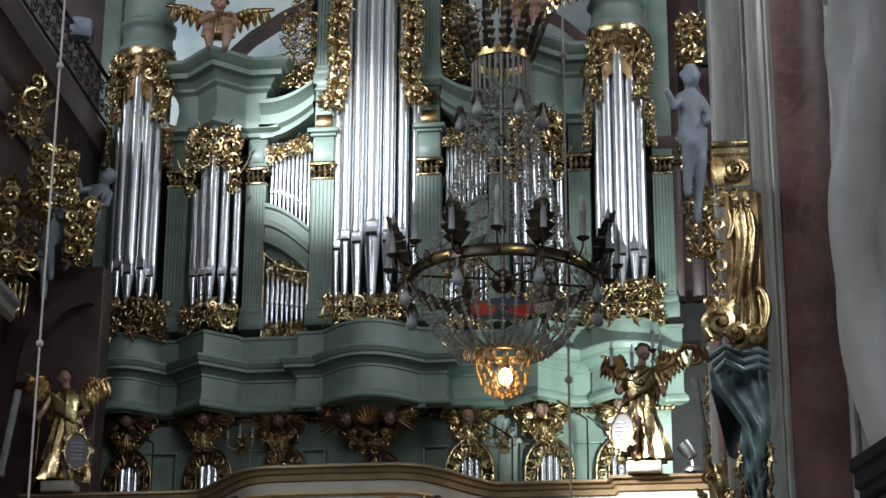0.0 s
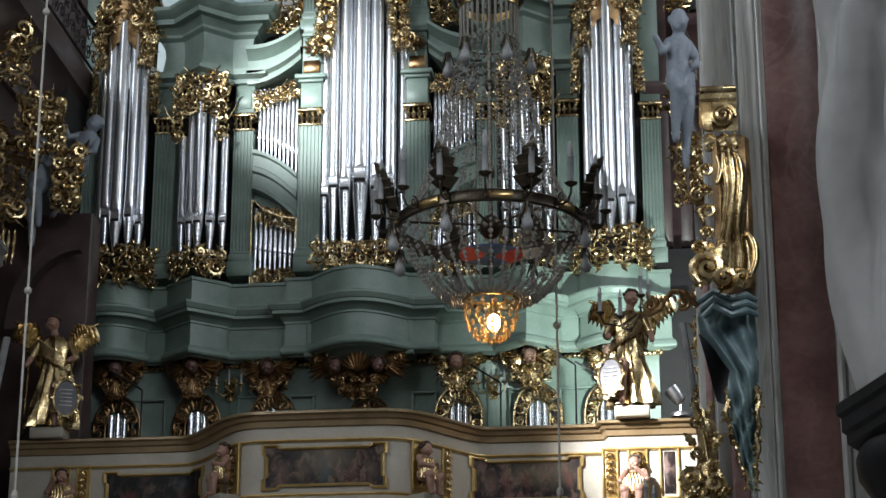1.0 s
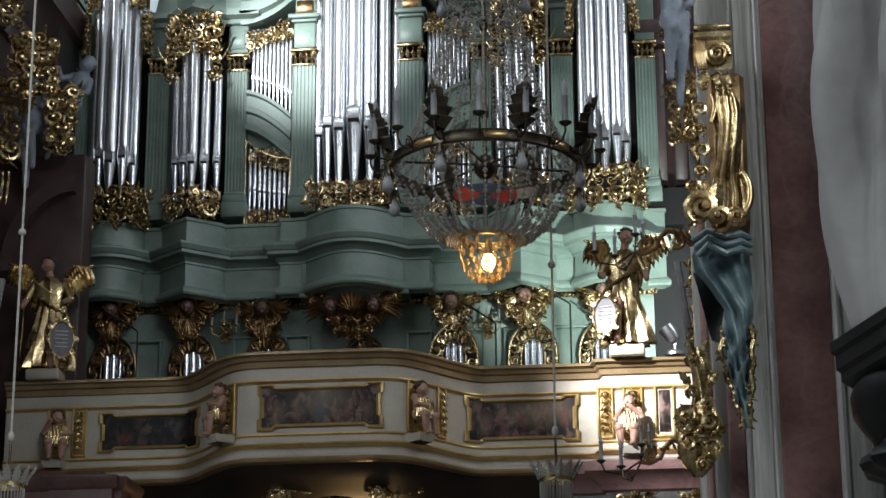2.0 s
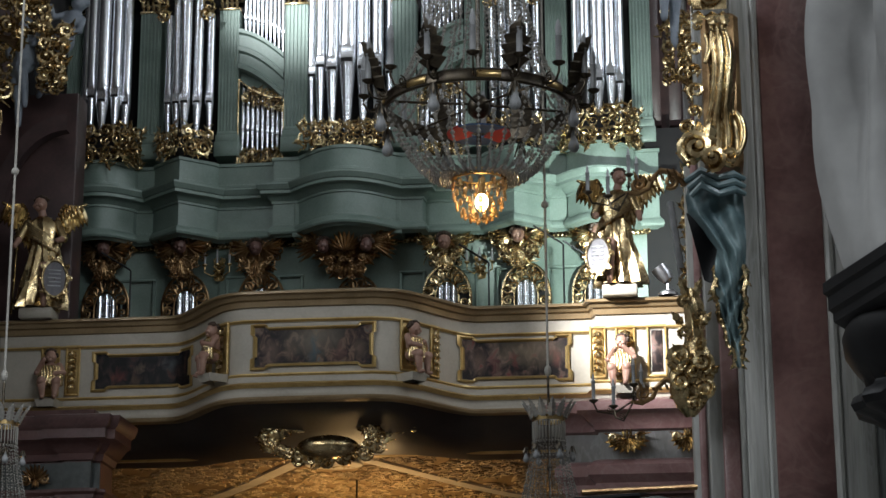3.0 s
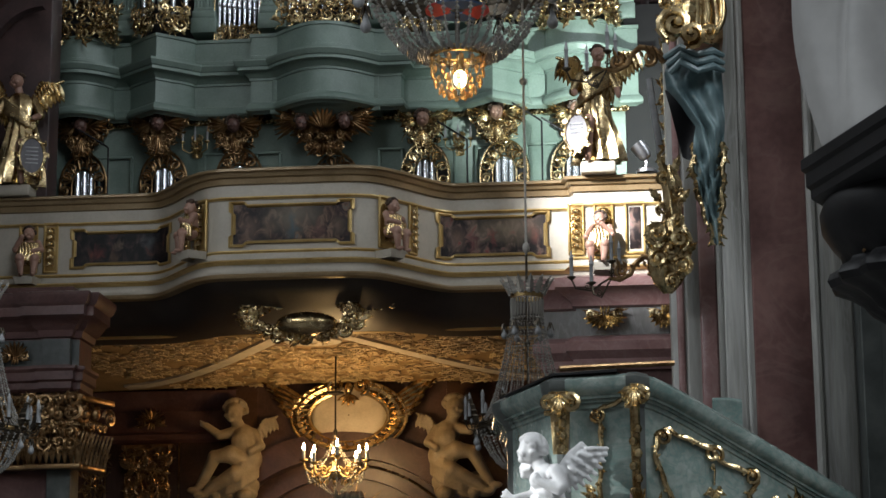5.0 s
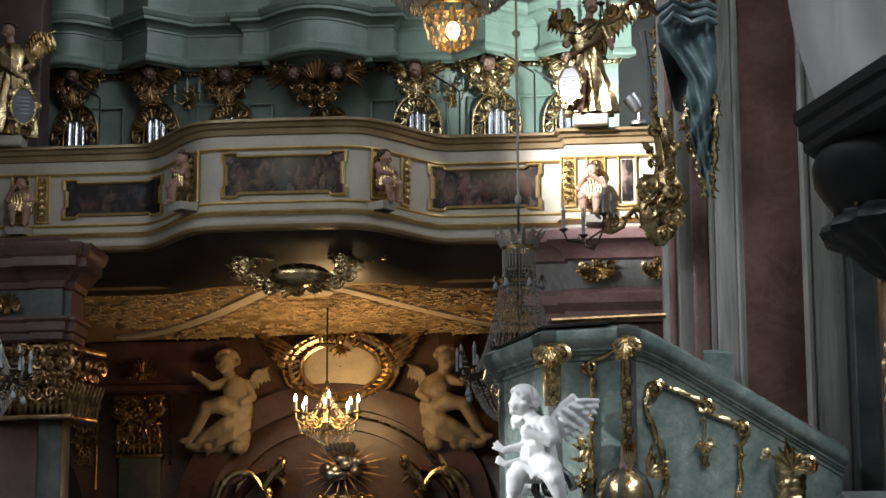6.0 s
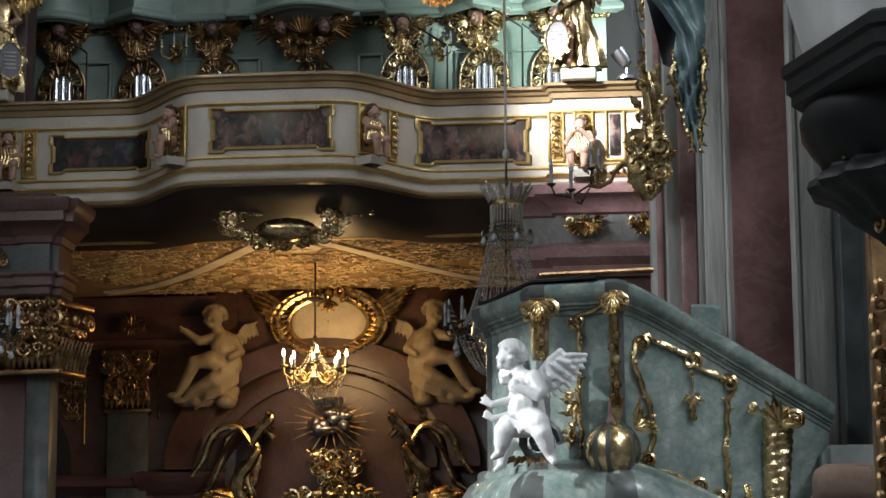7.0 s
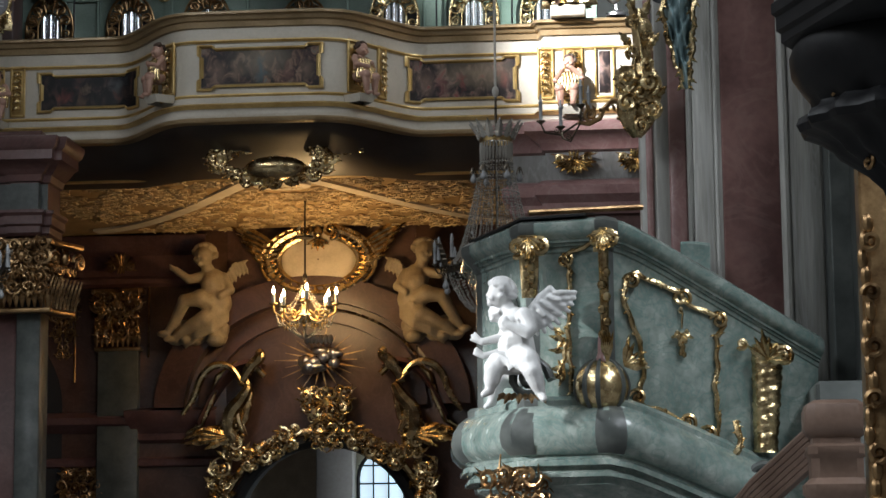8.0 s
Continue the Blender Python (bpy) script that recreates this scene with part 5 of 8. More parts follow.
def putto(seed, wings=False, seated=True):
    """A seated child figure about 0.5 m high, facing -y: painted flesh (0), gilt dress (1), dark hair (2)."""
    rng = random.Random(seed)
    g = Geo().mark(0)
    h = (0, -0.10, 0.44)
    face(g, h, 0.062)
    limb(g, [(0, -0.08, 0.30), (0, -0.09, 0.40)], [0.035, 0.03])
    g.blob((0, -0.08, 0.28), (0.085, 0.065, 0.11))
    ax = rng.uniform(0.02, 0.06)
    for s in (-1, 1):
        up = rng.uniform(-0.06, 0.10)
        limb(g, [(s * 0.085, -0.08, 0.35), (s * 0.13, -0.13, 0.27), (s * ax, -0.19, 0.30 + up)], [0.036, 0.03, 0.024])
        limb(g, [(s * 0.05, -0.09, 0.18), (s * 0.075, -0.20, 0.17), (s * 0.06, -0.20, 0.02)], [0.058, 0.048, 0.026])
        g.blob((s * 0.06, -0.225, 0.0), (0.022, 0.045, 0.02), 8, 5)
    g.mark(1)
    g.blob((0, -0.09, 0.20), (0.11, 0.085, 0.07))
    for k in range(9):
        a = -1.2 + 0.3 * k
        limb(g, [(0.10 * math.sin(a), -0.09 - 0.08 * math.cos(a), 0.33), (0.115 * math.sin(a + 0.2), -0.10 - 0.08 * math.cos(a), 0.24), (0.12 * math.sin(a), -0.09 - 0.09 * math.cos(a), 0.15)], [0.014, 0.022, 0.02])
    if wings:
        for s in (-1, 1):
            wing(g, (s * 0.05, -0.03, 0.34), 0.36, 0.12, s, 0.04, 7, 0.06)
    g.mark(2)
    curls(g, (0, -0.09, 0.455), 0.064, 34, seed)
    return g


def angel(s):
    """A standing angel, 1.2 m high, facing -y: gilt robe (0), flesh (1), hair (2), gilt wings (0)."""
    g = Geo().mark(0)
    rows = []
    for z, rx, ry, wob in ((0.02, 0.24, 0.17, 0.045), (0.12, 0.23, 0.16, 0.04), (0.30, 0.20, 0.15, 0.032), (0.48, 0.17, 0.13, 0.02), (0.62, 0.145, 0.11, 0.012), (0.70, 0.12, 0.095, 0.008), (0.80, 0.15, 0.11, 0.012), (0.92, 0.16, 0.11, 0.01), (0.99, 0.09, 0.075, 0.004), (1.01, 0.05, 0.05, 0)):
        row = []
        for j in range(40):
            a = 2 * math.pi * j / 40
            q = 1 + wob / rx * (math.sin(9 * a + 3 * z) + 0.6 * math.sin(17 * a - 5 * z))
            row.append((rx * q * math.cos(a) + 0.03 * s * math.sin(3 * z), ry * q * math.sin(a), z))
        rows.append(row)
    g.grid(rows, True, True)
    for k in range(7):  # sash folds across the chest and hips
        limb(g, [(-0.15 * s, -0.07, 0.93 - 0.025 * k), (0.02 * s, -0.145, 0.80 - 0.02 * k), (0.17 * s, -0.08, 0.68 - 0.012 * k)], [0.013, 0.018, 0.013])
    for k in range(5):
        limb(g, [(0.17 * s, -0.05, 0.66), (0.22 * s, -0.06 - 0.02 * k, 0.42), (0.24 * s, -0.02 + 0.02 * k, 0.10)], [0.02, 0.035, 0.02])
    for q in (-1, 1):
        limb(g, [(q * 0.15, -0.02, 0.92), (q * 0.22, -0.06, 0.76)], [0.055, 0.05])
        wing(g, (q * 0.09, 0.02, 0.84), 0.34, 0.34, q, 0.07, 9, 0.08, 4)
    g.mark(1)
    face(g, (-0.03 * s, -0.03, 1.13), 0.075, (-0.5 * s, -0.86))
    limb(g, [(0, -0.01, 0.99), (-0.015 * s, -0.02, 1.07)], [0.045, 0.04])
    limb(g, [(-0.22 * s, -0.06, 0.76), (-0.26 * s, -0.17, 0.64)], [0.035, 0.026])
    limb(g, [(0.22 * s, -0.06, 0.76), (0.17 * s, -0.20, 0.70)], [0.035, 0.026])
    limb(g, [(0.05 * s, -0.17, 0.42), (0.06 * s, -0.19, 0.20), (0.06 * s, -0.18, 0.03)], [0.06, 0.052, 0.03])
    g.mark(2)
    curls(g, (-0.02 * s, -0.01, 1.15), 0.08, 40, 3)
    return g


plinth = Geo().box(-0.19, 0.19, -0.15, 0.15, 0, 0.12, 0.012)
for x, s, y in ((-7.15, 1, 22.92), (-0.58, -1, 22.72)):
    solid("plinth", plinth.mesh("plinth"), CREAM, "grey plinth on the loft parapet", "plinth", "angel plinths", m=pose(x, y, RZ))
    solid("angel_statue", angel(s), [GOLD, FLESH, HAIR], "gilt winged angel with a plaque on the parapet", "statue", "angels on the parapet", m=pose(x, y, RZ + 0.115, 0, 0, 12 * s) @ Matrix.Scale(1.1, 4))
    dx = 0.24 if x < -2 else -0.22
    pl = thing("oval_plaque", "oval grey plaque with a gilt rim at an angel", "plaque", pose(x + dx, y - 0.24, RZ + 0.42, 0, 0, -18 if x > -2 else 18), "oval plaques")
    part("slab", Geo().lathe(0, 0, [(0.01, -0.02), (0.165, -0.02), (0.165, 0.0), (0.01, 0.001)], 28).mesh("slab"), SLATE, pl, m=pose(0, 0, 0, 90) @ Matrix.Diagonal((0.78, 1.25, 1, 1)))
    rim = Geo()
    rim.tube([(0.14 * math.cos(a), -0.01 + 0.006 * math.sin(7 * a), 0.215 * math.sin(a)) for a in [2 * math.pi * k / 40 for k in range(41)]], 0.02, 6)
    for k in range(10):
        a = 2 * math.pi * k / 10
        rim.scroll((0.155 * math.cos(a), -0.02, 0.235 * math.sin(a)), 0.035, 1.1, a, 1 if k % 2 else -1, 0.012, 0.01)
    part("gilt_rim", rim, GOLD, pl, "scrolled gilt rim")
    for k in range(5):
        part("text_bar", Geo().box(-0.075 + 0.01 * (k % 2), 0.07, -0.006, 0.0, 0.09 - 0.045 * k, 0.105 - 0.045 * k, 0.002), TUBE, pl, "faint bar of lettering", m=pose(0, -0.001, 0))
# staff with a cross held by the angel
g = Geo().tube([(0, 0, 0), (0, 0, 0.95)], 0.014, 6)
g.box(-0.05, 0.05, -0.01, 0.01, 0.98, 1.0, 0.003).box(-0.01, 0.01, -0.01, 0.01, 0.92, 1.06, 0.003)
g.blob((0, 0, 0.9), (0.04, 0.04, 0.05)).blob((0, 0, 0.78), (0.03, 0.03, 0.06))
solid("cross_staff", g, GOLD, "thin gilt staff with a cross beside the angel", "staff", m=pose(-7.45, 22.85, 7.5, 0, 2, 0))

# children making music on the parapet
for i, (x, z) in enumerate(((-6.98, 6.5), (-4.86, 6.56), (-2.86, 6.52), (-0.55, 6.44))):
    me = putto(i + 2)
    m = on_parapet(x, 0.02)
    solid("putto_statue", me, [FLESH, GOLD, HAIR], "painted child figure in a gilt dress on the parapet", "statue", "child figures on the parapet", m=m @ pose(0, 0, z, 0, 0, (10, -20, 12, -15)[i]) @ Matrix.Scale(1.12, 4))
    g = Geo()
    g.moulding([(-0.12, 0), (-0.09, -0.2), (0.09, -0.2), (0.12, 0)], [(0.0, -0.09), (0.02, -0.04), (0.03, -0.01), (-0.2, 0.0)])
    solid("bracket", g, CREAM, "small cream bracket under a child figure", "bracket", "brackets on the parapet", m=m @ pose(0, 0, z))
# putti sitting on the organ's entablature
for s in (-1, 1):
    solid("putto_statue", putto(9, True), [FLESH, GOLD, HAIR], "winged child figure seated on the organ cornice", "statue", "child figures on the organ", m=pose(C + s * 2.14, Y - 0.35, 14.05, 0, 0, -12 * s) @ Matrix.Scale(1.75, 4))


# ---- pulpit ----
pulpit = thing("pulpit", "sea-green marble pulpit with gilt rococo ornament and a stair", "pulpit")
deck = [(-1.02, 14.3), (-0.92, 13.4), (-0.57, 12.62), (-0.13, 12.5)]
RX0, RY0, RX1, RY1 = -0.13, 12.5, 1.12, 12.95


def slope(x, k, sharp=0.10):
    """Fall of the stair's lines right of the basket, easing in."""
    t = max(0.0, x - RX0)
    return -k * (t - sharp * (1 - math.exp(-t / sharp)))


stair = [(RX0 + (RX1 - RX0) * i / 14, RY0 + (RY1 - RY0) * i / 14) for i in range(15)]
whole = deck[:-1] + stair


def run(profile, k, path=whole):
    g = Geo().moulding(path, profile)
    g.v = [(x, y, z + slope(x, k)) for x, y, z in g.v]
    return g


part("rim", run([(-0.12, 3.58), (-0.02, 3.60), (0.06, 3.595), (0.10, 3.57), (0.10, 3.53), (0.085, 3.50), (0.05, 3.475), (0.05, 3.46), (0.03, 3.455), (0.03, 3.44), (0.012, 3.435), (0.012, 3.41), (0.0, 3.40)], 0.585), SEA, pulpit, "moulded sea-green rim")
g = Geo().moulding(whole, [(0.0, 3.42), (0.0, 2.5)])
n = len(whole)
g.v = [(x, y, z + slope(x, 0.585 if i < n else 0.44)) for i, (x, y, z) in enumerate(g.v)]
part("body", g, SEA, pulpit, "veined sea-green marble wall")
part("ledge", run([(0.0, 2.56), (0.05, 2.55), (0.07, 2.53), (0.07, 2.50), (0.09, 2.49), (0.13, 2.46), (0.17, 2.40), (0.185, 2.33), (0.17, 2.27), (0.12, 2.22), (0.09, 2.21), (0.09, 2.19), (0.12, 2.18), (0.12, 2.15), (0.07, 2.145), (0.07, 2.12), (0.09, 2.11), (0.09, 2.085), (0.03, 2.08), (0.02, 2.04), (-0.06, 2.0), (-0.2, 1.9)], 0.44), SEA, pulpit, "bulging sea-green base moulding")
# dark bands at the corners
for (x, y), a in (((-0.57, 12.62), 0), ((-0.13, 12.5), 0), ((-0.92, 13.4), 0)):
    seg = [(x - 0.035, y + (0.07 if x < -0.5 else 0.008)), (x, y), (x + 0.045, y - (0.010 if x < -0.2 else -0.016))]
    part("dark_band", run([(-0.02, 3.604), (0.064, 3.599), (0.104, 3.573), (0.104, 3.528), (0.089, 3.498), (0.054, 3.473), (0.034, 3.44), (0.016, 3.41), (0.004, 3.40)], 0.585, seg), SEADARK, pulpit, "dark marble corner band")
    part("dark_band", run([(0.004, 3.41), (0.004, 2.56)], 0.5, seg), SEADARK, pulpit, "dark marble corner strip")
    part("dark_band", run([(0.054, 2.553), (0.074, 2.533), (0.074, 2.497), (0.094, 2.487), (0.134, 2.457), (0.174, 2.397), (0.189, 2.33), (0.174, 2.267), (0.12, 2.215)], 0.44, seg), SEADARK, pulpit, "dark marble corner band")
# black book rest and the brass lectern edge
seg = [(-0.93, 13.45), (-0.57, 12.60), (-0.22, 12.5)]
part("book_rest", Geo().moulding(seg, [(-0.25, 3.66), (0.04, 3.625), (0.07, 3.618), (0.07, 3.604), (0.0, 3.602)]), BLACK, pulpit, "polished black top")
g = Geo().tube([(-0.6, 13.0, 3.72), (0.1, 13.25, 3.78)], 0.018, 8)
part("lectern_edge", g, OLD_SHADE_GOLD, pulpit, "brown gilt lectern edge")


part("inner_rail", Geo().grid([[(x, y, 3.56 - 0.15 * max(0, x - 0.42) + dz) for x in (0.33, 0.38, 0.43, 0.47, 0.51)] for y, dz in ((13.35, -0.5), (13.35, -0.02), (13.33, 0.0), (13.27, 0.0), (13.25, -0.02), (13.25, -0.5))]), SEA, pulpit, "sea-green inner stair rail")


def on_stair(u, z, out=0.02):
    """A point of the stair's wall: u metres right of the corner."""
    f = u / (RX1 - RX0)
    return Vector((RX0 + u, RY0 + (RY1 - RY0) * f - out, z))


def vine(g, pts, r, seed, leaves=0.5):
    """A wavy gilt stem with buds and small leaves."""
    rng = random.Random(seed)
    path = []
    for a, b in zip(pts, pts[1:]):
        n = max(2, int((b - a).length / 0.03))
        for i in range(n):
            p = a.lerp(b, i / n)
            path.append(p + Vector((0.006 * math.sin(40 * p.z), 0, 0.006 * math.sin(45 * p.x))))
    path.append(pts[-1])
    g.tube(path, [r * (0.85 + 0.3 * math.sin(i * 0.9) ** 2) for i in range(len(path))], 6)
    for i, p in enumerate(path):
        if rng.random() < leaves:
            a = rng.uniform(0, 6.28)
            g.leaf(p, p + Vector((0.038 * math.cos(a), -0.015, 0.038 * math.sin(a))), 0.022, (0, -1, 0), 2, 0.2)
        if rng.random() < 0.3:
            g.blob(p + Vector((rng.uniform(-.015, .015), -0.012, rng.uniform(-.015, .015))), (0.012, 0.012, 0.012), 6, 4)


g = Geo()
T = on_stair
vine(g, [T(0.10, 3.14), T(0.12, 3.24), T(0.19, 3.27), T(0.30, 3.21), T(0.42, 3.17), T(0.48, 3.10), T(0.60, 3.04), T(0.68, 3.02), T(0.70, 2.97), T(0.64, 2.90)], 0.0165, 1, 0.35)
vine(g, [T(0.10, 3.14), T(0.13, 3.02), T(0.17, 2.92), T(0.20, 2.80), T(0.21, 2.66), T(0.18, 2.58), T(0.17, 2.51), T(0.22, 2.49), T(0.35, 2.45), T(0.44, 2.38), T(0.52, 2.31), T(0.62, 2.29), T(0.64, 2.36)], 0.0165, 2, 0.35)
vine(g, [T(0.64, 2.92), T(0.645, 2.75), T(0.625, 2.6), T(0.64, 2.45), T(0.63, 2.3)], 0.0155, 3, 0.4)
for u, z, r, h in ((0.15, 3.22, 0.05, 1), (0.44, 3.13, 0.06, -1), (0.66, 3.0, 0.055, 1), (0.17, 2.54, 0.05, 1), (0.46, 2.40, 0.05, -1), (0.58, 2.33, 0.05, 1)):
    g.scroll(T(u, z), r, 1.3, 1.0, h, 0.016, 0.02)
part("gilt_vine", g, GOLD, pulpit, "gilt vine border")
g = Geo()
vine(g, [T(0.44, 3.07), T(0.44, 2.95)], 0.006, 4, 0.1)
for k in range(16):
    a = random.Random(k)
    g.blob(T(0.44 + a.uniform(-0.04, 0.04) * (1 - k / 20), 2.93 - 0.009 * k, 0.03), (0.016, 0.016, 0.02), 6, 4)
for q in (-1, 1):
    g.leaf(T(0.44, 2.92), T(0.44 + q * 0.07, 2.89, 0.04), 0.05, (0, -1, 0), 2)
part("grape_pendant", g, GOLD, pulpit, "gilt hanging bunch")
# stalk border on the front facet
g = Geo()
F = lambda x, z: Vector((x, 12.5 + (-0.13 - x) * 0.27 - 0.02, z))
vine(g, [F(-0.19, 3.47), F(-0.25, 3.42), F(-0.33, 3.41), F(-0.38, 3.36), F(-0.34, 3.30), F(-0.35, 3.1), F(-0.355, 2.9), F(-0.345, 2.7), F(-0.34, 2.58)], 0.0155, 5, 0.35)
g.scroll(F(-0.37, 3.36), 0.05, 1.2, 0, 1, 0.014, 0.02)
for k in range(14):
    a = random.Random(k + 50)
    v = a.uniform(1.2, 4.4)
    g.leaf(F(-0.38, 2.66 + 0.02 * k), F(-0.38 + 0.10 * math.cos(v), 2.66 + 0.02 * k + 0.10 * math.sin(v)), 0.045, (0, -1, 0), 2, 0.3)
part("gilt_vine", g, GOLD, pulpit, "gilt stalk with leaves")
# scrolled consoles on the corners
for x, y, z0, z1, w in ((-0.58, 12.58, 3.14, 3.50, 0.065), (-0.14, 12.47, 2.80, 3.52, 0.032)):
    g = Geo()
    prof = [(0.02, z0), (0.05, z0 + 0.08), (0.04, (z0 + z1) / 2), (0.05, z1 - 0.12), (0.10, z1 - 0.05), (0.12, z1)]
    rows = []
    for q in (-1, -0.6, -0.2, 0.2, 0.6, 1):
        rows.append([(x + q * w * (0.7 + 0.3 * (z - z0) / (z1 - z0)), y - d * (1 - 0.35 * abs(q) + 0.2 * (abs(q) == 0.6)), z) for d, z in prof])
    g.grid(rows)
    for q in (-1, 1):
        g.scroll((x + q * w, y - 0.09, z1 - 0.07), 0.06, 1.4, 0.5, q, 0.022, 0.03)
        for k in range(4):
            g.leaf((x, y - 0.11, z1 - 0.02), (x + q * (0.015 + 0.028 * k), y - 0.15, z1 - 0.17 + 0.035 * k), 0.05, (0, -1, 0), 2, 0.1)
    for k in range(7):
        g.blob((x + 0.015 * (-1) ** k, y - 0.06, z0 + 0.03 + (z1 - z0) * 0.1 * k), (0.025, 0.02, 0.03), 6, 4)
    part("console", g, GOLD, pulpit, "gilt scrolled console")
# ribbed ball at the foot of the corner, on a pink stem
BALL = (-0.165, 12.50, 2.60)


def on_ball(t, a, grow=1.0):
    return (BALL[0] + 0.160 * grow * math.sin(t) * math.cos(a), BALL[1] + 0.150 * grow * math.sin(t) * math.sin(a), BALL[2] - 0.165 * grow * math.cos(t))


rows = [[on_ball(math.pi * i / 16, math.pi + math.pi * k / 28, 1 + 0.012 * math.sin(9 * math.pi * i / 16) * math.sin(11 * math.pi * k / 28)) for k in range(29)] for i in range(17)]
part("gilt_ball", Geo().grid(rows), GOLD, pulpit, "gilt ball with shallow relief")
for d in (184, 232, 262, 322, 356):
    a, w = radians(d), 0.10 if d in (232, 262, 322) else 0.14
    g = Geo().grid([[on_ball(math.pi * i / 16, a + w * q, 1.0 if abs(q) == 1 else 1.055) for q in (-1, -0.8, 0, 0.8, 1)] for i in range(17)])
    part("ball_rib", g, SEADARK, pulpit, "dark green rib")
part("ball_stem", Geo().lathe(BALL[0] + 0.005, BALL[1] - 0.01, [(0.05, 2.75), (0.034, 2.775), (0.026, 2.80), (0.024, 2.86), (0.02, 2.90)], 16), PINK, pulpit, "pink marble stem")
g = Geo()
for k in range(5):
    g.leaf((-0.03, 12.44, 2.72), (0.0 + 0.03 * k, 12.42, 2.9 - 0.05 * k), 0.06, (0, -1, 0), 2, 0.1)
    g.leaf((-0.13, 12.42, 2.74), (-0.17 + 0.02 * k, 12.40, 2.92), 0.04, (0, -1, 0), 2, 0.1)
part("acanthus", g, GOLD, pulpit)
# gilt twisted console at the stair's end
g = Geo()
rows = []
for i in range(41):
    t = i / 40
    z = 2.22 + 0.64 * t
    w = 0.070 + 0.028 * t + 0.003 * math.sin(t * 75) + 0.002 * math.sin(t * 31)
    cx = 0.785 + 0.03 * t
    rows.append([(cx + w * math.cos(a), 12.78 - 0.07 * math.sin(a) - 0.006 * math.sin(t * 75 + 2 * a) - 0.004 * math.sin(t * 31 + 3 * a), z) for a in [math.pi * k / 8 for k in range(9)]])
g.grid(rows)
end = part("end_console", g, GOLD, pulpit, "gilt wrapped console")
for k in range(7):
    part("acanthus", Geo().leaf((0.81, 12.70, 2.76), (0.68 + 0.045 * k, 12.64, 2.94 - 0.05 * abs(k - 2)), 0.065, (0, -1, 0), 3, 0.25), GOLD, end)
part("scroll", Geo().scroll((0.90, 12.70, 2.78), 0.06, 1.4, 0, 1, 0.02, 0.03), GOLD, end)
part("scroll", Geo().scroll((0.66, 12.72, 2.86), 0.035, 1.4, 0, -1, 0.014, 0.02), GOLD, end)
g = Geo()
vine(g, [Vector((0.60, 12.70, 2.40)), Vector((0.64, 12.68, 2.30)), Vector((0.60, 12.68, 2.20)), Vector((0.63, 12.68, 2.10)), Vector((0.58, 12.68, 2.05))], 0.02, 8, 0.6)
part("gilt_scroll", g, GOLD, pulpit)
g = Geo()
g.tube([(0.76 + 0.10 * (1 - i / 24) * math.cos(i * 0.55), 12.66, 2.06 + 0.10 * (1 - i / 24) * math.sin(i * 0.55)) for i in range(22)], [0.03 * (1 - i / 40) for i in range(22)], 8)
part("stair_volute", g, SEADARK, pulpit, "dark green volute")
# gilt leaves under the basket
g = carving(0.42, 0.30, 77, 0.08, 0.10)
part("under_ornament", g, OLD_SHADE_GOLD, pulpit, "gilt leaves under the basket", m=pose(-0.66, 12.66, 1.86, 0, 0, -35))
# volute on which the cherub sits
g = Geo()
for y0 in (12.30, 12.34, 12.38, 12.42, 12.46):
    g.tube([(-0.58 + 0.125 * (1 - i / 26) * math.cos(i * 0.55), y0, 2.64 + 0.125 * (1 - i / 26) * math.sin(i * 0.55)) for i in range(24)], [0.026 * (1 - i / 50) for i in range(24)], 8)
part("seat_volute", g, SEADARK, pulpit, "green volute seat")
g = Geo()
for k in range(8):
    g.leaf((-0.72 + 0.03 * k, 12.30, 2.56), (-0.76 + 0.04 * k, 12.24, 2.51 - 0.02 * (k % 2)), 0.05, (0, -1, 0), 2, 0.2)
part("acanthus", g, OLD_SHADE_GOLD, pulpit)


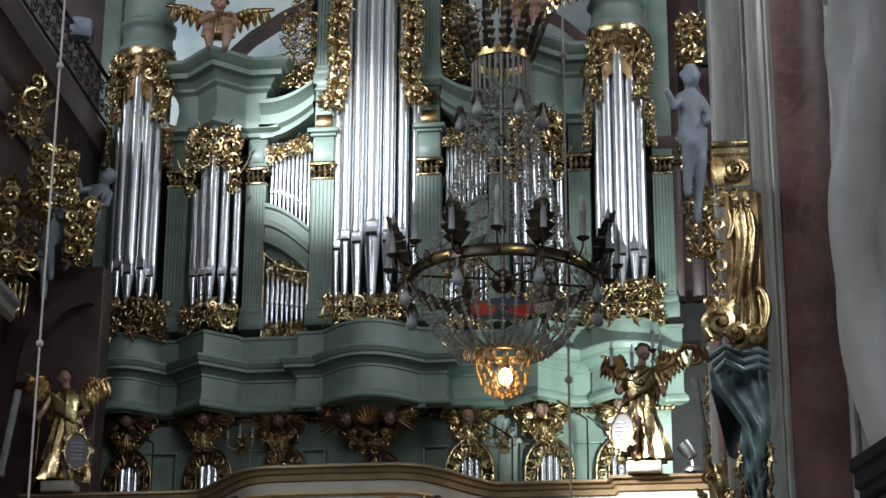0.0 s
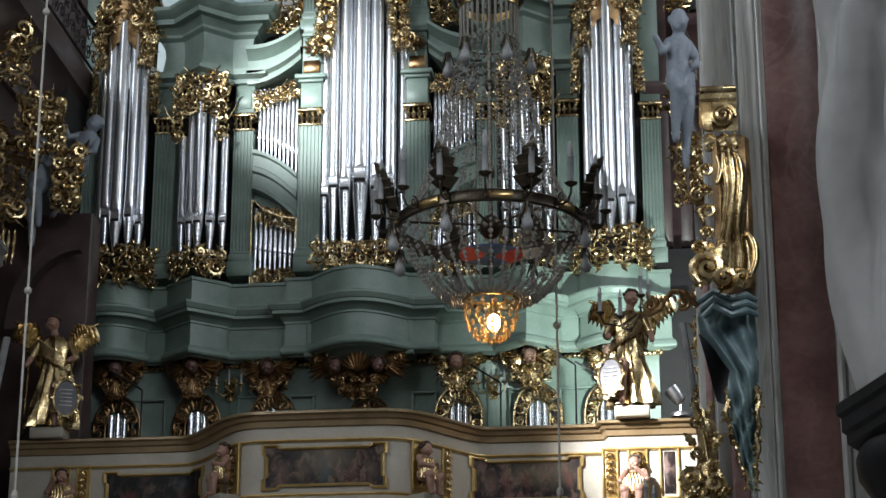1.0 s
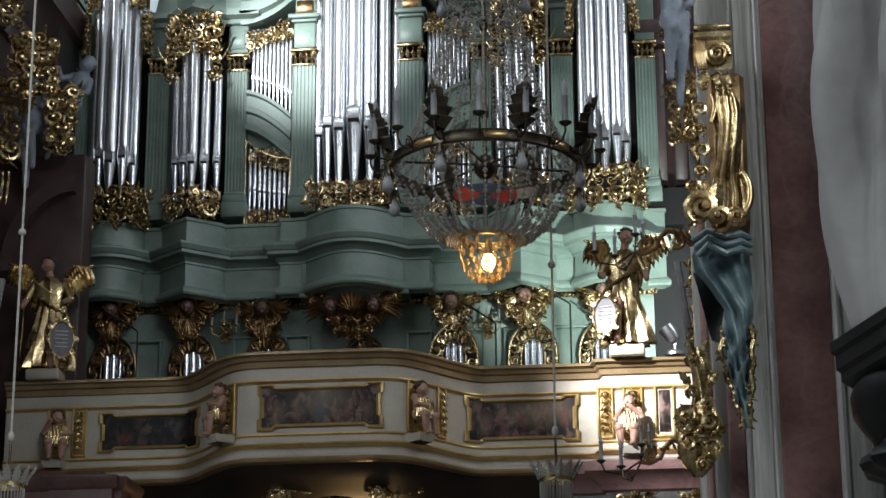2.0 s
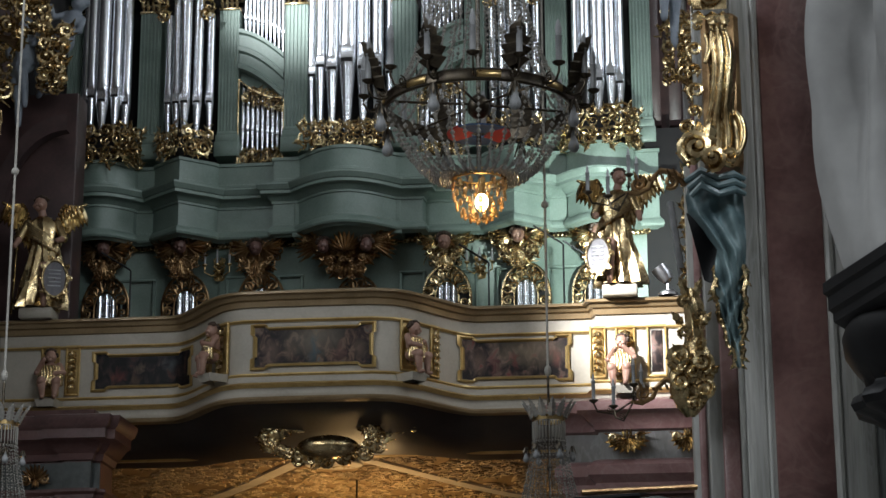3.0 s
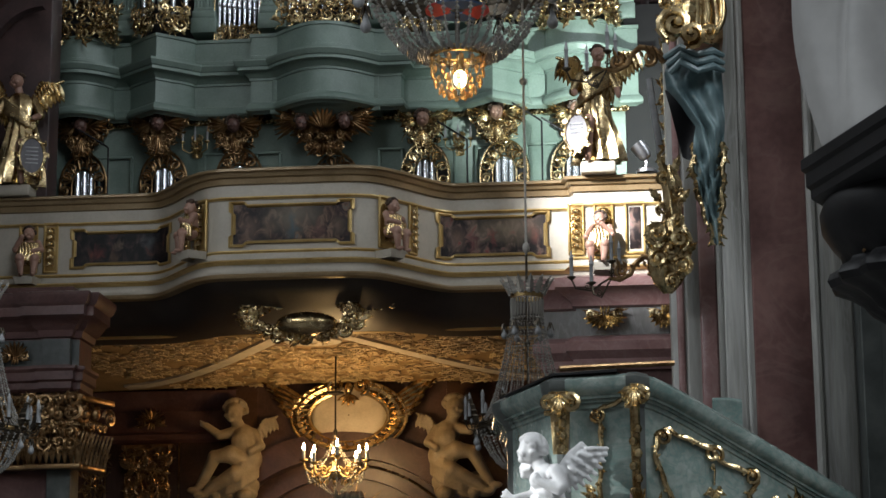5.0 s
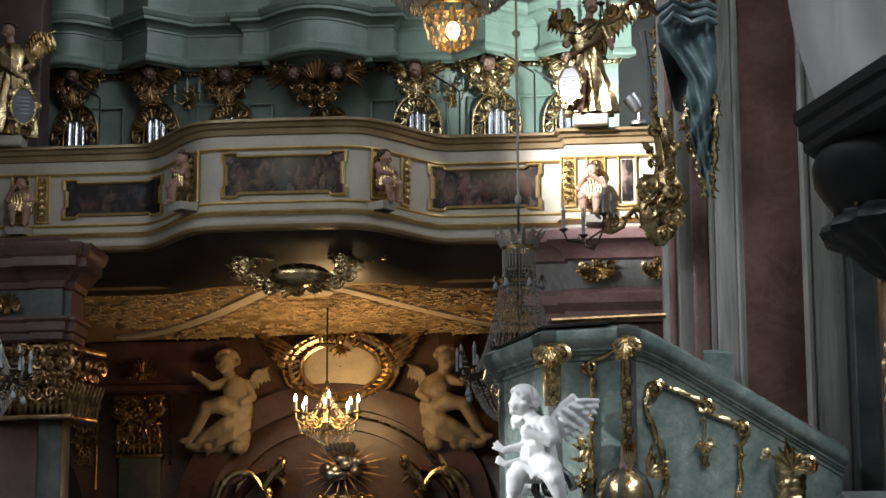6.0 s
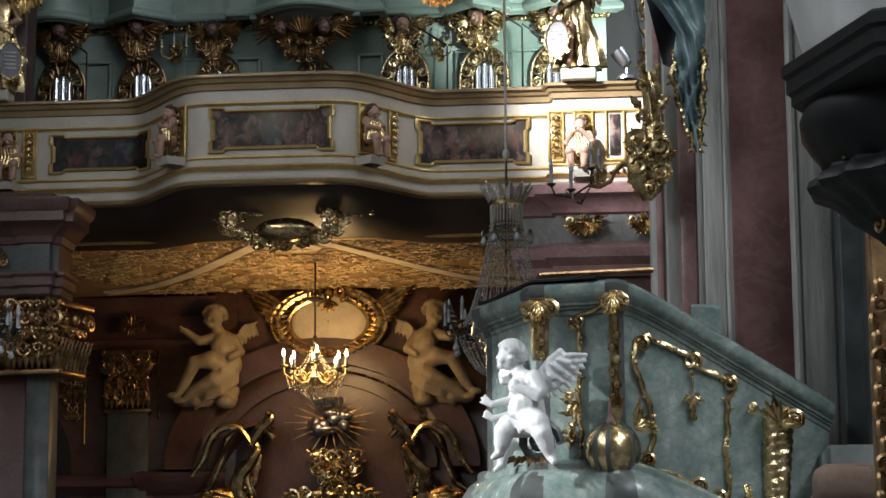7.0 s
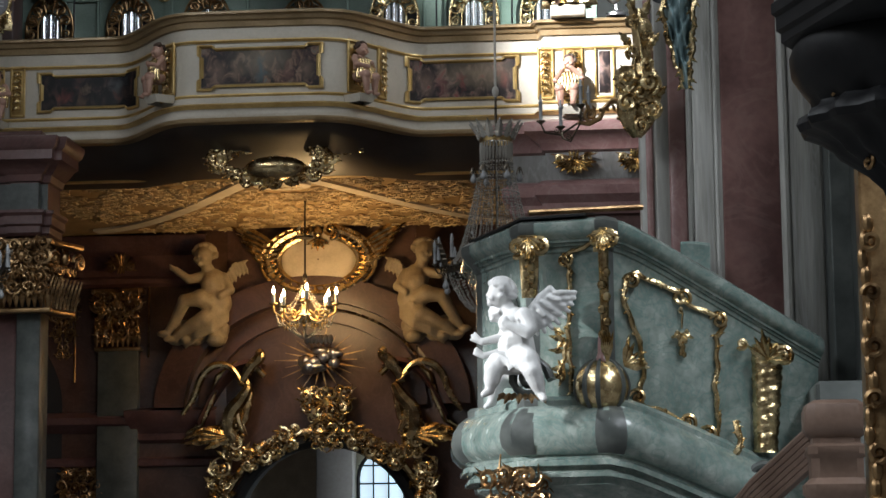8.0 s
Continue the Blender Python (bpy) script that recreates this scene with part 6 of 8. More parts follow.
def cherub(seed):
    """A seated marble cherub in profile, facing -x, 0.75 m high; its seat at the origin."""
    slim = lambda geo, pts, radii: limb(geo, pts, [0.87 * r for r in radii])
    g = Geo()
    u = 0.0033
    q = lambda x, y, d=0.0: Vector(((x - 915) * u, d, (655 - y) * u))
    face(g, q(886, 521), 0.076, (-0.97, -0.22))
    rng = random.Random(seed)
    for k in range(120):  # curls
        a, b = rng.uniform(0, 6.28), rng.uniform(-0.35, 1.5)
        o = Vector((math.cos(a) * math.cos(b), math.sin(a) * math.cos(b), math.sin(b)))
        if o.x < -0.40 and o.z < 0.62:
            continue
        g.blob(q(889, 518) + o * 0.080, (0.021, 0.021, 0.018), 7, 5)
    slim(g, [q(908, 562), q(899, 543)], [0.052, 0.046])
    slim(g, [q(914, 570), q(918, 598), q(922, 632)], [0.098, 0.100, 0.108])
    g.blob(q(903, 574, -0.02), (0.068, 0.078, 0.062))
    g.blob(q(907, 612, -0.01), (0.086, 0.088, 0.078))
    # near arm, bent to the chest
    slim(g, [q(930, 562, -0.10), q(941, 588, -0.13), q(936, 594, -0.14), q(902, 580, -0.15)], [0.054, 0.046, 0.042, 0.030])
    g.blob(q(897, 574, -0.15), (0.03, 0.026, 0.034))
    # far arm, stretched out
    slim(g, [q(900, 566, 0.08), q(888, 596, 0.07), q(854, 604, 0.02)], [0.048, 0.038, 0.025])
    for e in ((836, 592), (834, 600), (842, 588)):
        slim(g, [q(852, 604, 0.02), q(*e, 0.01)], [0.020, 0.009])
    # near leg, hanging over the volute
    slim(g, [q(922, 636, -0.05), q(936, 644, -0.16), q(944, 662, -0.19), q(951, 682, -0.18), q(957, 700, -0.17)], [0.100, 0.082, 0.066, 0.054, 0.034])
    slim(g, [q(957, 700, -0.17), q(963, 710, -0.20)], [0.034, 0.024])
    # far leg, knee drawn forward
    slim(g, [q(912, 638, 0.02), q(884, 644, -0.05), q(876, 652, -0.06), q(872, 672, -0.05), q(868, 688, -0.04)], [0.098, 0.080, 0.070, 0.056, 0.034])
    slim(g, [q(868, 690, -0.04), q(857, 698, -0.06)], [0.034, 0.022])
    for k in range(5):  # cloth over the lap
        slim(g, [q(884 + 3 * k, 630 + 3 * k, -0.11), q(904, 640 + 4 * k, -0.12), q(926, 632 + 3 * k, -0.15)], [0.008, 0.015, 0.008])
    for k in range(3):  # feathers in three rows under the wing's bent edge
        n = 9 - 2 * k
        for i in range(n):
            t = i / (n - 1)
            an = radians(-72 + 74 * t)
            ln = (0.150 - 0.042 * k) * (0.70 + 0.35 * math.sin(math.pi * (0.2 + 0.7 * t)))
            a = q(938 + 44 * t, 552 - 32 * t, 0.05 - 0.016 * k)
            e = a + Vector((math.cos(an) * ln, 0.0, math.sin(an) * ln))
            slim(g, [a, a.lerp(e, 0.6), e], [0.014, 0.020, 0.015])
    slim(g, [q(926, 568, 0.04), q(942, 548, 0.05), q(958, 526, 0.05), q(974, 512, 0.05), q(986, 520, 0.05)], [0.034, 0.034, 0.030, 0.026, 0.018])
    return g


def statue(geo, mat, label, m, voxel=0.012, group=""):
    ob = solid("cherub_statue", geo, mat, label, "statue", group, m=m)
    r = ob.modifiers.new("blend", "REMESH")
    r.mode, r.voxel_size = "VOXEL", voxel
    r.use_smooth_shade = True
    s = ob.modifiers.new("soften", "SMOOTH")
    s.factor, s.iterations = 0.5, 3
    return ob


statue(cherub(1), WHITE, "white stucco cherub seated on the pulpit's volute", pose(-0.645, 12.28, 2.69), 0.007, "pulpit cherubs")
statue(cherub(4), WHITE, "white stucco cherub seated at the far corner of the pulpit", pose(-0.672, 12.84, 2.66, 0, 0, 4), 0.010, "pulpit cherubs")

# pulpit canopy's gilt bracket and drapery on the pier
def between(z, stops):
    """Value at height z along stops of (z, value), highest first."""
    for (z0, v0), (z1, v1) in zip(stops, stops[1:]):
        if z >= z1:
            return v0 + (v1 - v0) * (z0 - z) / (z0 - z1)
    return stops[-1][1]


LEFT_HEM = ((5.74, 0.13), (5.62, 0.085), (5.52, 0.095), (5.40, 0.20), (5.26, 0.29), (5.12, 0.265), (5.0, 0.25), (4.8, 0.29), (4.54, 0.37))
RIGHT_HEM = ((5.74, 0.46), (5.5, 0.465), (5.1, 0.45), (4.8, 0.435), (4.54, 0.40))
dr = thing("canopy_drapery", "carved blue-green drapery with gilt hem on the pier", "drapery")
g = Geo()
rows = []
for i in range(71):
    t = i / 70
    z = 5.74 - 1.20 * t
    a, b = between(z, LEFT_HEM), between(z, RIGHT_HEM)
    top = max(0.0, 1 - 4.5 * t)
    row = []
    for j in range(49):
        v = j / 48
        y = 13.18 - 0.13 * math.sin(math.pi * min(1, 0.12 + v)) * (0.5 + 0.5 * math.exp(-2.2 * t))
        y -= 0.035 * math.sin(34 * (z + 0.10 * v) + 3 * v) * top + 0.032 * math.sin(10 * v + 20 * t + 2.0 * math.sin(9 * t)) * (1 - top) + 0.022 * math.sin(19 * v - 14 * t + 3 * math.sin(5 * t)) + 0.010 * math.sin(37 * t + 8 * v)
        row.append((a + (b - a) * v + 0.010 * math.sin(11 * t + 4 * v), y, z - 0.05 * math.sin(math.pi * v) * t + 0.03 * top * math.sin(8 * v)))
    rows.append(row)
g.grid(rows)
folds = []
for k in range(3):
    folds.append(Geo().tube([(0.10 + 0.015 * k, 13.06 - 0.02 * k, 5.70 - 0.055 * k), (0.20, 13.00 - 0.012 * k, 5.745 - 0.05 * k), (0.30, 13.01 - 0.02 * k, 5.70 - 0.06 * k), (0.40, 13.06, 5.735 - 0.05 * k), (0.47, 13.12, 5.72 - 0.05 * k)], [0.02, 0.028, 0.022, 0.026, 0.016], 8))
part("cloth", g, DRAPE, dr, smooth=75)
for fold in folds:
    part("fold", fold, DRAPE, dr)
part("lining", Geo().grid([[(0.095 + 0.10 * t + (0.22 - 0.10 * t) * v, 13.27 - 0.03 * math.sin(3 * v + 5 * t), 5.55 - 0.44 * t - 0.03 * math.sin(3 * v) * t) for v in (0, 0.2, 0.4, 0.6, 0.8, 1)] for t in (0, 0.2, 0.4, 0.6, 0.8, 1)]), BLACK, dr, "dark lining")
rng = random.Random(12)
for stops in (LEFT_HEM, RIGHT_HEM):
    g = Geo()
    pts = [(between(z, stops) + 0.008 * math.sin(40 * z), 13.14, z) for z in [5.16 - 0.022 * k for k in range(31)]]
    g.tube(pts, [0.014 + 0.010 * math.sin(k * 1.7) ** 2 for k in range(31)], 6)
    for k, p in enumerate(pts):
        if k % 2:
            g.leaf(p, Vector(p) + Vector((rng.uniform(-.05, .05), -0.03, -0.045)), 0.032, (0, -1, 0), 2, 0.2)
    part("gilt_hem", g, GOLD, dr, "gilt fringed hem")

br = thing("gilt_bracket", "gilt scrolled bracket with a volute capital on the pier", "bracket")
g = Geo()
g.box(0.165, 0.40, 12.93, 13.4, 7.09, 7.125)
g.moulding([(0.19, 13.4), (0.19, 12.97), (0.40, 12.97)], [(0.0, 6.82), (0.0, 6.96), (0.012, 6.98), (0.012, 7.02), (0.03, 7.04), (0.03, 7.075), (0, 7.08)])
g.tube([(0.305 + 0.085 * (1 - i / 32) * math.cos(i * 0.52), 12.955 - 0.0015 * i, 6.915 + 0.085 * (1 - i / 32) * math.sin(i * 0.52)) for i in range(30)], [0.017 * (1 - i / 70) for i in range(30)], 7)
for k in range(5):
    g.tube([(0.185 + 0.012 * k, 12.96, 7.02), (0.175 + 0.012 * k, 12.94, 6.92), (0.19 + 0.012 * k, 12.95, 6.82)], 0.008, 6)
part("capital", g, GOLD, br, "gilt volute capital")
for x, z, w, h in ((0.22, 6.80, 0.11, -1), (0.30, 6.79, 0.12, 1), (0.37, 6.79, 0.10, 1)):
    g = Geo().leaf((x, 12.96, z), (x + 0.02 * h, 12.88, z - 0.14), w, (0, -1, 0), 3, 0.12)
    g.scroll((x + 0.01 * h, 12.89, z - 0.12), 0.03, 1.2, 4.0, h, 0.011, 0.01)
    part("acanthus", g, GOLD, br)
def ribbon(pts, y0, y1, r, n=10):
    line = [Vector((x, y0 + (y1 - y0) * i / (len(pts) - 1), z)) for i, (x, z) in enumerate(pts)]
    for turn in range(3):
        line = [line[0]] + [p for a, b in zip(line, line[1:]) for p in (a.lerp(b, 0.25), a.lerp(b, 0.75))] + [line[-1]]
    m = len(line)
    return Geo().tube(line, [r * (0.62 + 0.5 * math.sin(math.pi * (i + 0.5) / m)) for i in range(m)], n)


LEFT_SIDE = ((6.70, 0.27), (6.55, 0.255), (6.4, 0.275), (6.2, 0.265), (6.05, 0.235), (5.9, 0.23), (5.78, 0.27))
RIGHT_SIDE = ((6.70, 0.39), (6.6, 0.43), (6.5, 0.45), (6.3, 0.435), (6.15, 0.42), (6.05, 0.44), (5.95, 0.465), (5.85, 0.46), (5.78, 0.40))
rows = []
for i in range(61):
    z = 6.70 - 0.92 * i / 60
    a, b = between(z, LEFT_SIDE), between(z, RIGHT_SIDE)
    out = 0.10 + 0.04 * math.sin(5.2 * (6.70 - z)) + 0.06 * max(0, 6.1 - z)
    rows.append([(a + (b - a) * v, 13.05 - out * math.sin(math.pi * (0.05 + 0.9 * v)) ** 0.6 - 0.028 * abs(math.sin(math.pi * (2.6 * v + 1.1 * (6.70 - z)))), z) for v in [k / 36 for k in range(37)]])
part("body", Geo().grid(rows), GOLD, br, "smooth fluted gilt body", smooth=60)
for pts, y0, y1, r in (([(0.43, 6.12), (0.47, 6.04), (0.475, 5.92), (0.43, 5.82)], 12.98, 12.94, 0.022), ([(0.26, 6.66), (0.285, 6.56), (0.25, 6.44)], 12.98, 12.93, 0.018)):
    part("strap", ribbon(pts, y0, y1, r), GOLD, br, "smooth gilt strap")
part("back_board", Geo().box(0.23, 0.47, 13.02, 13.5, 5.78, 6.82, 0.03), OLD_SHADE_GOLD, br)
for k in range(6):
    a = radians(80 + 27 * k)
    c = Vector((0.24, 12.93, 5.86))
    g = Geo().leaf(c, c + Vector((0.20 * math.cos(a), -0.05, 0.20 * math.sin(a))), 0.13, (0, -1, 0), 3, -0.15)
    part("acanthus", g, GOLD, br, "gilt acanthus leaf")
for x, y, z, r, st, h, th in ((0.17, 12.88, 5.86, 0.105, 0.4, 1, 0.034), (0.27, 12.87, 5.78, 0.075, 2.0, -1, 0.028), (0.38, 12.90, 5.80, 0.06, 1.0, 1, 0.022), (0.12, 12.9, 6.0, 0.05, 2.6, -1, 0.02)):
    part("scroll", Geo().scroll((x, y, z), r, 1.6, st, h, th, 0.03, fronds=2), GOLD, br)
for x, z, r, h in ((0.185, 6.56, 0.05, 1), (0.17, 6.42, 0.045, -1), (0.185, 6.28, 0.055, 1), (0.17, 6.14, 0.045, -1)):
    part("side_curl", Geo().scroll((x, 13.0, z), r, 1.4, 1.6, h, 0.016, 0.02, fronds=2), GOLD, br)

# foreground: statue of grey stone on a black bracket
g = Geo()
rows = []
for i in range(61):
    t = i / 60
    z = 3.19 + 1.75 * t
    row = []
    for j in range(65):
        a = math.pi * (0.55 - 1.15 * j / 64) + math.pi * 0.5
        fold = 0.050 * math.sin(4 * a + 4.2 * t + 0.8 * math.sin(6 * t)) + 0.030 * math.sin(9 * a - 7 * t + 1.6 * math.sin(4 * t)) + 0.012 * math.sin(17 * a + 11 * t)
        sweep = 0.05 * math.sin(3.0 * t + 0.4) + 0.11 * max(0.0, t - 0.62) ** 1.2 + 0.10 / (1 + math.exp(-60 * (t - 0.86)))
        r = 0.31 + fold * (0.55 + 0.6 * math.sin(math.pi * min(1, 1.2 * t))) + sweep
        row.append((0.84 - r * math.cos(a - math.pi / 2), 6.0 - r * 0.8 * math.sin(a - math.pi / 2), z + 0.05 * math.sin(5 * a) * t))
    rows.append(row)
g.grid(rows)
solid("stone_statue", g, STATUE, "grey stone draped statue on a black bracket", "statue", smooth=70)
bk = thing("black_bracket", "black marble bracket with a heavy moulded slab", "bracket")
g = Geo()
slab = [(0.66, 6.6), (0.44, 6.07), (0.63, 5.52), (1.5, 5.2)]
g.moulding(slab, [(-0.5, 3.19), (0.0, 3.19), (0.012, 3.18), (0.012, 3.15), (0.0, 3.14), (0.0, 3.10), (-0.012, 3.09), (-0.012, 3.065), (-0.035, 3.05), (-0.4, 3.045)])
part("slab", g, BLACK, bk)
g = Geo()
rows = []
for r, z in ((0.37, 3.06), (0.385, 3.02), (0.38, 2.97), (0.355, 2.93), (0.33, 2.90), (0.315, 2.875), (0.325, 2.86), (0.352, 2.845), (0.36, 2.825), (0.35, 2.805), (0.30, 2.785), (0.265, 2.76), (0.245, 2.735), (0.20, 2.705), (0.165, 2.68), (0.125, 2.64), (0.11, 2.60), (0.115, 2.57), (0.09, 2.52), (0.08, 2.3), (0.08, 1.9)):
    rows.append([(0.86 + (r + 0.012 * math.cos(18 * b) * (2.9 > z > 2.5)) * math.cos(b), 6.08 + (r + 0.012 * math.cos(18 * b) * (2.9 > z > 2.5)) * math.sin(b), z) for b in [2 * math.pi * k / 72 for k in range(72)]])
g.grid(rows, True)
part("corbel", g, BLACK, bk, "moulded black corbel")
for b, r, z in ((205, 0.305, 2.90), (236, 0.305, 2.90), (205, 0.195, 2.70), (232, 0.165, 2.675)):
    d = radians(b)
    g = Geo().scroll((0, 0, 0), 0.028, 1.3, 0.4, 1, 0.008, 0.01, fronds=2)
    part("gilt_touch", g, OLD_SHADE_GOLD, bk, "worn gilt scroll", m=pose(0.86 + r * math.cos(d), 6.08 + r * math.sin(d), z, 0, 0, b + 90))
tagged(part("near_pier", Geo().box(1.25, 2.4, 5.6, 7.0, 0, 9.0), GREY), "grey marble pier carrying the black bracket", "pier", kind="structure")
# gilt carved edge at the near right
ge = thing("gilt_edging", "gilt carved upright edging of a near altar", "edging")
g = Geo()
rng = random.Random(4)
g.box(0.86, 1.02, 7.95, 8.1, 0, 3.1)
part("board", g, OLD_SHADE_GOLD, ge, "dark gilt board")
bead = Geo().blob((0, 0, 0), (0.022, 0.02, 0.04), 7, 5).mesh("bead")
for k in range(26):
    z = 1.2 + 0.065 * k
    part("bead", bead, OLD_SHADE_GOLD, ge, m=pose(0.875 + 0.012 * math.sin(k * 1.3), 7.94, z))
    if k % 3 == 0:
        part("scroll", Geo().scroll((0.89, 7.93, z), 0.035, 1.2, k, 1 if k % 2 else -1, 0.014, 0.01), OLD_SHADE_GOLD, ge)
# brown newel post with the foot of the stair rail
nw = thing("newel_post", "brown stone newel post at the stair foot", "post")
g = Geo()
rows = []
for r, z in ((0.02, 2.33), (0.10, 2.33), (0.135, 2.31), (0.145, 2.28), (0.145, 2.20), (0.13, 2.17), (0.11, 2.155), (0.11, 2.13), (0.135, 2.115), (0.135, 2.08), (0.12, 2.06), (0.12, 1.97), (0.15, 1.94), (0.15, 1.90), (0.13, 1.87), (0.13, 0.0)):
    rows.append([(0.945 + r * sx, 10.15 + r * sy, z) for sx, sy in ((-1, -0.7), (-0.7, -1), (0.7, -1), (1, -0.7), (1, 0.7), (0.7, 1), (-0.7, 1), (-1, 0.7))])
g.grid(rows, True)
part("shaft", g, BROWN, nw)
for k in range(6):
    o = 0.02 * k
    part("rail_reed", Geo().tube([(0.86, 10.3 + o, 2.22 - 0.035 * k), (0.60, 10.9 + o, 1.98 - 0.035 * k), (0.45, 11.2 + o, 1.80 - 0.035 * k)], 0.024, 8), BROWN, nw, "sloping rail reed")
tagged(part("pier_plinth", Geo().box(1.05, 1.8, 12.3, 13.2, 0, 2.60, 0.02), SEADARK), "dark grey plinth at the stair", "plinth", kind="structure")


# ---- chandeliers ----
def strand(g, a, b, sag, bead, n):
    """A string of cut beads from a to b that hangs by sag."""
    a, b = Vector(a), Vector(b)
    for i in range(n):
        t = (i + 0.5) / n
        p = a.lerp(b, t) + Vector((0, 0, -sag * 4 * t * (1 - t)))
        r = bead * (1.25 if i % 4 == 0 else 0.8)
        k = len(g.v)
        h = r * 1.3
        g.v += [tuple(p + Vector(o)) for o in ((0, 0, h), (r, 0, 0), (0, r, 0), (-r, 0, 0), (0, -r, 0), (0, 0, -h))]
        g.f += [(k, k + 1, k + 2), (k, k + 2, k + 3), (k, k + 3, k + 4), (k, k + 4, k + 1), (k + 5, k + 2, k + 1), (k + 5, k + 3, k + 2), (k + 5, k + 4, k + 3), (k + 5, k + 1, k + 4)]


def ring_pts(r, z, n=48):
    return [(r * math.cos(2 * math.pi * i / n), r * math.sin(2 * math.pi * i / n), z) for i in range(n + 1)]


def crystal_chandelier(m, label):
    """An empire chandelier: crown, tent of crystal strings, hoop with candle arms, bowl and lit basket; the hoop at z = 0."""
    ch = thing("chandelier", label, "chandelier", m, "crystal chandeliers")
    part("stem", Geo().tube([(0, 0, 2.9), (0, 0, -0.55)], 0.020, 8), BRONZE, ch, "dark bronze stem")
    g = Geo().blob((0, 0, 0.0), (0.10, 0.10, 0.11)).blob((0, 0, 0.5), (0.04, 0.04, 0.09)).blob((0, 0, 1.3), (0.04, 0.04, 0.07))
    for k in range(6):
        a = math.pi * k / 3 + 0.3
        g.tube([(0.05 * math.cos(a), 0.05 * math.sin(a), 0.02), (0.78 * math.cos(a), 0.78 * math.sin(a), 0.0)], 0.011, 6)
    part("hub", g, BRONZE, ch, "bronze hub and spokes")
    g = Geo().lathe(0, 0, [(0.775, -0.05), (0.795, -0.055), (0.81, -0.04), (0.80, 0.0), (0.81, 0.04), (0.795, 0.055), (0.775, 0.05), (0.775, -0.05)], 48)
    part("hoop", g, BRONZE, ch, "dark bronze hoop")
    for k in range(8):
        a = math.pi * k / 4 + 0.2
        part("hoop_mount", Geo().box(-0.10, 0.10, -0.012, 0.012, -0.03, 0.03, 0.006), BRASS, ch, "brass mount", m=pose(0.805 * math.cos(a), 0.805 * math.sin(a), 0, 0, 0, math.degrees(a) + 90))
    g = Geo().lathe(0, 0, [(0.245, 2.02), (0.26, 2.02), (0.262, 2.09), (0.245, 2.09), (0.245, 2.02)], 32)
    part("crown_band", g, BRASS, ch, "brass crown band")
    leaf_mesh = Geo().leaf((0, 0, 0), (0, -0.12, 0.44), 0.15, (0, -1, 0.25), 6, 0.1).mesh("crown_leaf")
    for k in range(13):
        a = 2 * math.pi * k / 13 + 0.1
        part("crown_leaf", leaf_mesh, BRONZE, ch, "bronze leaf", m=pose(0.25 * math.cos(a), 0.25 * math.sin(a), 2.06, 0, 0, math.degrees(a) + 90))
    big_leaf = Geo().leaf((0, 0, 0), (0, -0.13, 0.40), 0.32, (0, -1, 0.25), 5, 0.0).mesh("hoop_leaf")
    arm = Geo()
    arm.tube([(0, 0, 0), (0, -0.06, -0.03), (0, -0.13, -0.02), (0, -0.17, 0.05), (0, -0.17, 0.10)], [0.014, 0.012, 0.010, 0.010, 0.010], 6)
    arm.scroll((0, -0.05, 0.03), 0.045, 1.3, 0, 1, 0.009, 0, "yz")
    arm.lathe(0, -0.17, [(0.012, 0.09), (0.05, 0.115), (0.055, 0.125), (0.02, 0.125)], 12)
    arm = arm.mesh("candle_arm")
    wax = Geo().lathe(0, -0.17, [(0.026, 0.12), (0.026, 0.34), (0.034, 0.35), (0.02, 0.36), (0.030, 0.41), (0.014, 0.48), (0.002, 0.50)], 10).mesh("candle")
    cup = Geo()
    for k in range(6):
        a = math.pi * k / 3
        cup.leaf((0.01 * math.cos(a), -0.06 + 0.01 * math.sin(a), -0.07), (0.05 * math.cos(a), -0.06 + 0.05 * math.sin(a), -0.19), 0.05, (math.cos(a), math.sin(a), 0), 1)
    cup = cup.mesh("bulb_holder")
    drop = Geo().lathe(0, -0.06, [(0.02, -0.12), (0.022, -0.18), (0.045, -0.24), (0.05, -0.27), (0.035, -0.30), (0.004, -0.315)], 12).mesh("glass_bulb")
    for k in range(16):
        a = math.pi * k / 8 + 0.05
        mm = pose(0.80 * math.cos(a), 0.80 * math.sin(a), 0.0, 0, 0, math.degrees(a) + 90)
        if k % 2:
            part("hoop_leaf", big_leaf, BRONZE, ch, "bronze leaf", m=mm @ pose(0, -0.01, 0.04))
            ob = part("bulb_holder", cup, BRONZE, ch, m=mm)
            part("glass_bulb", drop, CANDLE, ob, "unlit frosted bulb")
        ob = part("candle_arm", arm, BRONZE, ch, m=mm)
        part("candle", wax, CANDLE, ob, "grey imitation candle")
    # tent, collar and bowl of crystal
    for k in range(34):
        a = 2 * math.pi * k / 34
        c, s = math.cos(a), math.sin(a)
        g = Geo()
        strand(g, (0.25 * c, 0.25 * s, 1.72), (0.77 * c, 0.77 * s, 0.06), 0.33, 0.0145, 46)
        if k % 2 == 0:
            strand(g, (0.22 * c, 0.22 * s, 1.70), (0.45 * c, 0.45 * s, 0.45), 0.10, 0.0135, 34)
        tagged(part("crystal_string", g, CRYSTAL, ch, smooth=0), kind="stuff")
        g = Geo()
        strand(g, (0.77 * c, 0.77 * s, -0.05), (0.22 * c, 0.22 * s, -0.62), 0.20, 0.019, 26)
        tagged(part("crystal_string", g, CRYSTAL, ch, smooth=0), kind="stuff")
    prism = Geo()
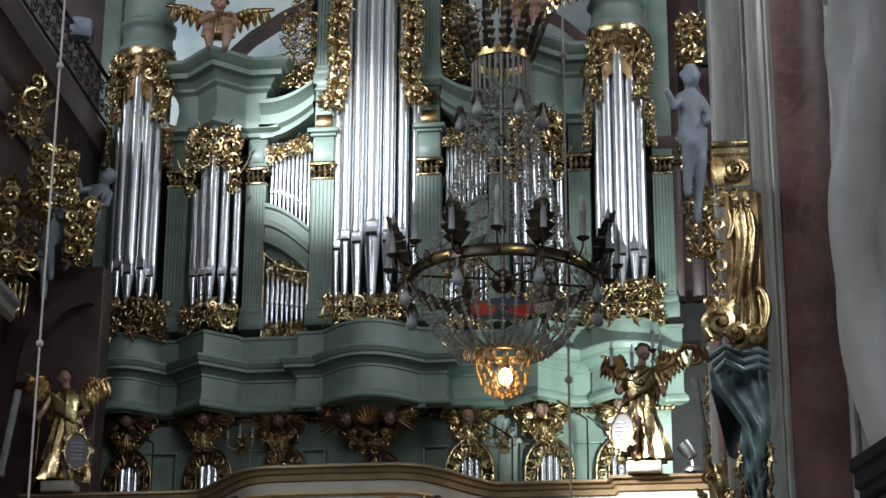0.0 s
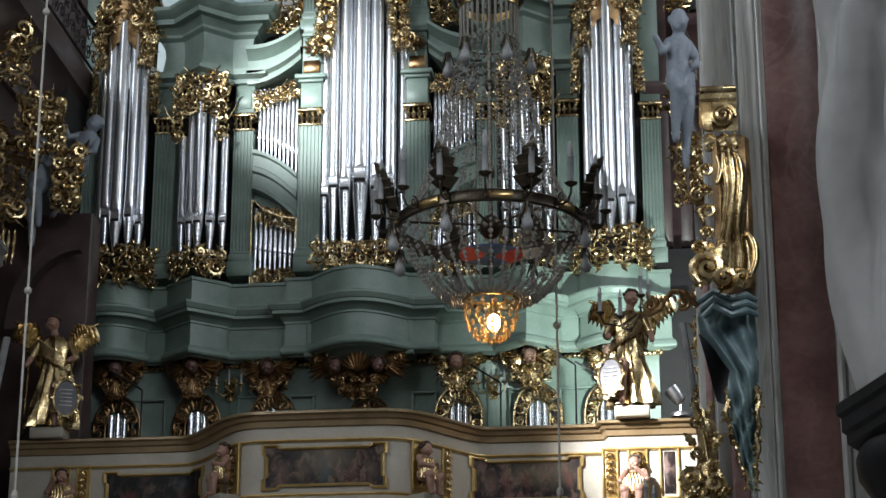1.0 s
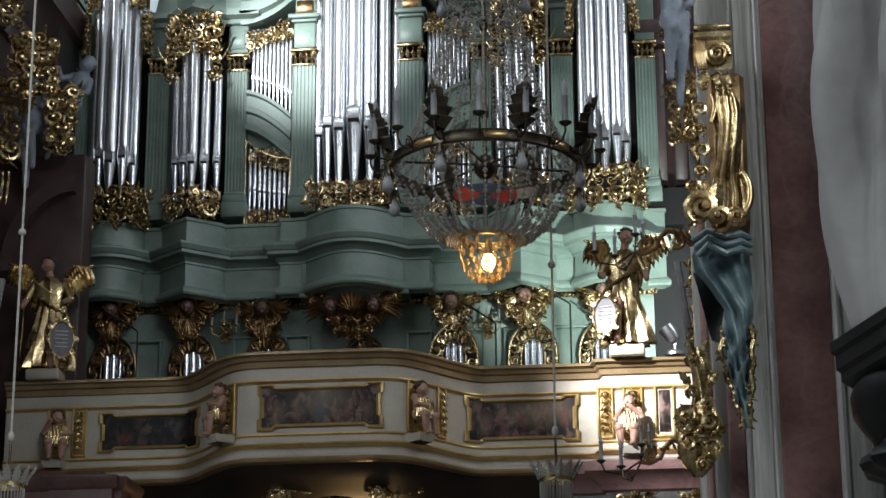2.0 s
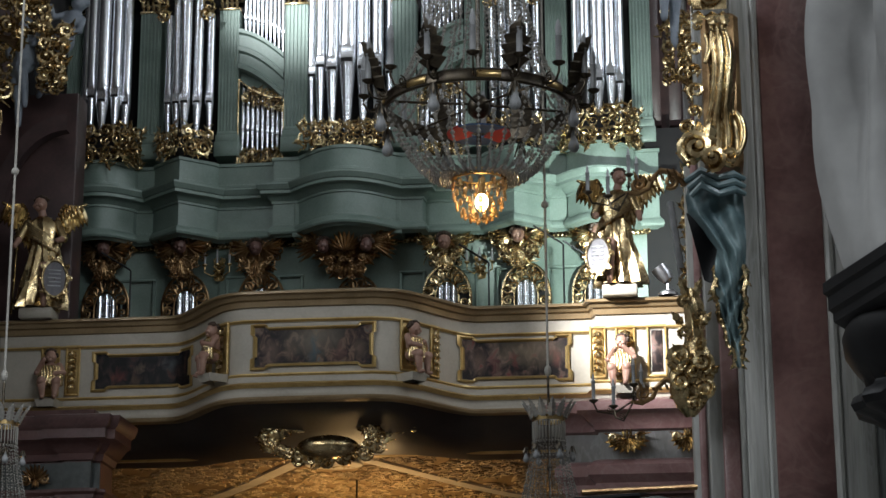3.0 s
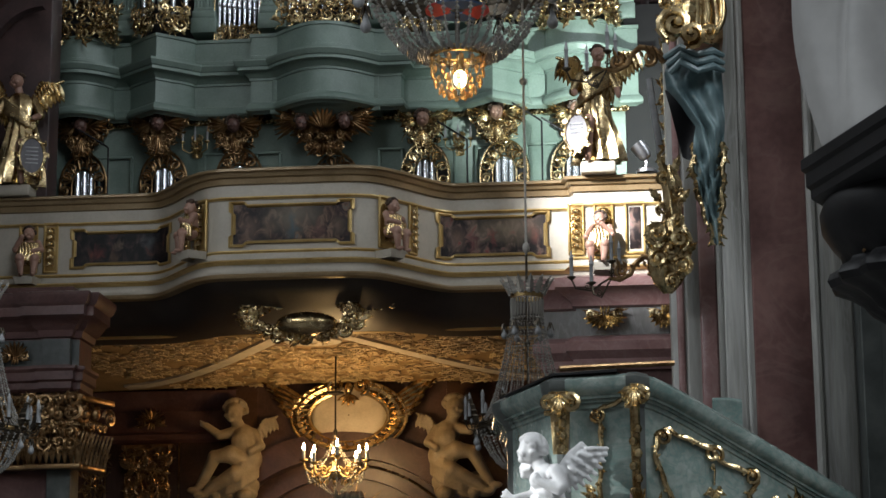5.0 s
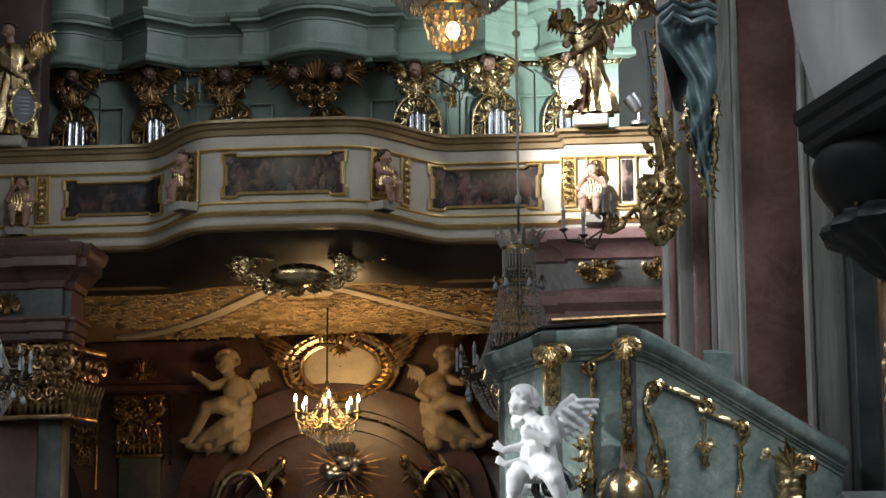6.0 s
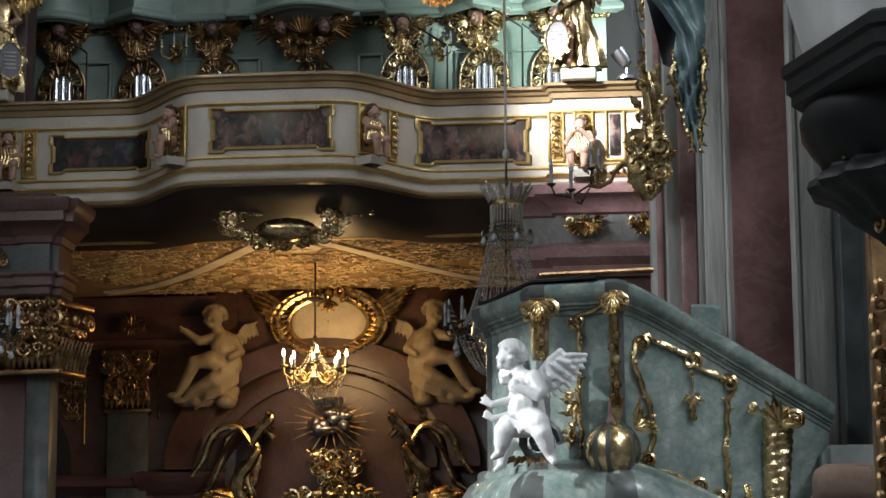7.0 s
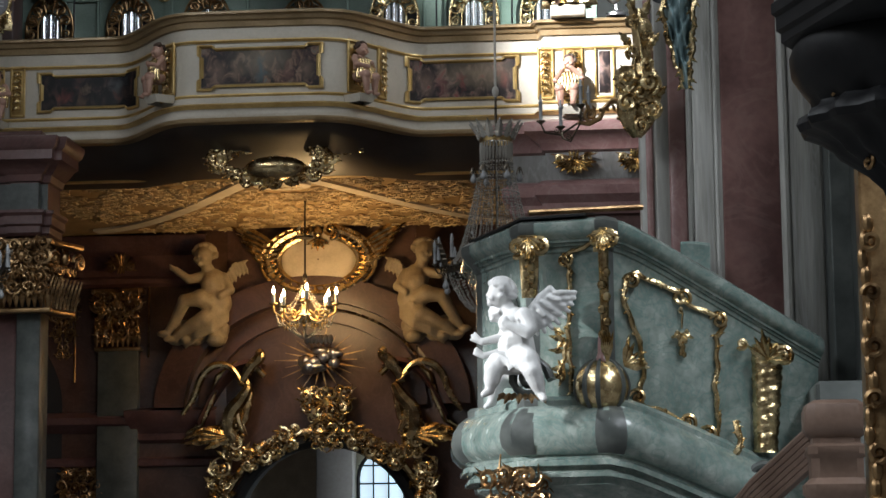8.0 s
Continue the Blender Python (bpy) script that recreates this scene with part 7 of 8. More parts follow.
    prism.v += [(0, 0, 0.0), (0.013, 0, -0.03), (0, 0.013, -0.03), (-0.013, 0, -0.03), (0, -0.013, -0.03), (0.009, 0, -0.27), (0, 0.009, -0.27), (-0.009, 0, -0.27), (0, -0.009, -0.27), (0, 0, -0.31)]
    prism.f += [(0, 1, 2), (0, 2, 3), (0, 3, 4), (0, 4, 1), (1, 5, 6, 2), (2, 6, 7, 3), (3, 7, 8, 4), (4, 8, 5, 1), (9, 6, 5), (9, 7, 6), (9, 8, 7), (9, 5, 8)]
    prism = prism.mesh("prism", 0)
    for k in range(30):
        a = 2 * math.pi * k / 30
        part("prism", prism, CRYSTAL, ch, "hanging cut prism", m=pose(0.25 * math.cos(a), 0.25 * math.sin(a), 2.02))
    g = Geo()
    g.tube(ring_pts(0.24, 1.70, 32), 0.008, 5)
    part("wire_ring", g, BRONZE, ch)
    for k in range(6):
        a = 2 * math.pi * k / 6
        ob = part("bulb_holder", cup, BRONZE, ch, m=pose(0.30 * math.cos(a), 0.30 * math.sin(a), 1.70, 0, 0, math.degrees(a) + 90))
        part("glass_bulb", drop, CANDLE, ob, "unlit frosted bulb")
    # basket
    part("basket_band", Geo().lathe(0, 0, [(0.215, -0.66), (0.23, -0.655), (0.235, -0.62), (0.225, -0.60), (0.21, -0.60)], 32), BRASS, ch, "brass basket band")
    bead = Geo().blob((0, 0, 0), (0.022, 0.012, 0.034), 7, 5).mesh("amber_drop")
    for row, (r, z, n) in enumerate(((0.225, -0.71, 14), (0.218, -0.79, 14), (0.195, -0.87, 13), (0.15, -0.94, 11), (0.085, -0.98, 7))):
        for k in range(n):
            a = 2 * math.pi * (k + 0.5 * (row % 2)) / n
            part("amber_drop", bead, AMBER, ch, "amber glass drop", m=pose(r * math.cos(a), r * math.sin(a), z, 0, 0, math.degrees(a) + 90))
    g = Geo()
    for k in range(14):
        a = 2 * math.pi * k / 14
        g.tube([(0.225 * math.cos(a), 0.225 * math.sin(a), -0.66), (0.22 * math.cos(a), 0.22 * math.sin(a), -0.80), (0.15 * math.cos(a), 0.15 * math.sin(a), -0.94), (0.02 * math.cos(a), 0.02 * math.sin(a), -0.99)], 0.004, 4)
    part("basket_wires", g, BRASS, ch)
    return ch


main = crystal_chandelier(pose(-1.58, 17.0, 7.66), "large crystal chandelier with bronze leaves, candles and lit amber basket")
part("bulb", Geo().blob((0.02, 0, -0.84), (0.055, 0.055, 0.075), 14, 10), BULB, main, "glowing bulb")
part("bulb_socket", Geo().lathe(0.02, 0, [(0.03, -0.64), (0.03, -0.76)], 12), BRASS, main)
# red and blue disc over the basket
for k in range(8):
    a0, a1 = math.pi / 4 * k + 0.2, math.pi / 4 * (k + 1) + 0.2
    g = Geo()
    rows = [[(0.07 * math.cos(a), 0.07 * math.sin(a), z) for a in (a0, (a0 + a1) / 2, a1)] + [(0.27 * math.cos(a), 0.27 * math.sin(a), z) for a in (a1, (a0 + a1) / 2, a0)] for z in (-0.25, -0.235)]
    g.grid(rows, True, True)
    part("disc_segment", g, BLUEPAINT if k in (1, 2, 5, 6) else REDPAINT, main, "blue segment" if k in (1, 2, 5, 6) else "red segment", smooth=0)

for x, y, z in ((-1.06, 17.4, 3.96), (-5.57, 17.0, 3.96)):
    ob = copy_thing(main, pose(x, y, z) @ Matrix.Scale(0.53, 4))
    tagged(ob, "smaller crystal chandelier with grey candles on a long cord")
    for o in list(ob.children):
        if o.name.startswith("crown_leaf"):
            o.matrix_basis = o.matrix_basis @ Matrix.Diagonal((1.3, 0.9, 0.62, 1))
            o.material_slots[0].link = "OBJECT"
            o.material_slots[0].material = CRYSTAL
        if o.name.startswith(("bulb", "disc_segment")) and not o.name.startswith("bulb_holder"):
            for q in list(o.children_recursive):
                bpy.data.objects.remove(q)
            bpy.data.objects.remove(o)
for x, y, z0, knobs in ((-1.06, 17.4, 5.4, (9.93, 6.90)), (-5.57, 17.0, 5.4, (9.88, 7.25)), (-1.58, 17.0, 10.5, ())):
    g = Geo().tube([(x, y, z0), (x, y, 20.05)], 0.011, 6)
    g.blob((x, y, z0 + 0.06), (0.03, 0.03, 0.05), 8, 6)
    for z in knobs:
        g.blob((x, y, z), (0.035, 0.035, 0.035), 8, 6)
    solid("hanging_cord", g, CORD, "thin pale chandelier cord with small knobs", "cord", "chandelier cords")

# lit candle chandelier under the loft
lit = thing("candle_chandelier", "brass chandelier with lit candle bulbs under the loft", "chandelier", pose(-3.80, 24.9, 4.45))
g = Geo().tube([(0, 0, 0.12), (0, 0, 1.42)], 0.012, 6)
g.blob((0, 0, 0.5), (0.03, 0.03, 0.06)).lathe(0, 0, [(0.005, 0.95), (0.10, 0.97), (0.11, 0.99), (0.02, 1.0)], 12)
part("chain", g, BRONZE, lit, "dark hanging rod")
g = Geo().lathe(0, 0, [(0.005, -0.12), (0.03, -0.08), (0.02, -0.05), (0.07, 0.0), (0.09, 0.05), (0.04, 0.10), (0.03, 0.18), (0.06, 0.22), (0.02, 0.28)], 14)
part("body", g, BRASS, lit, "turned brass body")
arm = Geo().tube([(0, -0.05, 0.05), (0, -0.14, -0.02), (0, -0.26, -0.04), (0, -0.36, 0.03), (0, -0.37, 0.12)], [0.014, 0.013, 0.012, 0.012, 0.012], 6)
arm.scroll((0, -0.20, 0.05), 0.06, 1.4, 0, 1, 0.010, 0, "yz")
arm.lathe(0, -0.37, [(0.01, 0.10), (0.05, 0.125), (0.05, 0.135), (0.01, 0.135)], 10)
for k in range(5):
    arm.blob((0, -0.12 - 0.05 * k, -0.07 - 0.01 * (k % 2)), (0.012, 0.012, 0.03), 5, 4)
arm = arm.mesh("candle_arm")
wax = Geo().lathe(0, -0.37, [(0.02, 0.13), (0.02, 0.24), (0.01, 0.245)], 10).mesh("candle")
fl = Geo().lathe(0, -0.37, [(0.007, 0.24), (0.017, 0.262), (0.017, 0.285), (0.009, 0.315), (0.001, 0.335)], 10).mesh("candle_bulb")
for k in range(8):
    mm = pose(0, 0, 0.0 if k % 2 else 0.06, 0, 0, 45 * k + 12)
    ob = part("candle_arm", arm, BRASS, lit, m=mm)
    part("candle", wax, CANDLE, ob)
    part("candle_bulb", fl, FLAME, ob, "glowing candle bulb")
    g = Geo()
    a0, a1 = radians(45 * k + 12), radians(45 * k + 57)
    strand(g, (0.34 * math.sin(a0), -0.34 * math.cos(a0), 0.06), (0.34 * math.sin(a1), -0.34 * math.cos(a1), 0.06), 0.13, 0.013, 14)
    strand(g, (0.34 * math.sin(a0), -0.34 * math.cos(a0), 0.03), (0.03 * math.sin(a0), -0.03 * math.cos(a0), -0.22), 0.02, 0.013, 16)
    strand(g, (0.30 * math.sin(a0), -0.30 * math.cos(a0), 0.10), (0.03 * math.sin(a0), -0.03 * math.cos(a0), 0.42), 0.08, 0.011, 18)
    tagged(part("crystal_string", g, CRYSTAL, lit, smooth=0), kind="stuff")


def sconce(m, label, group, arms=3, reach=0.16, mat=BRASS):
    """A wall sconce with curved arms and candles."""
    t = thing("wall_sconce", label, "sconce", m, group)
    part("back_plate", carving(0.12, 0.30, 90, 0.045, 0.02, thick=0.012), mat, t, m=pose(0, 0, -0.15))
    for k in range(arms):
        x = (k - (arms - 1) / 2) * reach
        g = Geo().tube([(0, -0.02, -0.05), (x * 0.5, -0.10, -0.12), (x, -0.15, -0.08), (x, -0.16, 0.0)], 0.009, 6)
        g.lathe(x, -0.16, [(0.008, -0.01), (0.035, 0.01), (0.035, 0.02), (0.01, 0.02)], 10)
        ob = part("candle_arm", g, mat, t)
        part("candle", Geo().lathe(x, -0.16, [(0.016, 0.02), (0.016, 0.15), (0.008, 0.16), (0.010, 0.19), (0.001, 0.22)], 10), CANDLE, ob, "grey imitation candle")
    return t


sconce(pose(-5.79, Y + 0.14, 8.86), "brass wall sconce with three candles on the organ case", "organ sconces")
sconce(pose(-2.42, Y + 0.14, 8.78), "brass wall sconce with three candles on the organ case", "organ sconces")


def big_sconce(m, label):
    """A long gilt arm from the wall on the +x side, with drooping branches and candles."""
    t = thing("gilt_sconce", label, "sconce", m, "gilt sconces of the pulpit pier")
    g = Geo()
    g.tube([(0.62, 0, 0.0), (0.50, 0, 0.14), (0.36, 0, 0.17), (0.26, 0, 0.08), (0.22, 0, -0.02), (0.10, 0, -0.08), (-0.02, 0, -0.06)], [0.035, 0.04, 0.035, 0.03, 0.03, 0.028, 0.02], 8)
    g.scroll((0.46, 0, 0.04), 0.08, 1.5, 0.8, -1, 0.028, 0.0)
    g.scroll((0.12, 0, 0.02), 0.08, 1.5, 2.2, 1, 0.024, 0.0)
    for k in range(9):
        g.leaf((0.6 - 0.07 * k, -0.02, 0.05), (0.56 - 0.07 * k, -0.05, 0.13 + 0.05 * math.sin(k)), 0.05, (0, -1, 0), 2, 0.2)
    part("main_arm", g, OLD_SHADE_GOLD, t, "gilt leafy arm")
    for x, y, dz in ((-0.42, 0.0, -0.06), (-0.20, -0.16, -0.16), (0.02, -0.12, 0.08), (0.10, 0.12, 0.06)):
        g = Geo().tube([(0.02, 0, -0.04), (x * 0.5, y * 0.6, dz - 0.13), (x * 0.9, y, dz - 0.10), (x, y, dz)], 0.011, 6)
        g.lathe(x, y, [(0.01, dz - 0.01), (0.05, dz + 0.02), (0.05, dz + 0.03), (0.01, dz + 0.03)], 10)
        g.scroll((x * 0.6, y * 0.6, dz - 0.08), 0.035, 1.3, 0, 1, 0.008, 0)
        ob = part("candle_arm", g, BRONZE, t)
        part("candle", Geo().lathe(x, y, [(0.02, dz + 0.03), (0.02, dz + 0.22), (0.028, dz + 0.23), (0.016, dz + 0.25), (0.01, dz + 0.31), (0.001, dz + 0.33)], 10), CANDLE, ob, "grey imitation candle")


big_sconce(pose(-0.27, 13.08, 5.68) @ Matrix.Scale(0.6, 4), "gilt scrolled sconce with grey candles by the drapery")
big_sconce(pose(-0.29, 13.72, 4.46) @ Matrix.Scale(0.6, 4), "gilt scrolled sconce with grey candles on the pier")

# gilt console closing the parapet
gc = thing("gilt_console", "heavy gilt carved console on the pulpit pier", "console", pose(0.115, 13.75, 4.75) @ Matrix.Scale(0.53, 4))
rows = []
for i in range(41):
    t = i / 40
    w = between(0.8 - 1.62 * t, ((0.8, 0.07), (0.6, 0.13), (0.35, 0.12), (0.1, 0.13), (-0.05, 0.22), (-0.3, 0.27), (-0.55, 0.24), (-0.7, 0.16), (-0.82, 0.05)))
    rows.append([(-0.02 + 0.05 * math.sin(5 * t) + w * math.cos(a) * (1 + 0.07 * math.sin(5 * a + 9 * t)), -0.8 * w * math.sin(a) * (1 + 0.16 * math.sin(6 * a + 11 * t)), 0.8 - 1.62 * t) for a in [math.pi * (k / 24 * 1.1 - 0.05) for k in range(25)]])
part("body", Geo().grid(rows), GOLD, gc, "smooth gilt body", smooth=60)
for x, z, r, st, h, th in ((-0.17, -0.10, 0.14, 0.6, 1, 0.05), (0.10, -0.18, 0.13, 2.4, -1, 0.045), (-0.16, -0.42, 0.13, 3.6, -1, 0.045), (0.12, -0.52, 0.12, 5.0, 1, 0.045), (-0.02, -0.30, 0.10, 1.5, 1, 0.035), (0.0, -0.70, 0.09, 4.0, -1, 0.035), (-0.10, 0.62, 0.07, 1.0, 1, 0.03), (0.09, 0.42, 0.08, 2.0, -1, 0.03), (-0.10, 0.22, 0.08, 0.4, 1, 0.03), (0.08, 0.08, 0.07, 3.0, -1, 0.03)):
    part("scroll", Geo().scroll((x, -0.20 if z < 0 else -0.12, z), r, 1.6, st, h, th, 0.06, fronds=3), GOLD, gc)
for x, z, dx, dz in ((-0.05, 0.66, -0.10, 0.24), (0.03, 0.66, 0.10, 0.22), (0.10, 0.3, 0.14, 0.14), (-0.12, 0.32, -0.14, 0.14), (-0.15, -0.3, -0.18, 0.10), (0.15, -0.35, 0.16, 0.12)):
    part("acanthus", Geo().leaf((x, -0.12, z), (x + dx, -0.20, z + dz), 0.15, (0, -1, 0), 3, 0.15), GOLD, gc)

# gilt cartouche under the swelling of the loft
ct = thing("soffit_cartouche", "gilt carved cartouche with a polished boss under the loft", "ornament", pose(-3.80, 22.50, 5.89))
part("boss", Geo().blob((0.06, -0.06, -0.08), (0.34, 0.2, 0.13), 20, 12), GOLD, ct, "polished gilt boss")
g = Geo()
rng = random.Random(14)
for k in range(54):
    a = 2 * math.pi * k / 54
    r0 = 1.0 + rng.uniform(-0.12, 0.12)
    c = Vector((0.60 * r0 * math.cos(a), 0.06 - 0.1 * math.cos(a) ** 2, 0.02 + 0.20 * r0 * math.sin(a)))
    g.scroll(c, rng.uniform(0.05, 0.09), 1.3, rng.uniform(0, 6), rng.choice((-1, 1)), 0.03, 0.05, fronds=2)
    g.leaf(c, c + Vector((0.13 * math.cos(a), -0.03, 0.09 * math.sin(a))), 0.06, (0, -1, -0.3), 2, 0.1)
for s in (-1, 1):
    for k in range(5):
        g.scroll((s * (0.60 + 0.09 * k), 0.15, 0.08 + 0.02 * k), 0.05, 1.2, k, s, 0.015, 0.03)
part("surround", g, GOLD, ct, "gilt scrolls")

# ---- portal ornaments under the loft ----
ov = thing("oval_cartouche", "oval ivory cartouche in a wide gilt surround over the portal", "ornament", pose(-3.86, BACK - 0.15, 5.38))
part("field", Geo().lathe(0, 0, [(0.01, 0.06), (0.36, 0.05), (0.40, 0.03), (0.42, 0.0)], 36).mesh("field"), IVORY, ov, m=pose(0, 0, 0, 90) @ Matrix.Diagonal((1.12, 0.86, 1, 1)))
g = Geo()
for r, th in ((0.44, 0.035), (0.56, 0.05), (0.63, 0.025)):
    g.tube([(r * 1.15 * math.cos(a), -0.04, r * 0.72 * math.sin(a) - 0.02) for a in [math.pi * (0.60 + 1.8 * k / 40) for k in range(41)]], th, 7)
for k in range(30):
    a = math.pi * (0.62 + 1.76 * k / 29)
    g.leaf((0.46 * 1.15 * math.cos(a), -0.05, 0.46 * 0.72 * math.sin(a)), (0.63 * 1.15 * math.cos(a + 0.1), -0.06, 0.63 * 0.72 * math.sin(a + 0.1)), 0.09, (0, -1, 0), 1, 0.1)
for s in (-1, 1):
    for k in range(6):
        g.leaf((s * 0.55, 0.0, -0.1 + 0.06 * k), (s * (0.85 + 0.07 * k), -0.04, 0.05 + 0.1 * k), 0.13, (0, -1, 0), 2, 0.05)
    g.scroll((s * 0.16, -0.06, 0.36), 0.11, 1.5, 1.5, -s, 0.035, 0.05)
part("surround", g, GOLD, ov, "gilt leafy surround")
g = Geo()
for k in range(5):
    a = radians(-150 + 30 * k)
    g.leaf((0, -0.06, 0.26), (0.17 * math.cos(a), -0.10, 0.26 + 0.17 * math.sin(a)), 0.08, (0, -1, 0), 1)
g.blob((0, -0.08, 0.33), (0.06, 0.05, 0.08))
part("pendant", g, GOLD, ov, "gilt pendant")


def reclining(s):
    """A large stucco child figure that leans back on the arch, an arm and both legs stretched outwards."""
    g = Geo()
    face(g, (0.01 * s, -0.20, 1.06), 0.125, (s * -0.35, -0.93))
    rng = random.Random(5)
    for k in range(70):
        a, b = rng.uniform(0, 6.28), rng.uniform(-0.2, 1.5)
        if math.sin(a) * math.cos(b) < -0.35 and b < 0.8:
            continue
        g.blob((0.02 * s + 0.140 * math.cos(a) * math.cos(b), -0.17 + 0.140 * math.sin(a) * math.cos(b), 1.09 + 0.135 * math.sin(b)), (0.040, 0.040, 0.034), 7, 5)
    limb(g, [(0.09 * s, -0.14, 0.84), (0.04 * s, -0.17, 0.95)], [0.085, 0.075])
    limb(g, [(0.12 * s, -0.12, 0.76), (0.17 * s, -0.13, 0.62), (0.20 * s, -0.12, 0.48)], [0.165, 0.150, 0.165])
    g.blob((0.10 * s, -0.24, 0.70), (0.12, 0.08, 0.12))
    limb(g, [(0.0, -0.15, 0.82), (-0.17 * s, -0.22, 0.78), (-0.33 * s, -0.24, 0.90)], [0.078, 0.060, 0.044])
    for k in range(3):
        limb(g, [(-0.33 * s, -0.24, 0.90), (-0.40 * s, -0.25 - 0.02 * k, 0.93 + 0.03 * (k - 1))], [0.030, 0.014])
    limb(g, [(0.24 * s, -0.12, 0.80), (0.35 * s, -0.18, 0.64), (0.24 * s, -0.28, 0.56)], [0.078, 0.062, 0.044])
    limb(g, [(0.18 * s, -0.14, 0.44), (-0.02 * s, -0.28, 0.53), (-0.21 * s, -0.28, 0.50), (-0.32 * s, -0.22, 0.30), (-0.43 * s, -0.20, 0.13)], [0.130, 0.115, 0.092, 0.072, 0.046])
    g.blob((-0.49 * s, -0.22, 0.10), (0.085, 0.045, 0.045))
    limb(g, [(0.20 * s, -0.14, 0.38), (0.05 * s, -0.28, 0.28), (-0.08 * s, -0.26, 0.22), (-0.24 * s, -0.22, 0.14), (-0.35 * s, -0.20, 0.05)], [0.130, 0.110, 0.090, 0.066, 0.044])
    g.blob((-0.41 * s, -0.22, 0.03), (0.08, 0.045, 0.04))
    for k in range(9):  # cloth that falls from the hip along the arch
        limb(g, [(0.32 * s, -0.16, 0.50 - 0.03 * k), (0.14 * s, -0.30, 0.40 - 0.035 * k), (-0.06 * s, -0.26, 0.20 - 0.02 * k), (-0.22 * s, -0.16, 0.04 - 0.015 * k)], [0.018, 0.034, 0.026, 0.012])
    for k in range(14):  # clouds under the figure
        g.blob((s * rng.uniform(-0.35, 0.35), -0.10 + rng.uniform(-0.06, 0.06), rng.uniform(-0.02, 0.22)), (rng.uniform(0.08, 0.15), 0.10, rng.uniform(0.06, 0.10)), 10, 7)
    wing(g, (0.22 * s, 0.02, 0.78), 0.30, 0.26, s, 0.02, 7, 0.085, 3)
    return g


for x, s in ((-5.30, 1), (-2.50, -1)):
    ob = statue(reclining(s), ARCHSTUCCO, "warm stucco child figure lying on the portal arch", pose(x, BACK - 0.14, 4.36), 0.013, "figures on the portal arch")
gl = thing("glory", "silvered clouds with gilt rays over the portal", "ornament", pose(-3.84, BACK - 0.2, 4.12))
g = Geo()
rng = random.Random(8)
for k in range(16):
    g.blob((rng.uniform(-0.24, 0.24), rng.uniform(-0.1, 0.02), rng.uniform(-0.18, 0.14)), (rng.uniform(0.06, 0.13), 0.07, rng.uniform(0.04, 0.08)), 10, 7)
for k in range(6):
    g.blob((-0.15 + 0.06 * k, -0.12, 0.24), (0.035, 0.05, 0.06), 8, 6)
part("clouds", g, LEAD, gl, "silvered clouds")
for k in range(22):
    a = 2 * math.pi * k / 22
    r = 0.46 + 0.12 * (k % 2)
    part("ray", Geo().tube([(0.1 * math.cos(a), 0.06, 0.08 * math.sin(a)), (r * math.cos(a), 0.04, 0.7 * r * math.sin(a))], [0.02, 0.004], 4), OLD_SHADE_GOLD, gl, "gilt ray")
pd = thing("portal_pediment", "dark gilt scrolled pediment over the portal", "pediment", pose(-3.80, BACK - 0.12, 0))
for s in (-1, 1):
    g = Geo()
    path = [(s * 1.72, -0.05, 3.22), (s * 1.52, -0.1, 3.34), (s * 1.40, -0.12, 3.62), (s * 1.32, -0.12, 3.92), (s * 1.08, -0.12, 4.08), (s * 0.84, -0.14, 4.04), (s * 0.72, -0.14, 3.92)]
    g.tube(path, [0.03, 0.035, 0.04, 0.045, 0.05, 0.045, 0.04], 8)
    part("upper_scroll", g, GOLD, pd, "gilt scroll")
    g = Geo()
    g.tube([(s * 1.0, -0.1, 3.98), (s * 0.92, -0.12, 3.7), (s * 0.98, -0.12, 3.4), (s * 1.1, -0.12, 3.2)], [0.05, 0.06, 0.07, 0.05], 8)
    for k in range(12):
        g.leaf((s * (1.05 + 0.03 * k), -0.12, 3.3), (s * (1.0 + 0.07 * k), -0.18, 3.14 + 0.10 * math.sin(k * 1.7)), 0.11, (0, -1, 0), 2, 0.1)
    part("side_console", g, GOLD, pd, "gilt leafy console")
    g = Geo()
    rows = []
    for i in range(9):
        t = i / 8
        rows.append([(s * (0.75 + 0.8 * t), y, 3.98 + 0.16 * math.sin(t * 2.6) - 0.75 * t * t + dz) for y, dz in ((0.1, 0.1), (-0.2, 0.1), (-0.25, 0.04), (-0.1, 0.0), (0.1, -0.02))])
    part("pediment_moulding", Geo().grid(rows), RED, pd, "dark red moulding")
g = Geo()
path = [(-1.30 * math.cos(math.pi * k / 24), -0.08, 2.0 + 1.24 * math.sin(math.pi * k / 24)) for k in range(25)]
g.tube(path, 0.05, 8)
for k in range(25):
    p = Vector(path[k])
    g.leaf(p, p + Vector((0.14 * math.cos(k * 2.1), -0.06, 0.14 * math.sin(k * 2.1))), 0.1, (0, -1, 0), 2, 0.1)
    if k % 4 == 2:
        g.scroll(p + Vector((0, -0.05, 0.06)), 0.08, 1.4, k, 1 if k < 12 else -1, 0.03, 0.03)
part("dark_arch", Geo().tube([(-1.16 * math.cos(math.pi * k / 24), -0.02, 2.0 + 1.11 * math.sin(math.pi * k / 24)) for k in range(25)], 0.075, 8), BLACK, pd, "black doorway arch")
part("door_surround", g, GOLD, pd, "gilt rocaille edge of the doorway")


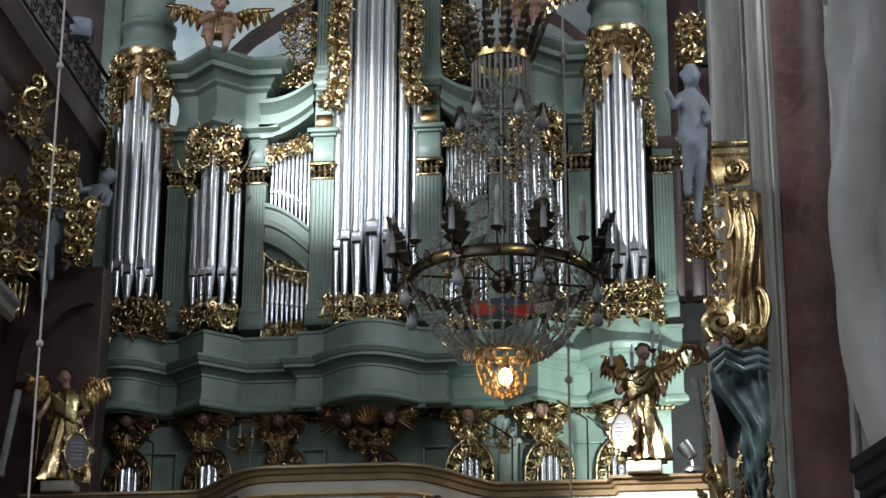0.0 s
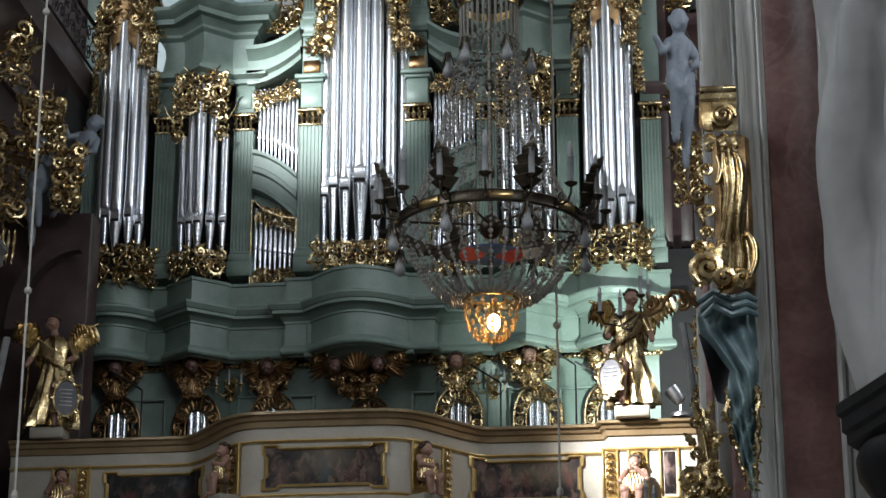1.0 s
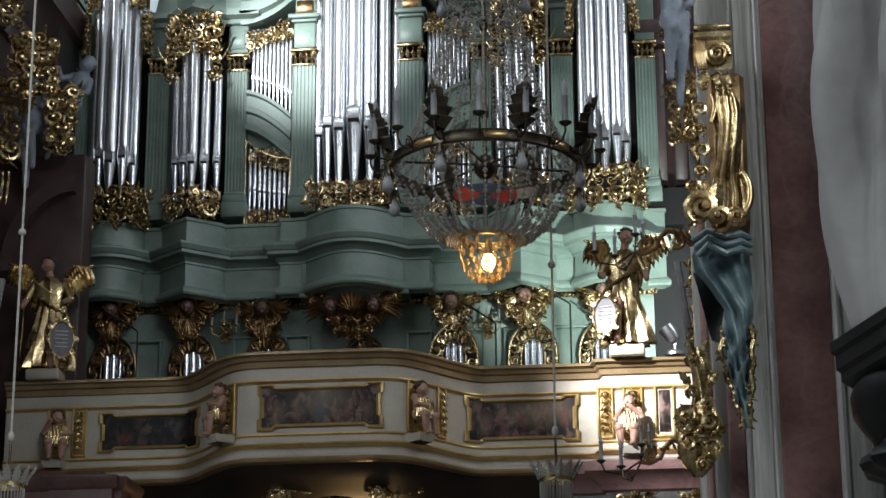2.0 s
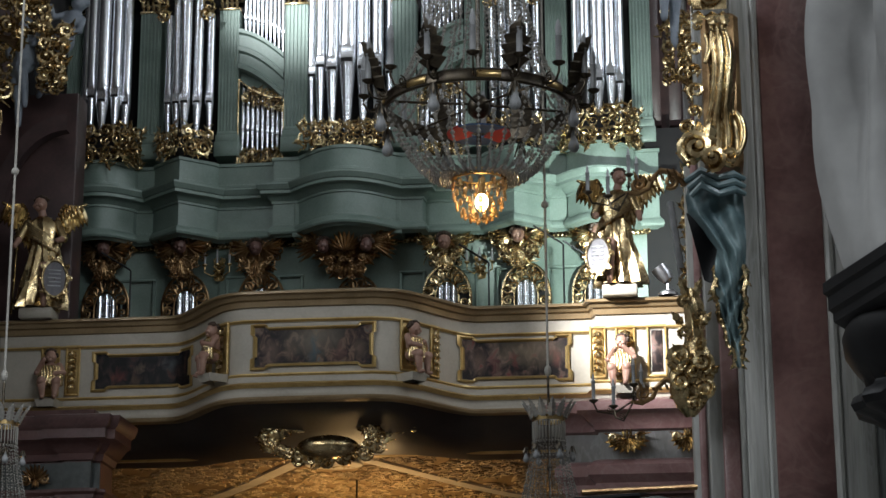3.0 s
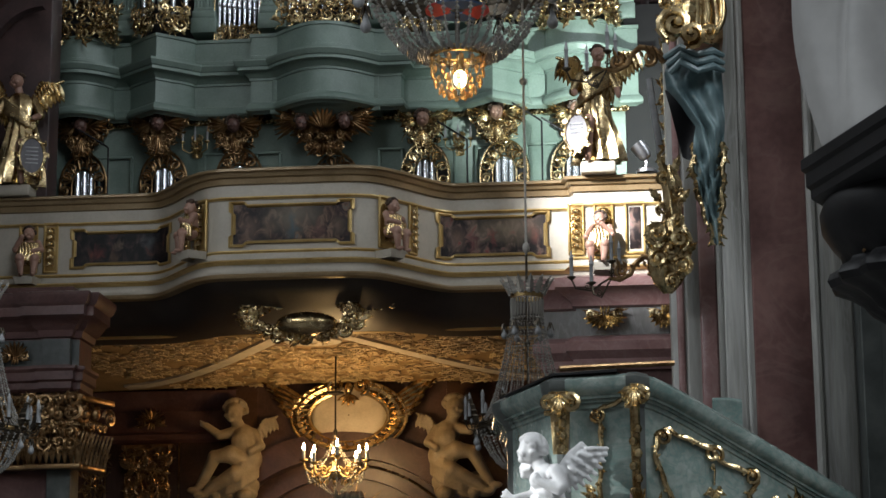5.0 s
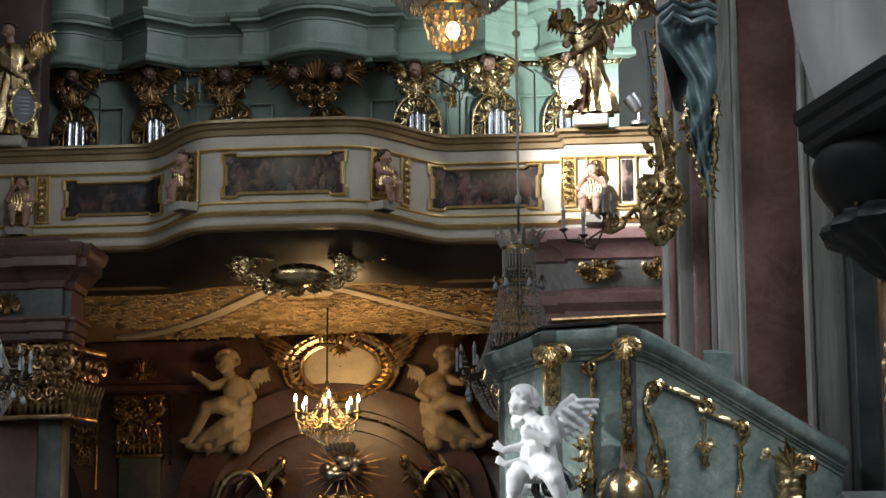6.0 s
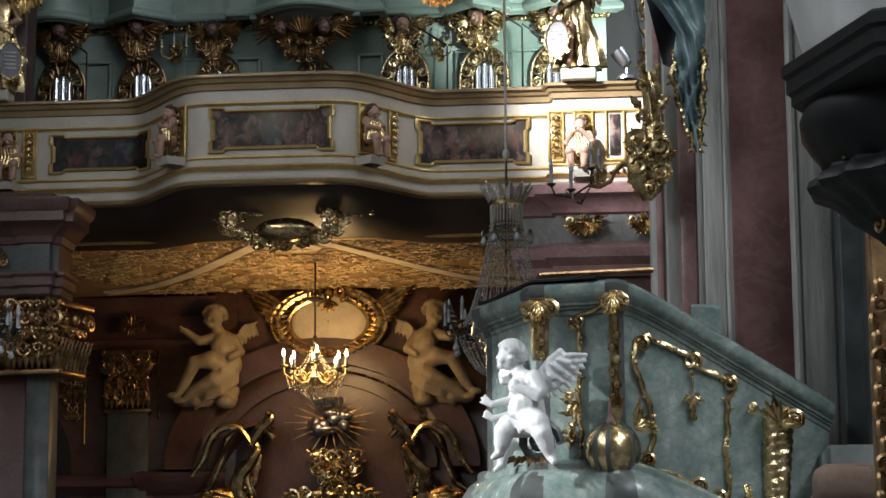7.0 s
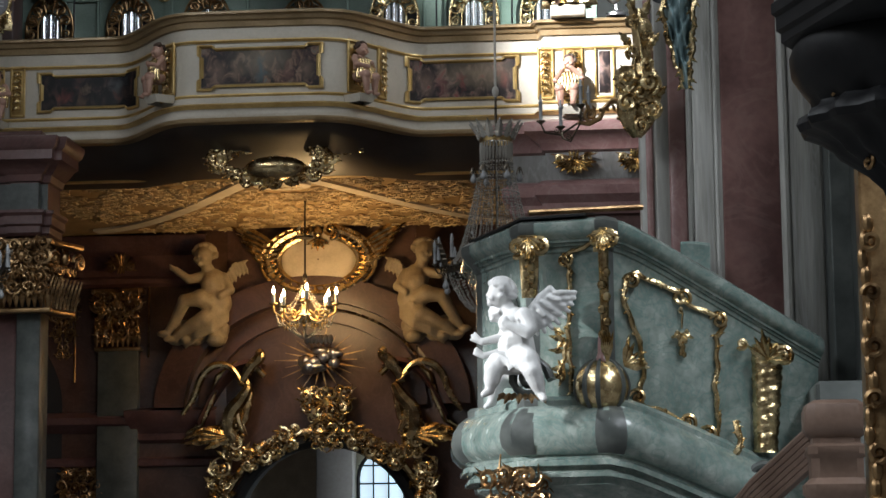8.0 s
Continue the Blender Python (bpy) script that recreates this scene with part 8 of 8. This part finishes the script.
def flowing(pts, y, s):
    """A flowing line through points (x, z), mirrored by s."""
    line = [Vector((s * x, y, z)) for x, z in pts]
    for turn in range(3):
        line = [line[0]] + [p for a, b in zip(line, line[1:]) for p in (a.lerp(b, 0.25), a.lerp(b, 0.75))] + [line[-1]]
    return line


def swelling(n, least, most):
    return [least + (most - least) * math.sin(math.pi * (i + 0.5) / n) for i in range(n)]


for s in (-1, 1):
    g = Geo()
    line = flowing([(1.74, 3.45), (1.58, 3.66), (1.52, 3.90), (1.36, 4.06), (1.16, 4.06), (1.05, 3.94), (0.98, 3.80)], -0.26, s)
    g.tube(line, swelling(len(line), 0.022, 0.05), 8)
    line = flowing([(1.02, 3.80), (0.94, 3.96), (0.86, 4.06), (0.74, 4.16), (0.80, 4.24)], -0.24, s)
    g.tube(line, swelling(len(line), 0.03, 0.075), 8)
    g.leaf((s * 0.92, -0.22, 3.95), (s * 0.72, -0.28, 4.22), 0.16, (0, -1, 0), 3, 0.2)
    part("volute", g, GOLD, pd, "gilt volute")
    g = Geo()
    line = flowing([(0.90, 3.80), (1.00, 3.62), (1.14, 3.48), (1.17, 3.28), (1.08, 3.10)], -0.24, s)
    g.tube(line, swelling(len(line), 0.035, 0.095), 8)
    line = flowing([(1.02, 3.70), (1.06, 3.54), (1.05, 3.36), (0.98, 3.22)], -0.22, s)
    g.tube(line, swelling(len(line), 0.02, 0.045), 8)
    part("scroll_console", g, GOLD, pd, "gilt console")
    g = Geo()
    for dx, dz, w in ((0.62, -0.06, 0.16), (0.52, 0.06, 0.14), (0.40, 0.14, 0.13), (0.34, -0.14, 0.12)):
        g.leaf((s * 1.12, -0.22, 3.16), (s * (1.12 + dx), -0.30, 3.14 + dz), w, (0, -1, 0), 3, 0.2)
    part("acanthus", g, GOLD, pd, "gilt acanthus")
g = carving(0.62, 0.75, 71, 0.11, 0.10, lambda u, v: u < 0.5 + 0.5 * v, thick=0.035)
part("keystone", g, GOLD, pd, "gilt keystone ornament", m=pose(0.05, -0.15, 3.02))
for x, z, w, h, sd in ((-1.12, 2.85, 0.26, 0.5, 72), (1.12, 2.85, 0.26, 0.5, 72), (-0.62, 2.88, 0.7, 0.26, 73), (0.62, 2.88, 0.7, 0.26, 73), (-1.28, 2.3, 0.26, 0.6, 75), (1.28, 2.3, 0.26, 0.6, 75)):
    part("carving", carving(w, h, sd, 0.10, 0.08, thick=0.036), GOLD, pd, "gilt rocaille carving", m=pose(x, -0.16, z, 0, (26 if x > 0 else -26) if sd == 73 else 0, 0))
tagged(part("portal_lining", Geo().grid([[(-3.80 - 1.16 * math.cos(math.pi * k / 24), y, 1.98 + 1.12 * math.sin(math.pi * k / 24)) for k in range(25)] for y in (BACK - 0.08, BACK + 0.55)]), BLACK), "dark lining of the arched doorway", "door", kind="structure")

# ---- side walls of the loft: left ----
wl = thing("loft_wall_west", "dark red wall with cornice and gallery beside the organ", "wall", kind="structure")
part("masonry", Geo().box(-9.5, -8.2, 16.0, 30.0, 6.6, 13.2), DARKWALL, wl)
prof = [(0.0, 12.1), (0.06, 12.12), (0.06, 12.25), (0.10, 12.3), (0.10, 12.5), (0.16, 12.56), (0.18, 12.66), (0.34, 12.86), (0.38, 12.88), (0.38, 13.02), (0.44, 13.1), (0.44, 13.2), (-0.5, 13.25)]
g2 = Geo().grid([[(-8.2 + o, y, z) for y in (16.0, 27.0)] for o, z in prof])
part("cornice", g2, DARKWALL, wl, "dark red stepped cornice")
# solid black box as the shade between wall and organ
part("return", Geo().box(-8.25, -7.9, 25.2, 27.0, 6.6, 13.2), SHADEBLACK, wl, "black box standing for the shaded gap left of the organ")
part("upper_return", Geo().box(-12.9, -8.12, 27.2, 27.5, 13.2, 20), DARKWALL, wl)
rl = thing("gallery_railing", "wrought iron gallery railing with scrolls over the cornice", "railing")
part("handrail", Geo().tube([(-7.80, 16, 13.98), (-7.80, 26.4, 13.98)], 0.03, 6), IRON, rl)
part("bottom_rail", Geo().tube([(-7.80, 16, 13.32), (-7.80, 26.4, 13.32)], 0.02, 6), IRON, rl)
panel = Geo()
for s in (-1, 1):
    panel.scroll((0, s * 0.12, 0.18), 0.11, 1.4, 0.5, s, 0.012, 0, "yz")
    panel.scroll((0, s * 0.12, 0.46), 0.11, 1.4, 2.5, -s, 0.012, 0, "yz")
panel.tube([(0, -0.25, 0), (0, -0.25, 0.66)], 0.012, 5)
panel.tube([(0, -0.2, 0.02), (0, 0.2, 0.64)], 0.008, 5)
panel = panel.mesh("scroll_panel")
for k in range(20):
    part("scroll_panel", panel, IRON, rl, m=pose(-7.80, 16.3 + 0.5 * k, 13.32))
fl = thing("floodlight", "grey box floodlight clamped to the gallery railing", "floodlight", pose(-7.72, 24.3, 13.95, 0, 0, 25))
part("housing", Geo().box(-0.14, 0.14, -0.10, 0.10, -0.13, 0.13, 0.03), BLUEGREY, fl)
part("lens", Geo().box(-0.10, 0.10, 0.10, 0.115, -0.09, 0.09, 0.01), TUBE, fl, "pale glass")
part("yoke", Geo().tube([(-0.16, 0, 0), (-0.16, 0, -0.2), (0.16, 0, -0.2), (0.16, 0, 0)], 0.012, 6), IRON, fl)
# pale pier left of the loft, with gilt carving and stone figures
lw = thing("loft_pier_west", "grey-green pier with a curved arch beside the organ", "pier", kind="structure")
part("pier", Geo().box(-9.4, -7.55, 21.2, 21.6, 6.4, 9.2), GREY, lw)
part("cap", Geo().moulding([(-9.4, 21.2), (-7.5, 21.2), (-7.5, 21.8)], [(0, 9.1), (0.05, 9.15), (0.05, 9.25), (0.1, 9.3), (0.1, 9.36), (-0.3, 9.4)]), GREY, lw)
g = Geo()
rows = [[], [], []]
for i in range(13):
    a = math.pi / 2 * i / 12
    for k, (r, y) in enumerate(((0.95, 23.5), (0.95, 23.35), (1.15, 23.35))):
        rows[k].append((-7.05 - r * 0.75 * math.cos(a), y, 8.9 + r * 1.0 * math.sin(a)))
g.grid(rows)
part("arch", g, DARKWALL, lw, "dusky red arch")
# dark box filling the shaded space behind the arch
part("shade_box", Geo().box(-8.2, -7.0, 23.6, 24.0, 6.6, 10.4), DARKWALL, lw)


def left_carving(x, z, w, h, seed, size=0.16):
    solid("gilt_carving", carving(w, h, seed, size, 0.14, thick=0.042), GOLD, "gilt rococo carving on the loft pier", "ornament", "gilt carvings on the loft pier", m=pose(x, 23.2, z, 0, 0, 25))


left_carving(-8.05, 12.0, 0.5, 0.85, 81)
left_carving(-7.95, 10.2, 0.75, 1.05, 82)
left_carving(-7.50, 10.9, 0.45, 0.85, 83, 0.10)
left_carving(-8.25, 9.75, 0.6, 0.6, 86)
left_carving(-7.22, 10.3, 0.34, 0.8, 84, 0.10)
left_carving(-7.62, 11.35, 0.5, 0.45, 85)
left_carving(-8.3, 10.6, 0.5, 0.8, 87)
g = Geo().tube([(-7.9, 23.0, 10.95), (-7.7, 22.9, 10.85), (-7.5, 22.85, 10.75)], [0.03, 0.045, 0.09], 8)
solid("gilt_trumpet", g, GOLD, "gilt trumpet in the carving of the loft pier", "ornament")
g = Geo()
for k in range(9):
    g.leaf((-8.3 + 0.07 * k, 23.0, 10.0), (-8.3 + 0.07 * k, 22.95, 9.55), 0.06, (0, -1, 0), 3)
solid("gilt_fringe", g, GOLD, "gilt fluted capital leaves of the loft pier", "ornament")


def stone_child(s=1):
    g = Geo()
    face(g, (0, -0.05, 0.95), 0.11, (s * 0.6, -0.8))
    curls(g, (0, -0.03, 0.97), 0.115, 40, 6)
    limb(g, [(0, 0, 0.72), (0.02 * s, 0, 0.55), (0, 0, 0.42)], [0.14, 0.13, 0.15])
    limb(g, [(0, 0, 0.8), (0, -0.03, 0.9)], [0.07, 0.06])
    limb(g, [(0.12 * s, 0, 0.75), (0.24 * s, -0.1, 0.62), (0.34 * s, -0.14, 0.74)], [0.06, 0.05, 0.04])
    limb(g, [(-0.12 * s, 0, 0.75), (-0.2 * s, -0.1, 0.56), (-0.12 * s, -0.18, 0.46)], [0.06, 0.05, 0.04])
    limb(g, [(0.07 * s, 0, 0.36), (0.1 * s, -0.16, 0.22), (0.1 * s, -0.08, -0.05), (0.1 * s, -0.06, -0.25)], [0.11, 0.09, 0.06, 0.045])
    limb(g, [(-0.07 * s, 0, 0.36), (-0.06 * s, -0.06, 0.1), (-0.05 * s, 0, -0.2), (-0.04 * s, 0.0, -0.5)], [0.11, 0.09, 0.06, 0.045])
    for k in range(5):
        limb(g, [(0.15 * s, -0.08, 0.40 - 0.03 * k), (0.0, -0.15, 0.34 - 0.04 * k), (-0.15 * s, -0.08, 0.42 - 0.05 * k)], [0.02, 0.03, 0.02])
    return g


statue(stone_child(1), BLUEGREY, "pale stone child figure among the gilt loft carving", pose(-7.60, 23.3, 10.35, 0, 0, -20) @ Matrix.Scale(0.85, 4), 0.02, "stone child figures")
statue(stone_child(-1), BLUEGREY, "pale stone child figure leaning from the loft pier", pose(-7.32, 23.5, 10.75, 0, 24, 0) @ Matrix.Scale(0.85, 4), 0.02, "stone child figures")
statue(stone_child(1), BLUEGREY, "pale stone child figure at the loft pier", pose(-8.35, 23.0, 10.5, 0, -10, 0), 0.022, "stone child figures")

# ---- right pier of the loft ----
re = thing("loft_pier_east", "red marble pilaster and cornice beyond the pulpit pier", "pier", kind="structure")
part("shaft", Geo().box(0.22, 1.4, 20.0, 21.0, 0, 10.2), RED, re)
part("inner_strip", Geo().box(0.16, 0.23, 20.05, 20.9, 6.5, 10.1), GREY, re)
part("cornice", Geo().moulding([(0.24, 21.0), (0.24, 20.0), (1.4, 20.0)], [(0, 10.0), (0.03, 10.05), (0.03, 10.2), (0.0, 10.22), (0, 10.45), (0.04, 10.5), (0.04, 10.6), (0.10, 10.75), (0.12, 10.78), (0.12, 10.9), (0, 10.95), (0, 16)]), RED, re, "dark red stepped cornice")
part("frieze_block", Geo().box(0.34, 0.6, 19.98, 20.2, 10.1, 10.42), CREAM, re, "pale block")
part("upper_strip", Geo().box(0.18, 0.26, 19.9, 20.4, 10.95, 16), SEADARK, re)
st = statue(stone_child(-1), BLUEGREY, "pale stone child figure standing by the red cornice", pose(0.06, 19.8, 9.74, 0, 0, 20) @ Matrix.Diagonal((0.85, 0.95, 1.05, 1)), 0.02, "stone child figures")
for x, z, w, h, sd in ((0.10, 10.97, 0.32, 0.5, 91), (0.06, 9.81, 0.26, 0.55, 92), (0.10, 8.85, 0.26, 0.75, 93), (0.30, 8.70, 0.22, 0.9, 94), (0.21, 6.77, 0.16, 1.2, 95)):
    solid("gilt_carving", carving(w, h, sd, 0.09, 0.12, thick=0.028), GOLD, "gilt rococo carving beyond the pulpit pier", "ornament", "gilt carvings beyond the pulpit pier", m=pose(x, 19.93, z))
# floodlight on the parapet and the slanting fluorescent tubes
fl = thing("floodlight", "silver round floodlight standing on the parapet", "floodlight", pose(-0.06, 22.75, 7.44))
part("base", Geo().lathe(0, 0, [(0.11, 0.0), (0.11, 0.03), (0.07, 0.06), (0.02, 0.07)], 16), LEAD, fl)
part("neck", Geo().tube([(0, 0, 0.06), (0, 0, 0.14)], 0.014, 6), LEAD, fl)
part("head", Geo().lathe(0, 0, [(0.015, -0.10), (0.06, -0.08), (0.085, 0.0), (0.09, 0.10), (0.07, 0.10)], 16), LEAD, fl, "silver reflector head", m=pose(-0.04, 0, 0.24, 0, -35, 0))
for x, z, y, tilt in ((0.05, 7.35, 20.4, -7), (-7.27, 7.75, 21.4, 8)):
    t = thing("tube_light", "slanting grey tube light casing", "lamp", pose(x, y, z, 0, tilt, 0), "tube lights")
    part("casing", Geo().box(-0.035, 0.035, -0.03, 0.03, -0.45, 0.45, 0.012), CANDLE, t)
    part("end_cap", Geo().box(-0.04, 0.04, -0.035, 0.035, -0.5, -0.44, 0.01), TUBE, t)
# music desk and microphone stand behind the rail
dk = thing("music_desk", "dark wooden music desk behind the parapet", "desk", pose(-3.85, 24.2, 6.56))
part("top", Geo().box(-0.45, 0.45, -0.2, 0.2, 1.13, 1.17, 0.01), BROWN, dk, m=pose(0, 0, 0, 6))
part("desk_body", Geo().box(-0.38, 0.38, -0.12, 0.18, 0, 1.12), BROWN, dk)
for x, y, h in ((-2.2, 24.8, 1.9), (-6.6, 24.8, 1.95), (-1.3, 24.8, 2.1), (-0.95, 24.8, 1.9)):
    ms = thing("microphone_stand", "thin black microphone stand on the loft", "stand", pose(x, y, 6.55), "microphone stands")
    part("rod", Geo().tube([(0, 0, 0.05), (0, 0, h), (-0.02, 0, h + 0.02), (-0.35, -0.1, h + 0.22)], 0.012, 6), IRON, ms)
    part("foot", Geo().lathe(0, 0, [(0.14, 0), (0.14, 0.02), (0.02, 0.05)], 14), IRON, ms)
# picture arch of the vault high over the organ
g = Geo()
rows = []
for i in range(17):
    a = math.pi * i / 16
    rows.append([(C - 3.3 * math.cos(a), y, 14.0 + 2.6 * math.sin(a)) for y in (28.4, 28.9)])
g.grid(rows)
tagged(part("vault_arch", g, PINK), "pink banded arch behind the organ", "arch", kind="structure")
